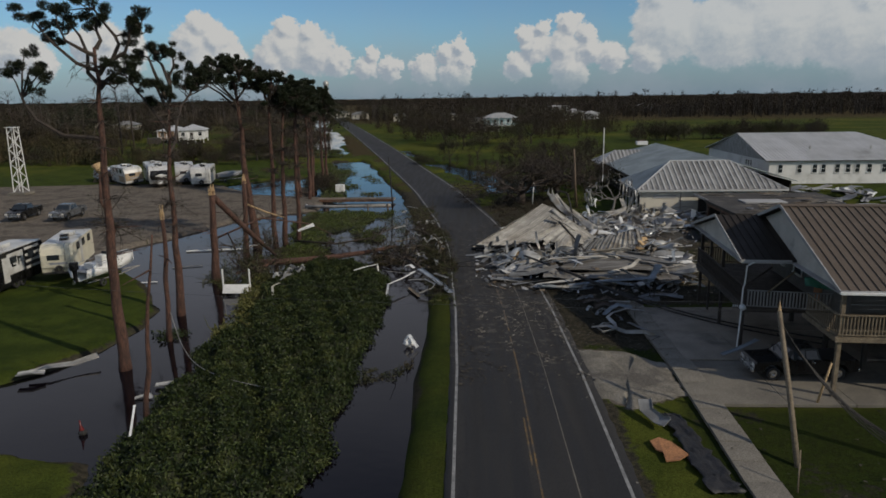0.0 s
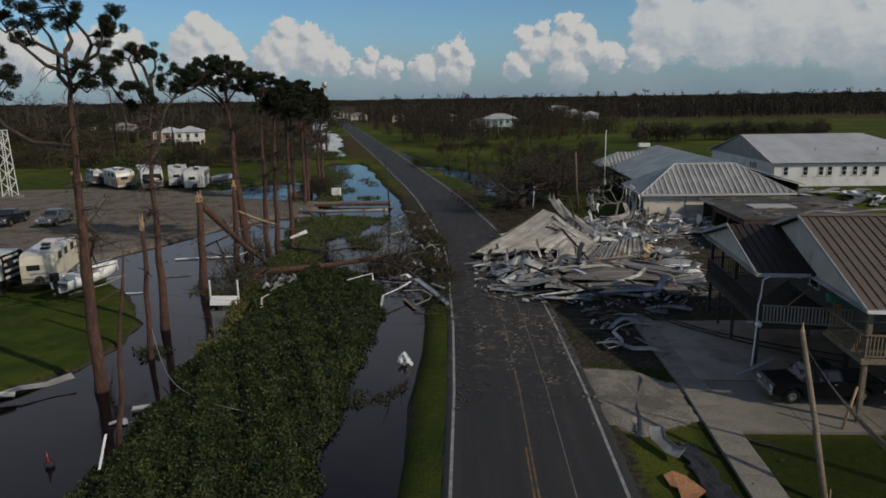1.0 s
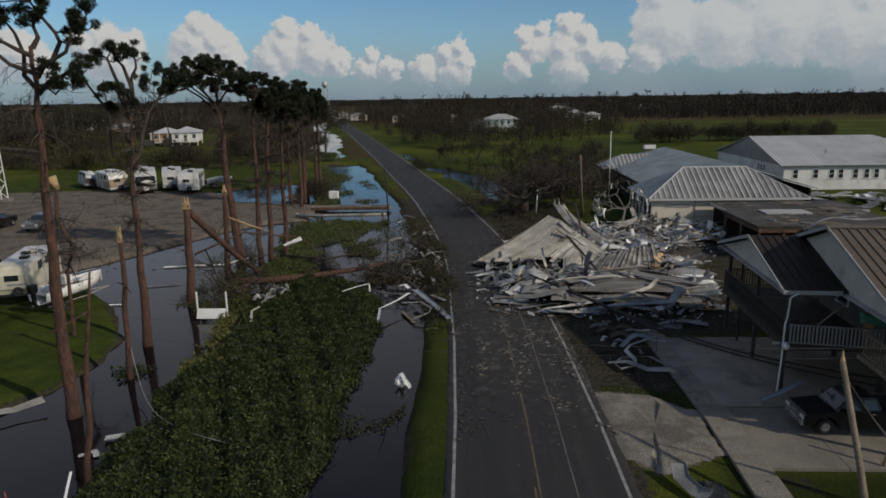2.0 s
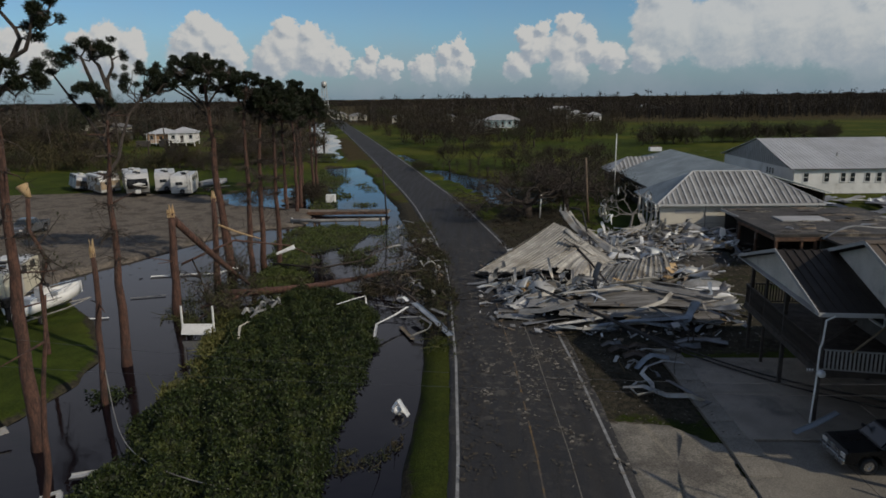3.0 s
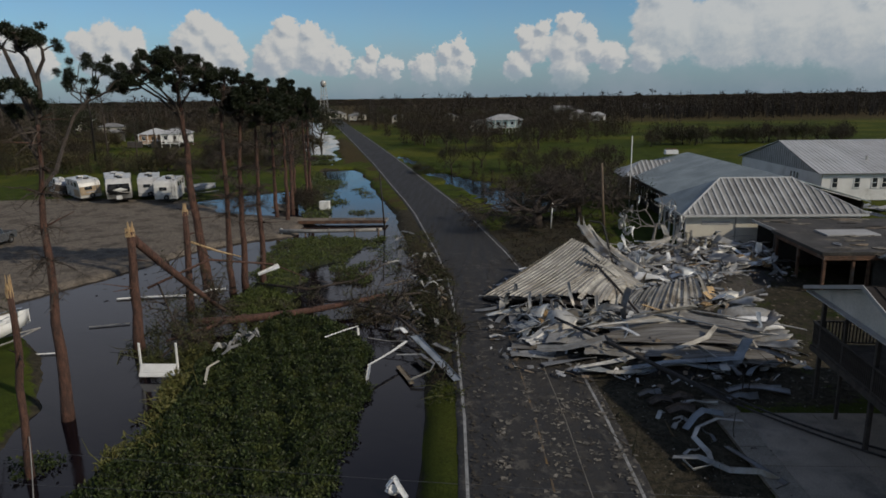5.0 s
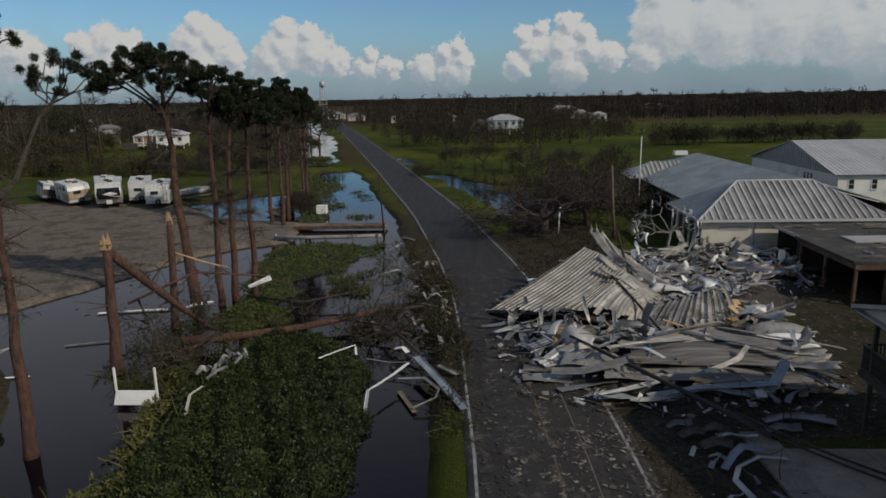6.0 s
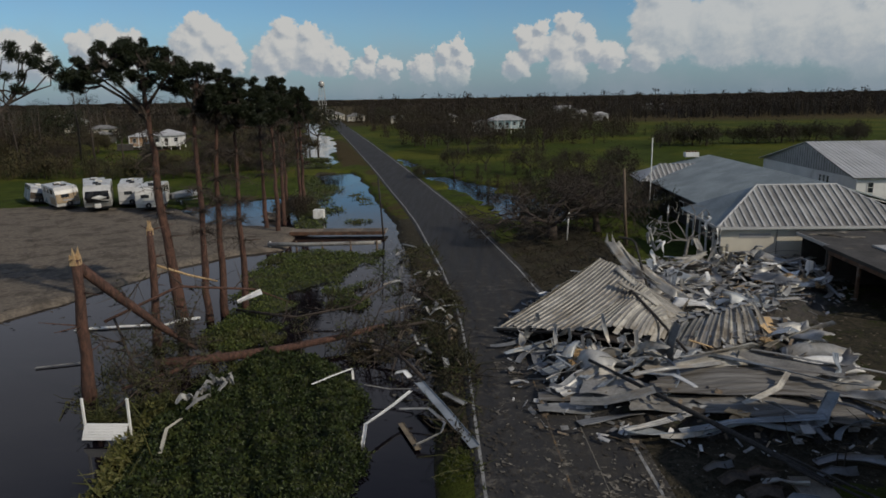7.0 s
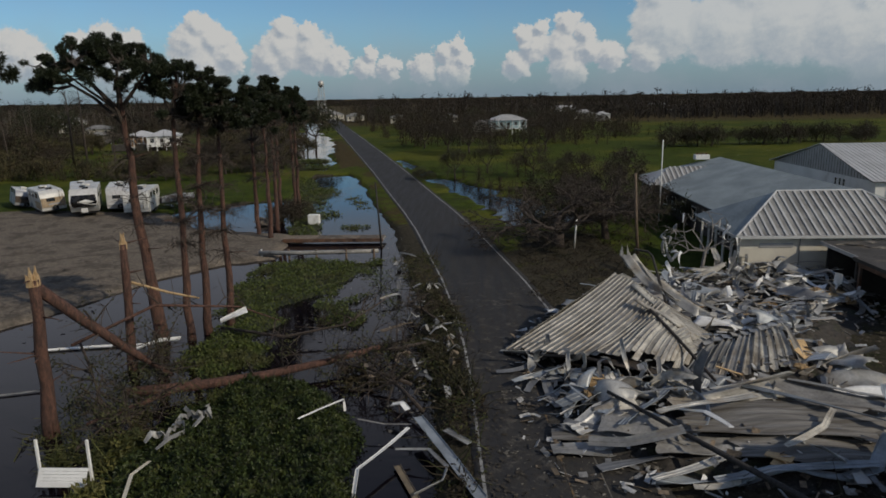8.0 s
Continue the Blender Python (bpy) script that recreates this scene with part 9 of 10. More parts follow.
caravan(pose(-31.9, 53.4, 0, 0, 0, 17), 6.8, "cream travel trailer with a white roof on the lawn", M_rvcream, w=2.35, h=2.05, lift=0.95)
dark = caravan(pose(-35.4, 47.6, 0, 0, 0, 3), 8.2, "black travel trailer with white panels and stripes", M_black, side=M_black, hatches=1, marks=False)
part("white_panel", Geo().bbox((1.32, 4.4, 2.0), (0.03, 2.0, 1.6), 0.01), M_rvwhite, dark, "white side panel with dark marks")
for i in range(4):
    part("white_stripe", Geo().bbox((1.32, 6.6, 1.25 + i * 0.5), (0.03, 1.9, 0.2), 0.01), M_rvwhite, dark)
for y, z, s in ((3.9, 2.1, (0.02, 0.16, 0.7)), (4.1, 1.8, (0.02, 0.5, 0.14)), (4.7, 2.1, (0.02, 0.14, 0.7)), (4.9, 2.3, (0.02, 0.4, 0.14))):
    part("dark_mark", Geo().box((1.345, y, z), s), M_black, dark)
caravan(pose(-55.9, 114.8, 0.05, 0, -4, 44) @ Matrix.Scale(1.12, 4), 6.6, "white travel trailer with a torn tan end", M_rvwhite, end=M_tanboard, h=2.1, lift=0.5)
part("torn_side", Geo().bbox((-1.32, 1.6, 1.0), (0.04, 2.6, 0.9), 0.01), M_tanboard, bpy.data.objects["travel_trailer.002"], "bare tan boards below the torn side")
caravan(pose(-50.2, 111.8, 0, 0, 0, 26) @ Matrix.Scale(1.12, 4), 8.5, "white and grey fifth-wheel trailer with a black nose", M_rvgrey, nose="sloped", w=2.9, h=2.35, lift=0.6, side=M_rvwhite, hatches=3)
caravan(pose(-47.6, 115.6, 0, 0, 0, 24) @ Matrix.Scale(1.12, 4), 7.5, "grey travel trailer with a white roof", M_rvpale, h=2.2, lift=0.55, w=2.7)
caravan(pose(-43.5, 111.9, 0, 0, 0, 14) @ Matrix.Scale(1.12, 4), 6.5, "white travel trailer with dark lettering bar", M_rvwhite, h=2.2, lift=0.55, w=2.7)
caravan(pose(-53.2, 117.0, 0, 0, 0, 30) @ Matrix.Scale(1.12, 4), 6.5, "white travel trailer squeezed between two others", M_rvwhite, nose="sloped", h=2.3, lift=0.55)
caravan(pose(-62.9, 119.2, 0.1, 0, 12, 40), 6.0, "wrecked brown travel trailer with a crushed front", M_plankdark, h=1.9, lift=0.35, side=M_rvgrey, marks=False, hatches=0)
bent_sheet_at = ((-60.4, 117.6, 0.5), (-60.0, 118.2, 2.3), (-60.6, 119.6, 2.6), (-61.2, 121.0, 2.2))
t = thing("peeled_sheet", "peeled pale blue trailer skin standing between wrecks", "sheet")
part("skin", Geo().sheet([[Vector(q) + Vector((k * 0.55, k * 0.2, 0.12 * math.sin(3 * k + q[1]))) for k in (-1, -0.5, 0, 0.5, 1)] for q in bent_sheet_at], 0.03), M_sheetblue, t, smooth=True)


def boat(m, label, covered=False, L=5.6):
    """A motor boat on its trailer, bow towards +y."""
    t = thing("boat", label, "boat", m)
    rows = []
    for k in range(9):
        u = k / 8
        hw = 1.05 * (1 - max(0, (u - 0.45) / 0.55) ** 2.2)
        zt = 1.62 + 0.38 * u * u
        rows.append([(-hw, L * u, zt), (-hw * 0.86, L * u, 0.92 + 0.22 * u), (0, L * u + 0.02, 0.58 + 0.75 * u ** 3), (hw * 0.86, L * u, 0.92 + 0.22 * u), (hw, L * u, zt)])
    hull = part("hull", Geo().sheet(rows, 0.06), M_rvgrey if covered else M_white, t, smooth=True)
    if covered:
        deck = [[(x, L * u, 1.63 + 0.38 * u * u + 0.4 * math.sin(math.pi * min(u * 1.1, 1)) * (1 - (x / 1.2) ** 2)) for x in np.linspace(-1, 1, 7) * (1.12 * (1 - max(0, (u - 0.45) / 0.55) ** 2.2) + 0.02)] for u in np.linspace(0, 1, 10)]
        part("cover", Geo().sheet(deck, 0.03), M_soffit, hull, "grey canvas cover", True)
    else:
        part("deck", Geo().prism([(-0.95, 0.2), (0.95, 0.2), (0.95, 2.6), (0.6, 4.2), (0.1, 5.2), (-0.1, 5.2), (-0.6, 4.2), (-0.95, 2.6)], 1.30, 1.38), M_rvgrey, hull)
        part("console", Geo().bbox((0, 2.4, 1.85), (0.8, 0.7, 0.95), 0.08), M_white, hull)
        part("windscreen", Geo().bbox((0, 2.72, 2.4), (0.7, 0.04, 0.3), 0.02), M_glass, hull)
        for s in (-1, 1):
            part("rail", Geo().tube([(s * 0.9, 0.6, 1.66), (s * 0.9, 1.0, 1.95), (s * 0.85, 2.8, 2.0), (s * 0.45, 4.4, 2.1), (0, 5.2, 2.2)], 0.025, 5), M_chrome, hull)
        part("seat", Geo().bbox((0, 1.3, 1.62), (1.1, 0.5, 0.5), 0.08), M_white, hull)
        part("seat", Geo().bbox((0, 3.5, 1.6), (0.9, 0.5, 0.4), 0.08), M_white, hull)
        motor = part("outboard_motor", Geo().bbox((0, -0.3, 1.95), (0.46, 0.6, 0.7), 0.12).bbox((0, -0.28, 1.15), (0.2, 0.3, 1.1), 0.05), M_black, t, "black outboard motor")
        part("propeller", Geo().ring((0, -0.5, 0.65), (0, 1, 0), 0.17, 0.04, 0.05, 8), M_chrome, motor)
    frm = part("boat_trailer", Geo().tube([(-0.7, 0.2, 0.5), (-0.7, 3.6, 0.5), (0, 6.2, 0.5)], 0.05, 6).tube([(0.7, 0.2, 0.5), (0.7, 3.6, 0.5), (0, 6.2, 0.5)], 0.05, 6).tube([(-0.9, 1.4, 0.42), (0.9, 1.4, 0.42)], 0.05, 6), M_pipe, t)
    for s in (-1, 1):
        wheel(t, s * 0.98, 1.4, 0.31, 0.2, (1, 0, 0))
    return t


boat(pose(-29.2, 51.5, 0, 0, 0, -20) @ Matrix.Scale(0.95, 4), "white motor boat on a trailer with an outboard")
boat(pose(-43.4, 118.6, 0, 0, 0, -50) @ Matrix.Scale(0.82, 4), "boat under a grey canvas cover", True)


# ---- poles, wires and small structures ----
def build_lattice():
    t = thing("lattice_tower", "white steel lattice tower on a concrete foot", "lattice tower", pose(-69.6, 105.7, 0))
    H, a = 10.2, 0.75
    part("foot", Geo().bbox((0, 0, 0.1), (2.6, 2.6, 0.4), 0.05), M_conc, t)
    c = [(-a, -a), (a, -a), (a, a), (-a, a)]
    k = lambda z: 1 - 0.28 * z / H
    for x, y in c:
        part("leg", Geo().tube([(x, y, 0.2), (x * k(H), y * k(H), H)], 0.07, 5), M_white, t)
    for i in range(9):
        z0, z1 = 0.3 + i * 1.1, 0.3 + (i + 1) * 1.1
        for j in range(4):
            p, q = c[j], c[(j + 1) % 4]
            if (i + j) % 2:
                p, q = q, p
            part("brace", Geo().tube([(p[0] * k(z0), p[1] * k(z0), z0), (q[0] * k(z1), q[1] * k(z1), z1)], 0.045, 4), M_white, t)
    part("platform", Geo().box((0, 0, H), (1.5, 1.5, 0.08)), M_white, t)


build_lattice()


def pole(name, label, pts, rad, material, category="pole", extra=None):
    t = thing(name, label, category, pose(pts[0][0], pts[0][1], 0))
    o = Vector((pts[0][0], pts[0][1], 0))
    part("shaft", Geo().tube([Vector(p) - o for p in pts], rad, 8), material, t, smooth=True)
    for n_, g, m_ in extra or ():
        part(n_, g, m_, t)
    return t


pole("utility_pole", "snapped pale utility pole leaning on the lawn", [(13.2, 26.8, -0.2), (13.45, 28.6, 2.2), (13.8, 30.9, 4.85)], [0.12, 0.11, 0.10], M_palewood, extra=[("splintered_end", Geo().tube([(0.6, 4.1, 4.8), (0.68, 4.3, 5.25)], [0.10, 0.01], 5), M_splinter)])
pole("broken_stake", "short broken pale stake beside the driveway", [(16.5, 32.2, 0), (16.75, 32.25, 1.0), (17.0, 32.3, 1.95)], [0.06, 0.06, 0.05], M_splinter, "stake")
pole("lean_stick", "thin grey stick standing in the lawn", [(12.35, 25.0, -0.05), (12.6, 25.6, 1.3)], [0.03, 0.025], M_palewood, "stick")
pole("utility_pole", "grey wooden utility pole behind the heap", [(14.0, 89.1, -0.2), (13.7, 89.1, 3.5), (13.5, 89.1, 7.3)], [0.16, 0.14, 0.11], M_oldpole)
pole("utility_pole", "thin dark pole leaning at the flooded canal", [(-10.1, 94.4, -0.9), (-10.3, 94.4, 3.0), (-10.5, 94.4, 6.1)], [0.10, 0.09, 0.07], M_tarpole)
pole("flagpole", "tall thin white flagpole by the building", [(20.2, 105.2, 0), (20.2, 105.2, 9.1)], [0.07, 0.05], M_white, "flagpole")
pole("sign_post", "thin white post under the stripped oak", [(8.6, 91.3, 0), (8.75, 91.3, 2.8)], [0.07, 0.07], M_white, "post")
pole("fallen_utility_pole", "dark utility pole fallen across the debris", [(4.9, 56.4, 1.35), (8.4, 51.4, 1.0), (11.2, 48.3, 0.42), (12.2, 47.2, 0.16)], [0.08, 0.115, 0.12, 0.11], M_tarpole, extra=[("crossarm", Geo().tube([(6.0, -8.4, 0.55), (6.9, -9.4, 0.35)], 0.06, 6), M_tarpole)])


def cable(name, label, pts, r, material):
    c = bpy.data.curves.new(name, "CURVE")
    c.dimensions, c.bevel_depth, c.bevel_resolution, c.resolution_u = "3D", r, 1, 6
    s = c.splines.new("NURBS")
    s.points.add(len(pts) - 1)
    for q, p in zip(s.points, pts):
        q.co = (*p, 1)
    s.use_endpoint_u, s.order_u = True, min(4, len(pts))
    c.materials.append(material)
    return tagged(new(name, c), label, "cable")


for i in range(6):
    cable("fallen_cable", "dark cable hanging from the snapped pole", [(13.75, 30.8, 4.6 - i * 0.14), (14.5 + i * 0.16, 30.3 - i * 0.1, 3.2 - i * 0.16), (15.5 + i * 0.12, 29.4, 1.7 - i * 0.16), (16.9 + i * 0.3, 27.9 - i * 0.2, 0.14), (18.3 + i * 0.4, 26.2 - i * 0.3, 0.05)], 0.024, M_tarpole)
cable("fallen_cable", "dark cable lying across the concrete pad", [(11.0, 48.7, 0.6), (12.8, 46.7, 0.3), (14.3, 45.1, 0.16), (17.4, 42.2, 0.16), (22.0, 39.8, 0.16)], 0.05, M_tarpole)
cable("fallen_cable", "dark cable lying across the concrete pad", [(10.6, 48.8, 0.5), (12.4, 46.7, 0.25), (13.9, 45.0, 0.16), (16.6, 42.0, 0.16), (20.5, 39.4, 0.16)], 0.045, M_tarpole)
M_wire = mat("thin_grey_wire", (0.09, 0.09, 0.095), (0.06, 0.06, 0.065), 2, 20, 0.5, metal=0.5, bump=0.0)
cable("overhead_wire", "thin grey wire hanging across the road", [(-34, 32.4, 8.6), (-22, 32.2, 7.0), (-8, 32.1, 5.7), (4, 32, 5.0), (16, 32, 4.8), (34, 32, 5.4)], 0.005, M_wire)
cable("overhead_wire", "thin grey wire hanging across the road", [(-34, 31.8, 7.0), (-22, 31.8, 5.9), (-8, 31.8, 5.1), (4, 31.8, 4.75), (16, 31.8, 4.5), (34, 31.8, 4.9)], 0.005, M_wire)
cable("hanging_wire", "pale wire trailing from a trunk into the weeds", [(-17.6, 41.4, 1.4), (-16.8, 40.2, 0.5), (-15.2, 37.6, 0.1), (-13.2, 35.2, 0.15), (-10.8, 33.8, 0.15), (-8.6, 33.2, 0.1)], 0.022, M_pipe)


def build_culvert():
    t = thing("drive_bridge", "low rusty bridge to the lot over the canal", "bridge", pose(-15.2, 92.5, 0))
    part("deck", Geo().bbox((-0.2, 4.7, -0.02), (10.6, 1.9, 0.16), 0.03), M_pipe, t)
    part("beam", Geo().bbox((-0.2, 3.62, -0.05), (10.4, 0.14, 0.36), 0.02), M_rust, t, "rusty steel beam")
    for i in range(12):
        part("plank", Geo().bbox((-5.0 + i * 0.87, 4.7, 0.09), (0.82, 1.8, 0.05), 0.01), M_plank, t)
    part("kerb_pipe", Geo().tube([(-5.8, -3.0, 0.22), (-2, -2.9, 0.16), (2, -2.75, 0.2), (5.4, -2.6, 0.24)], 0.20, 10), M_pipe, t, "long grey pipe on stub posts", True)
    for x in (-5.6, -3.0, -0.4, 2.4, 5.0):
        part("stub_post", Geo().tube([(x, -2.85, -1.0), (x, -2.85, 0.5)], 0.10, 7), M_white if x < -5 else M_oldpole, t)


build_culvert()


def build_white_platform():
    t = thing("pier_platform", "small white slatted platform with two posts over the water", "platform", pose(-17.08, 51.1, 0))
    lean = Matrix.Rotation(math.atan2(0.61, 0.38), 3, "X")
    for i in range(6):
        k = (i + 0.5) / 6
        part("slat", Geo().bbox((0, 0.38 * k, -0.25 + 0.61 * k), (1.95, 0.112, 0.035), 0.006, lean), M_white, t)
    for s in (-1, 1):
        part("post", Geo().bbox((s * 1.02, 0.46, 0.65), (0.10, 0.10, 1.75), 0.015), M_white, t)
        part("support_post", Geo().tube([(s * 0.7, 0.5, -1.0), (s * 0.7, 0.5, 0.30)], 0.12, 8), M_tarpole, t)
    part("back_rail", Geo().bbox((0, 0.43, 0.28), (1.95, 0.06, 0.10), 0.01), M_white, t)
    part("back_rail", Geo().bbox((0, 0.16, -0.16), (1.95, 0.06, 0.10), 0.01), M_white, t)


build_white_platform()


# ---- loose debris ----
def bent_strip(name, label, pts, w, material, category="metal strip", lift=0.0, twist=0.0):
    """A loose strip of bent sheet metal or board along a line."""
    P = [Vector(p) for p in pts]
    fine = []
    for a, b in zip(P[:-1], P[1:]):
        fine += [a.lerp(b, k / 4) for k in range(4)]
    fine.append(P[-1])
    rows = []
    for i, p in enumerate(fine):
        d = (fine[min(i + 1, len(fine) - 1)] - fine[max(i - 1, 0)]).normalized()
        s = d.cross(Vector((0, 0, 1)))
        s = s.normalized() if s.length > 0.05 else Vector((1, 0, 0))
        s = Matrix.Rotation(twist * i / len(fine), 3, d) @ s
        u = s.cross(d)
        rows.append([p + s * w * k + u * e * w for k, e in ((-0.5, 0.16), (-0.4, 0.0), (0.4, 0.0), (0.5, 0.16))])
    return solid(name, Geo().sheet(rows, 0.018), material, label, category)


bent_strip("metal_plank", "long pale blue-white metal plank on the verge", [(-3.55, 55.8, 0.40), (-2.2, 53.0, 0.28), (-0.82, 50.0, 0.1)], 0.48, M_sheetblue)
bent_strip("bent_strip", "bent white metal strip standing over the ditch", [(-3.83, 54.6, 0.5), (-4.5, 53.55, 0.32), (-5.0, 52.6, 0.3), (-5.55, 51.6, 0.3), (-5.6, 50.7, -0.4)], 0.19, M_white, twist=0.5)
bent_strip("bent_strip", "curled white metal strip beside the plank", [(-4.3, 53.5, 0.1), (-2.9, 53.3, 0.22), (-2.1, 52.0, 0.2), (-2.25, 51.2, 0.1), (-3.3, 50.7, -0.2)], 0.16, M_sheet, twist=1.2)
bent_strip("bent_strip", "short white metal scrap on the verge", [(-4.9, 57.4, 0.2), (-4.4, 57.3, 0.35), (-4.1, 56.9, 0.2)], 0.32, M_white)
bent_strip("bent_strip", "thin white bar lying over the weeds", [(-8.9, 55.8, 0.3), (-8.0, 56.8, 0.35), (-7.2, 57.7, 0.35), (-7.15, 57.6, -0.2)], 0.12, M_white)
bent_strip("bent_strip", "thin pale bar sunk in the ditch", [(-6.3, 56.0, 0.2), (-5.0, 55.7, 0.1), (-3.8, 55.5, 0.2)], 0.1, M_pipe)
bent_strip("bent_strip", "pale board scrap on the verge", [(-2.3, 54.9, 0.25), (-1.25, 53.9, 0.15)], 0.36, M_sheet)
bent_strip("plank", "muddy brown plank sunk in the ditch", [(-4.2, 53.0, -0.36), (-3.2, 50.6, -0.36)], 0.3, M_palewood, "plank")
bent_strip("bent_strip", "twisted white metal hung in torn branches", [(-14.3, 56.4, 0.4), (-14.1, 56.0, 0.75), (-13.5, 55.6, 0.5), (-13.0, 55.3, 0.7), (-13.3, 54.8, 0.4)], 0.2, M_sheet, twist=3.5)
bent_strip("bent_strip", "twisted pale metal beside the platform", [(-14.2, 53.2, 0.2), (-13.8, 53.6, 0.5), (-13.5, 54.4, 0.4), (-13.8, 55.0, 0.55), (-14.4, 55.2, 0.3)], 0.18, M_sheet, twist=3.0)
bent_strip("bent_strip", "long pale strip lying on the weeds", [(-14.0, 52.2, 0.25), (-14.2, 51.1, 0.3), (-13.7, 49.3, 0.15)], 0.15, M_cream)
for i, (x, y, a, L, w) in enumerate(((-13.9, 55.6, 0.9, 1.1, 0.22), (-13.3, 55.9, 0.2, 0.8, 0.18), (-14.0, 54.4, 1.4, 1.3, 0.16), (-14.5, 53.9, 0.5, 0.9, 0.26), (-13.2, 56.4, 2.0, 0.7, 0.2))):
    c, d = math.cos(a) * L / 2, math.sin(a) * L / 2
    bent_strip("torn_cloth", "torn white sheet caught in branches and weeds", [(x - c, y - d, 0.25), (x - c * 0.4, y - d * 0.2, 0.6), (x, y + 0.12, 0.4), (x + c * 0.5, y + d * 0.3, 0.65), (x + c, y + d, 0.25)], w, M_sheet, "sheet", twist=2.0 + 0.5 * i)
bent_strip("floating_board", "long white board floating on the flood", [(-27.0, 66.0, -0.40), (-24.2, 66.6, -0.38), (-21.2, 67.0, -0.40)], 0.34, M_white, "board")
bent_strip("floating_board", "white board caught against the pine trunks", [(-21.0, 65.2, 0.0), (-19.6, 65.3, 0.45), (-18.4, 65.6, 0.5)], 0.5, M_white, "board")
bent_strip("hanging_board", "white board hung up in broken branches", [(-15.7, 65.2, 1.7), (-15.0, 65.5, 1.95), (-14.3, 65.8, 2.2)], 0.55, M_white, "board", twist=0.5)
bent_strip("floating_board", "thin pale board floating in still water", [(-25.6, 59.6, -0.40), (-23.2, 60.4, -0.39)], 0.2, M_sheet, "board")
bent_strip("floating_board", "thin pale stick floating in still water", [(-26.6, 54.6, -0.40), (-24.8, 54.9, -0.39)], 0.18, M_white, "board")
bent_strip("shore_sheet", "torn white sheet on the lawn's edge", [(-23.0, 35.6, -0.12), (-22.2, 36.2, 0.0), (-21.2, 36.9, -0.1), (-20.3, 37.8, 0.05)], 0.4, M_sheet, "sheet", twist=0.6)
bent_strip("shore_sheet", "torn white sheet on the lawn's edge", [(-23.3, 35.2, -0.05), (-22.7, 35.4, 0.0), (-22.1, 35.7, -0.12)], 0.5, M_sheet, "sheet")
bent_strip("floating_plank", "pale plank floating beside the weeds", [(-15.6, 34.6, -0.34), (-14.5, 34.9, -0.28), (-13.3, 35.4, -0.22)], 0.42, M_sheet, "plank")
bent_strip("floating_scrap", "small pale scrap on the water", [(-16.0, 33.2, -0.4), (-15.4, 33.5, -0.3), (-15.2, 33.2, -0.38)], 0.25, M_sheet, "scrap")
bent_strip("white_stick", "thin white stick leaning in the weeds", [(-13.9, 28.6, 0.0), (-14.4, 30.2, 0.7)], 0.1, M_white, "stick")
bent_strip("metal_sheet", "curled white metal sheet on the grass", [(8.45, 31.4, 0.55), (8.4, 30.8, 0.28), (8.75, 30.0, 0.2), (9.0, 29.6, 0.3)], 0.6, M_sheet, "sheet", twist=0.5)
bent_strip("gutter_piece", "pale blue gutter piece before the parked truck", [(14.1, 37.6, 0.25), (15.0, 37.9, 0.45), (16.2, 38.3, 0.85)], 0.32, M_sheetblue, "gutter")
bent_strip("flashing_strip", "snaking pale blue metal flashing", [(11.9, 45.6, 0.15), (10.7, 45.4, 0.35), (9.7, 44.8, 0.25), (9.2, 43.8, 0.3), (9.5, 42.8, 0.15), (9.3, 41.8, 0.2), (8.5, 41.6, 0.1), (8.3, 42.4, 0.1)], 0.22, M_sheet, "flashing", twist=1.0)
bent_strip("flashing_strip", "torn white metal flashing on bare soil", [(8.0, 42.6, 0.05), (8.9, 42.2, 0.3), (9.9, 41.6, 0.1), (10.9, 41.3, 0.25), (11.5, 41.0, 0.1)], 0.24, M_sheet, "flashing", twist=1.8)
for x, y, a, L, w, m in ((8.9, 47.7, 0.3, 1.2, 0.5, M_plankdark), (10.0, 48.0, -0.2, 1.0, 0.5, M_plankdark), (9.6, 46.7, 0.1, 1.3, 0.6, M_plankdark), (8.5, 46.3, 1.0, 0.8, 0.2, M_sheet), (9.3, 45.7, -0.6, 0.8, 0.2, M_sheet)):
    c, d = math.cos(a) * L / 2, math.sin(a) * L / 2
    bent_strip("torn_board", "dark torn board lying on bare soil" if m is not M_sheet else "torn white metal edge on bare soil", [(x - c, y - d, 0.06), (x - c * 0.2, y - d * 0.2, 0.26), (x + c * 0.5, y + d * 0.5, 0.16), (x + c, y + d, 0.05)], w, m, "board", twist=0.5)
bent_strip("pale_sheet", "thin pale sheet lying by the concrete pad", [(12.4, 48.9, 0.08), (13.3, 49.15, 0.2), (14.3, 49.1, 0.16), (15.4, 48.8, 0.06)], 0.42, M_sheetgrey, "sheet", twist=0.25)
for x in (13.0, 13.3):
    bent_strip("thin_stake", "thin dark stake standing by the pad", [(x, 48.6, -0.1), (x + 0.03, 48.6, 1.1)], 0.06, M_darkwood, "stake")
bent_strip("flashing_strip", "torn pale metal flashing on bare soil", [(10.4, 43.4, 0.1), (10.9, 42.2, 0.15), (11.4, 41.2, 0.1), (11.6, 40.6, 0.12)], 0.22, M_sheetgrey, "flashing", twist=0.6)
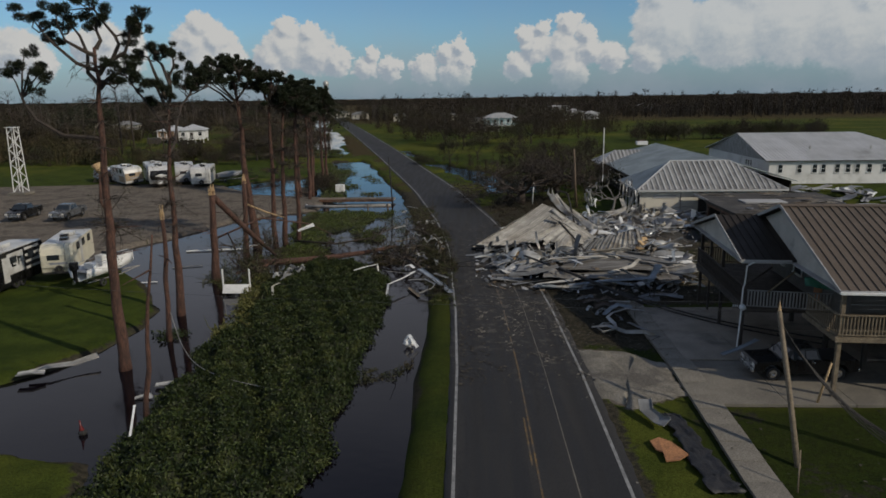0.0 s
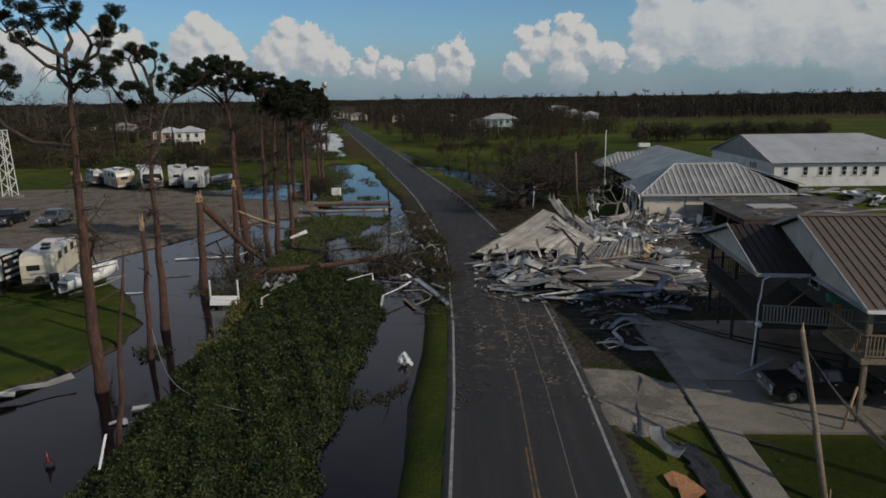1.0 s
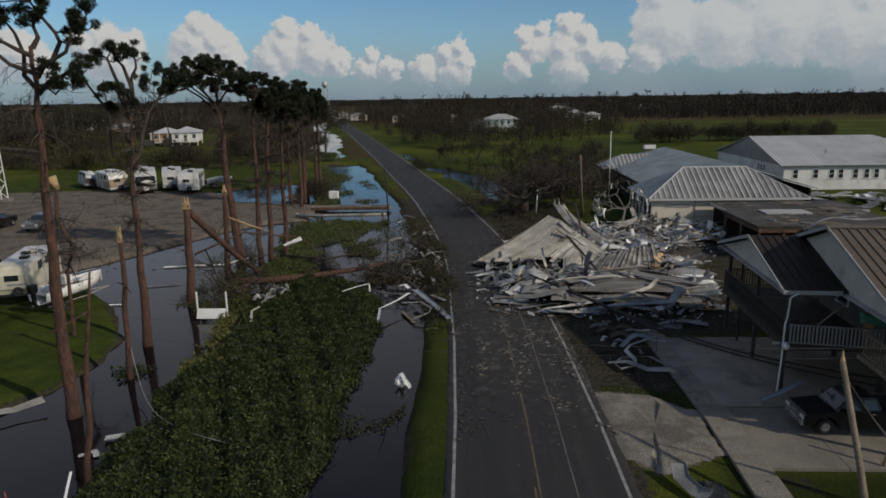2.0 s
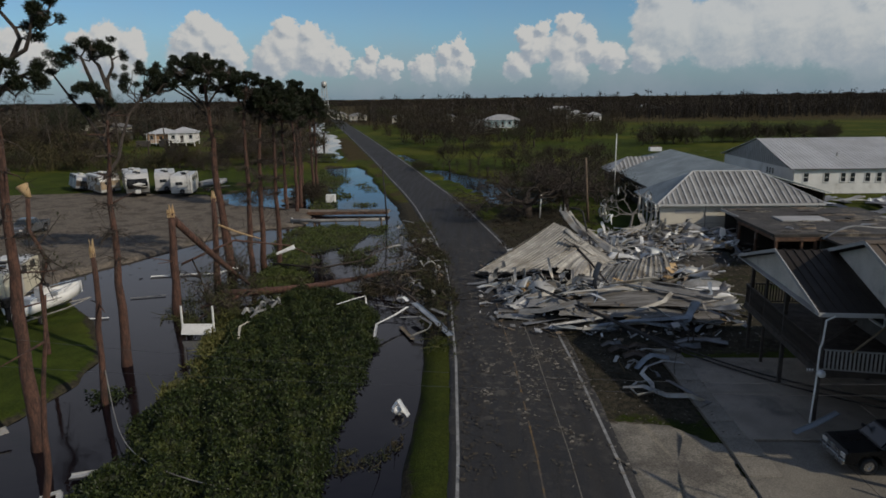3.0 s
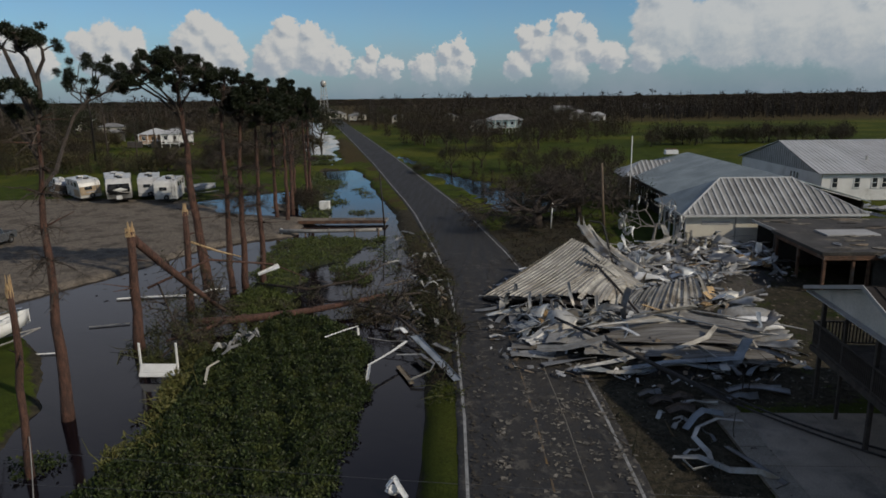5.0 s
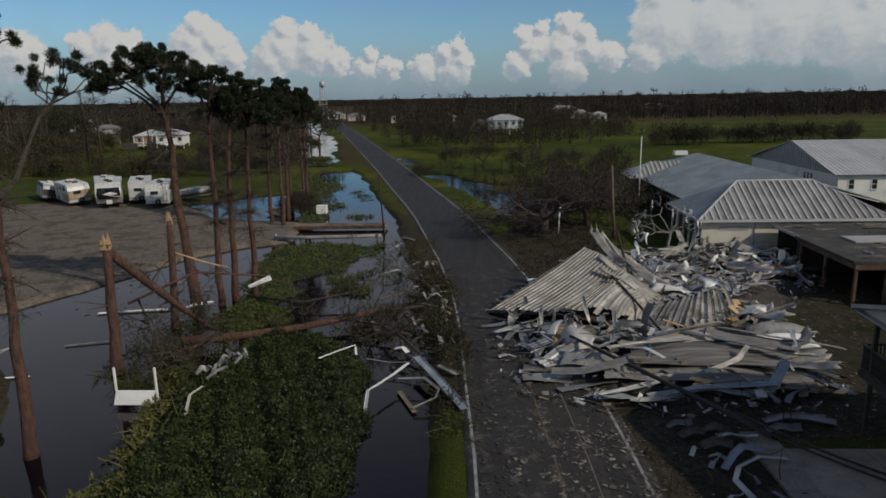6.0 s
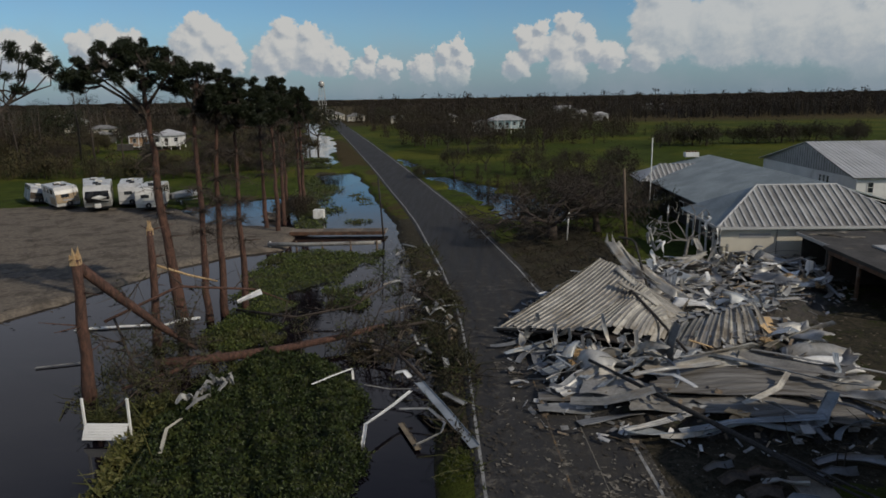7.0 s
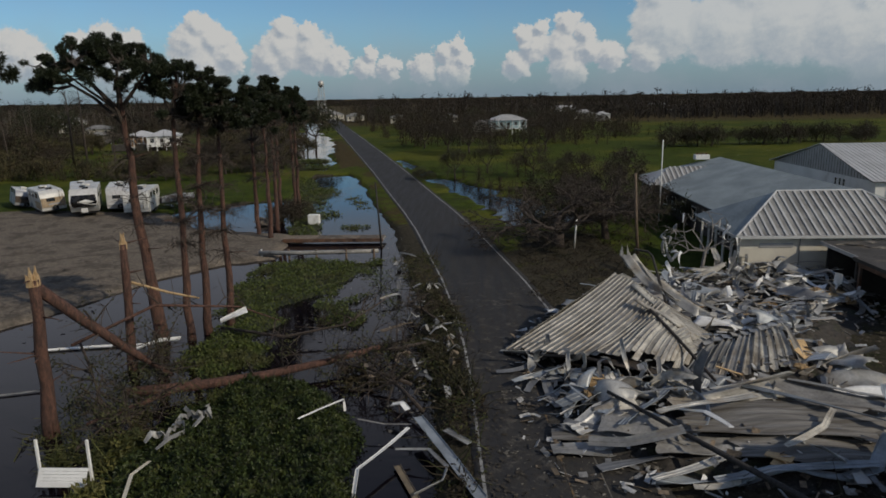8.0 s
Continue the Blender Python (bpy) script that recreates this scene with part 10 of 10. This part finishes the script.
for i, (x, y, a, L, w) in enumerate(((8.6, 48.6, 0.3, 1.2, 0.3), (10.6, 47.4, -0.2, 1.6, 0.4), (12.9, 48.2, 0.1, 1.5, 0.35), (9.0, 45.4, 0.9, 0.8, 0.25), (10.0, 44.4, 1.9, 0.9, 0.2), (8.9, 43.0, 0.4, 0.8, 0.2), (14.2, 49.2, -0.1, 1.8, 0.3))):
    c, d = math.cos(a) * L / 2, math.sin(a) * L / 2
    bent_strip("metal_scrap", "torn metal sheet scrap on bare soil", [(x - c, y - d, 0.04), (x - c * 0.3, y - d * 0.4, 0.22), (x + c * 0.4, y + d * 0.3, 0.12), (x + c, y + d, 0.16)], w, (M_sheetgrey, M_sheet)[i % 2], "scrap", twist=1.2 * (-1) ** i)
bent_strip("flashing_strip", "torn pale blue flashing on bare soil", [(9.2, 44.9, 0.1), (9.8, 45.6, 0.35), (10.3, 46.1, 0.4), (11.3, 46.3, 0.15)], 0.3, M_sheetblue, "flashing", twist=0.8)
for i, (x, y) in enumerate(((-3.44, 66.3), (-2.5, 69.4), (-3.0, 73.4), (-7.0, 75.7), (-4.0, 62.8), (-6.7, 62.1), (-7.1, 89.2), (-5.2, 78.6), (-5.8, 69.0), (-7.6, 86.0))):
    r5 = random.Random(i)
    a, L = r5.uniform(0, 3.1), r5.uniform(0.5, 1.3)
    c, d = math.cos(a) * L, math.sin(a) * L
    bent_strip("metal_scrap", ("torn white metal scrap on the verge", "pale bent board scrap on the verge")[i % 2], [(x - c, y - d, 0.0), (x - c * 0.3, y - d * 0.4, r5.uniform(0.04, 0.14)), (x + c * 0.5, y + d * 0.45, 0.1), (x + c * 0.8, y + d * 0.9, 0.0)], r5.uniform(0.22, 0.42), (M_sheet, M_sheetgrey, M_plank)[i % 3], "scrap", twist=r5.uniform(-0.5, 0.5))
rv = random.Random(61)
for i in range(26):
    y = rv.uniform(57, 80)
    x = float(road_left(y)) - rv.uniform(0.5, 3.6)
    a, L = rv.uniform(0, 3.1), rv.uniform(0.4, 1.3)
    c, d = math.cos(a) * L / 2, math.sin(a) * L / 2
    bent_strip("torn_sheet", ("torn white sheet caught in verge branches", "bent pale metal strip in verge branches")[i % 2], [(x - c, y - d, rv.uniform(-0.1, 0.1)), (x - c * 0.3, y - d * 0.5, rv.uniform(0.15, 0.5)), (x + c * 0.4, y + d * 0.3, rv.uniform(0.1, 0.45)), (x + c, y + d, rv.uniform(-0.1, 0.2))], rv.uniform(0.12, 0.34), (M_sheet, M_sheetgrey, M_plank)[i % 3], "sheet", twist=rv.uniform(-2.0, 2.0))
solid("orange_board", Geo().extrude([(7.95, 28.35, 0.10), (8.35, 28.55, 0.16), (8.75, 28.25, 0.14), (9.2, 27.35, 0.08), (8.75, 26.9, 0.10), (8.2, 26.85, 0.06), (8.25, 27.5, 0.10), (8.05, 27.7, 0.06)], (0, 0, 0.05)), M_orange, "broken orange board lying on the grass", "board")
rk = random.Random(8)
edge_a, edge_b = [-0.42 - 0.010 * k + rk.uniform(-0.14, 0.10) for k in range(24)], [0.26 + 0.012 * k + rk.uniform(-0.16, 0.14) for k in range(24)]
rows = [[(9.62 + 0.012 * k + a + (b - a) * q + rk.uniform(-0.04, 0.04), 31.0 - k * 0.27 + rk.uniform(-0.05, 0.05), 0.02 + rk.uniform(0.0, 0.13) * (0.3 + abs(math.sin(k * 0.8 + q * 3)))) for q in np.linspace(0, 1, 11)] for k, (a, b) in enumerate(zip(edge_a, edge_b))]
solid("dark_tarp", Geo().sheet(rows, 0.03), M_tarp, "crumpled black tarp along the sidewalk", "tarp", smooth=True)
rb = random.Random(4)
solid("white_bag", Geo().lump((-3.05, 40.5, -0.22), (0.24, 0.17, 0.2), rb, 0.5, 9, 6), M_white, "crumpled white plastic bag in the ditch", "bag")
bent_strip("white_sheet_scrap", "torn white sheet beside the bag", [(-3.3, 40.5, -0.1), (-3.0, 40.6, 0.25), (-2.8, 40.3, 0.05), (-2.5, 40.1, -0.3)], 0.2, M_white, "sheet", twist=1.0)
t = thing("red_buoy", "red plastic buoy floating upright", "buoy", pose(-16.6, 29.6, -0.45))
part("body", Geo().tube([(0, 0, -0.1), (0, 0, 0.25), (-0.03, 0, 0.42), (-0.05, 0, 0.7)], [0.10, 0.11, 0.05, 0.03], 9), M_red, t, smooth=True)
part("base", Geo().lump((0.02, 0, 0.1), (0.2, 0.2, 0.16), rb, 0.1), M_rubber, t)
t = thing("white_cabinet", "white metal cabinet standing in flood water", "cabinet", pose(-19.6, 106.5, -0.5))
part("body", Geo().bbox((0, 0, 0.85), (1.3, 0.9, 1.1), 0.05), M_white, t)
part("plinth", Geo().bbox((0, 0, 0.2), (1.0, 0.7, 0.5), 0.03), M_conc_warm, t)
solid("broken_board_mound", Geo().lump((-25.4, 107.5, -0.1), (1.6, 0.9, 0.5), rb, 0.35, 9, 6), M_plank, "grey heap of broken boards at the water", "debris")
for x, y in ((-22.6, 108), (-23.4, 107), (-24.2, 109), (-22.0, 110)):
    stand("shrub", "dark low shrub of torn leaves", SHRUB[1], pose(x, y, -0.4, 0, 0, x * 50) @ Matrix.Scale(0.85, 4), "low shrubs")
for x, y, r in ((-9.6, 146, 1.2), (-10.6, 149, 1.0), (-8.2, 146.5, 0.9)):
    stand("shrub", "dark low shrub of torn leaves", SHRUB[0], pose(x, y, -0.2, 0, 0, x * 40) @ Matrix.Scale(r * 0.6, 4), "low shrubs")


# ---- litter ----
def litter(name, label, material, n, place, size, seed, z=0.07):
    """Countless small flat bits."""
    rng = np.random.default_rng(seed)
    g = Geo()
    for i in range(n):
        x, y = place(rng)
        s = size * rng.uniform(0.4, 1.5)
        a = rng.uniform(0, 6.28, 5) * 0 + np.sort(rng.uniform(0, 6.28, 5))
        r = rng.uniform(0.4, 1.0, 5) * s
        zz = z if callable(z) is False else z(x, y)
        pts = [(x + math.cos(t) * q, y + math.sin(t) * q, zz + rng.uniform(0, 0.05) * s * 4) for t, q in zip(a, r)]
        g.add(pts + [(x, y, zz + 0.08 * s)], [(0, 1, 5), (1, 2, 5), (2, 3, 5), (3, 4, 5), (4, 0, 5)])
    return solid(name, g, material, label, "litter", kind="stuff")


def on_road(rng):
    y = rng.normal(50, 8)
    return float(road_left(y)) + 6.8 - 5.4 * rng.random() ** 1.7, y


def on_road_far(rng):
    y = rng.uniform(34, 78)
    u = rng.random() ** 2
    return float(road_left(y)) + (0.2 + u * 1.4 if rng.random() < 0.4 else rng.uniform(0.3, 6.4)), y


litter("road_litter", "pale torn leaves and chips on the asphalt", M_chip, 620, on_road, 0.075, 1)
litter("road_litter", "dark torn leaves and twigs on the asphalt", M_mulch, 1700, on_road_far, 0.11, 2)
def on_road_mats(rng):
    """Trodden drifts: a few centres, each with scattered bits round it."""
    k = int(rng.integers(46))
    c = np.random.default_rng(900 + k)
    y = 35 + 24 * c.random() ** 0.8
    x = float(road_left(y)) + 6.6 - 6.0 * c.random() ** 1.4
    return x + rng.normal() * 0.22, y + rng.normal() * 0.45


litter("road_litter", "flattened drifts of pale torn leaves on the asphalt", M_chip, 560, on_road_mats, 0.15, 31, z=0.066)
litter("soil_litter", "pale chips scattered over bare soil", M_chip, 1000, lambda r: (r.uniform(6.4, 18), r.uniform(38.5, 53)) if r.random() < 0.7 else (r.uniform(12, 24), r.uniform(46.8, 53)), 0.062, 3, z=0.02)
litter("soil_litter", "small bits of torn siding on dark soil", M_plankscrap, 420, lambda r: (r.uniform(17.5, 30), r.uniform(50, 70)), 0.14, 12, z=0.02)
litter("lot_litter", "dark torn twigs on the gravel lot", M_mulch, 500, lambda r: (r.uniform(-70, -28), r.uniform(66, 110)), 0.22, 4, z=0.0)
litter("verge_litter", "pale torn scraps on the verge", M_chip, 420, lambda r: (float(road_left(q)) - r.uniform(0.2, 4.2), q) if (q := r.uniform(54, 104)) else None, 0.12, 5, z=-0.1)
litter("lawn_litter", "dark torn bits on the lawn", M_mulch, 160, lambda r: (r.uniform(12.2, 30), r.uniform(12, 31.6)), 0.10, 6, z=-0.03)
litter("walk_litter", "dark leaves on the sidewalk slabs", M_mulch, 60, lambda r: (r.uniform(10.7, 12.1), r.uniform(20, 46)), 0.08, 7, z=0.09)
litter("field_litter", "pale storm scraps scattered over the field", M_sheet, 60, lambda r: (r.uniform(15, 100), r.uniform(150, 340)), 0.3, 8, z=0.05)
litter("canal_litter", "pale scraps floating on the canal", M_sheet, 70, lambda r: (-(3.6 + 0.17 * (q - 60)) - r.uniform(0.2, 5.5), q) if (q := r.uniform(60, 92)) else None, 0.13, 9, z=WATER_Z + 0.03)
litter("canal_litter", "dark torn leaves floating on the canal", M_mulch, 420, lambda r: (-(3.4 + 0.17 * (q - 60)) - r.uniform(0.0, 8.0), q) if (q := r.uniform(58, 92)) else None, 0.13, 10, z=WATER_Z + 0.03)
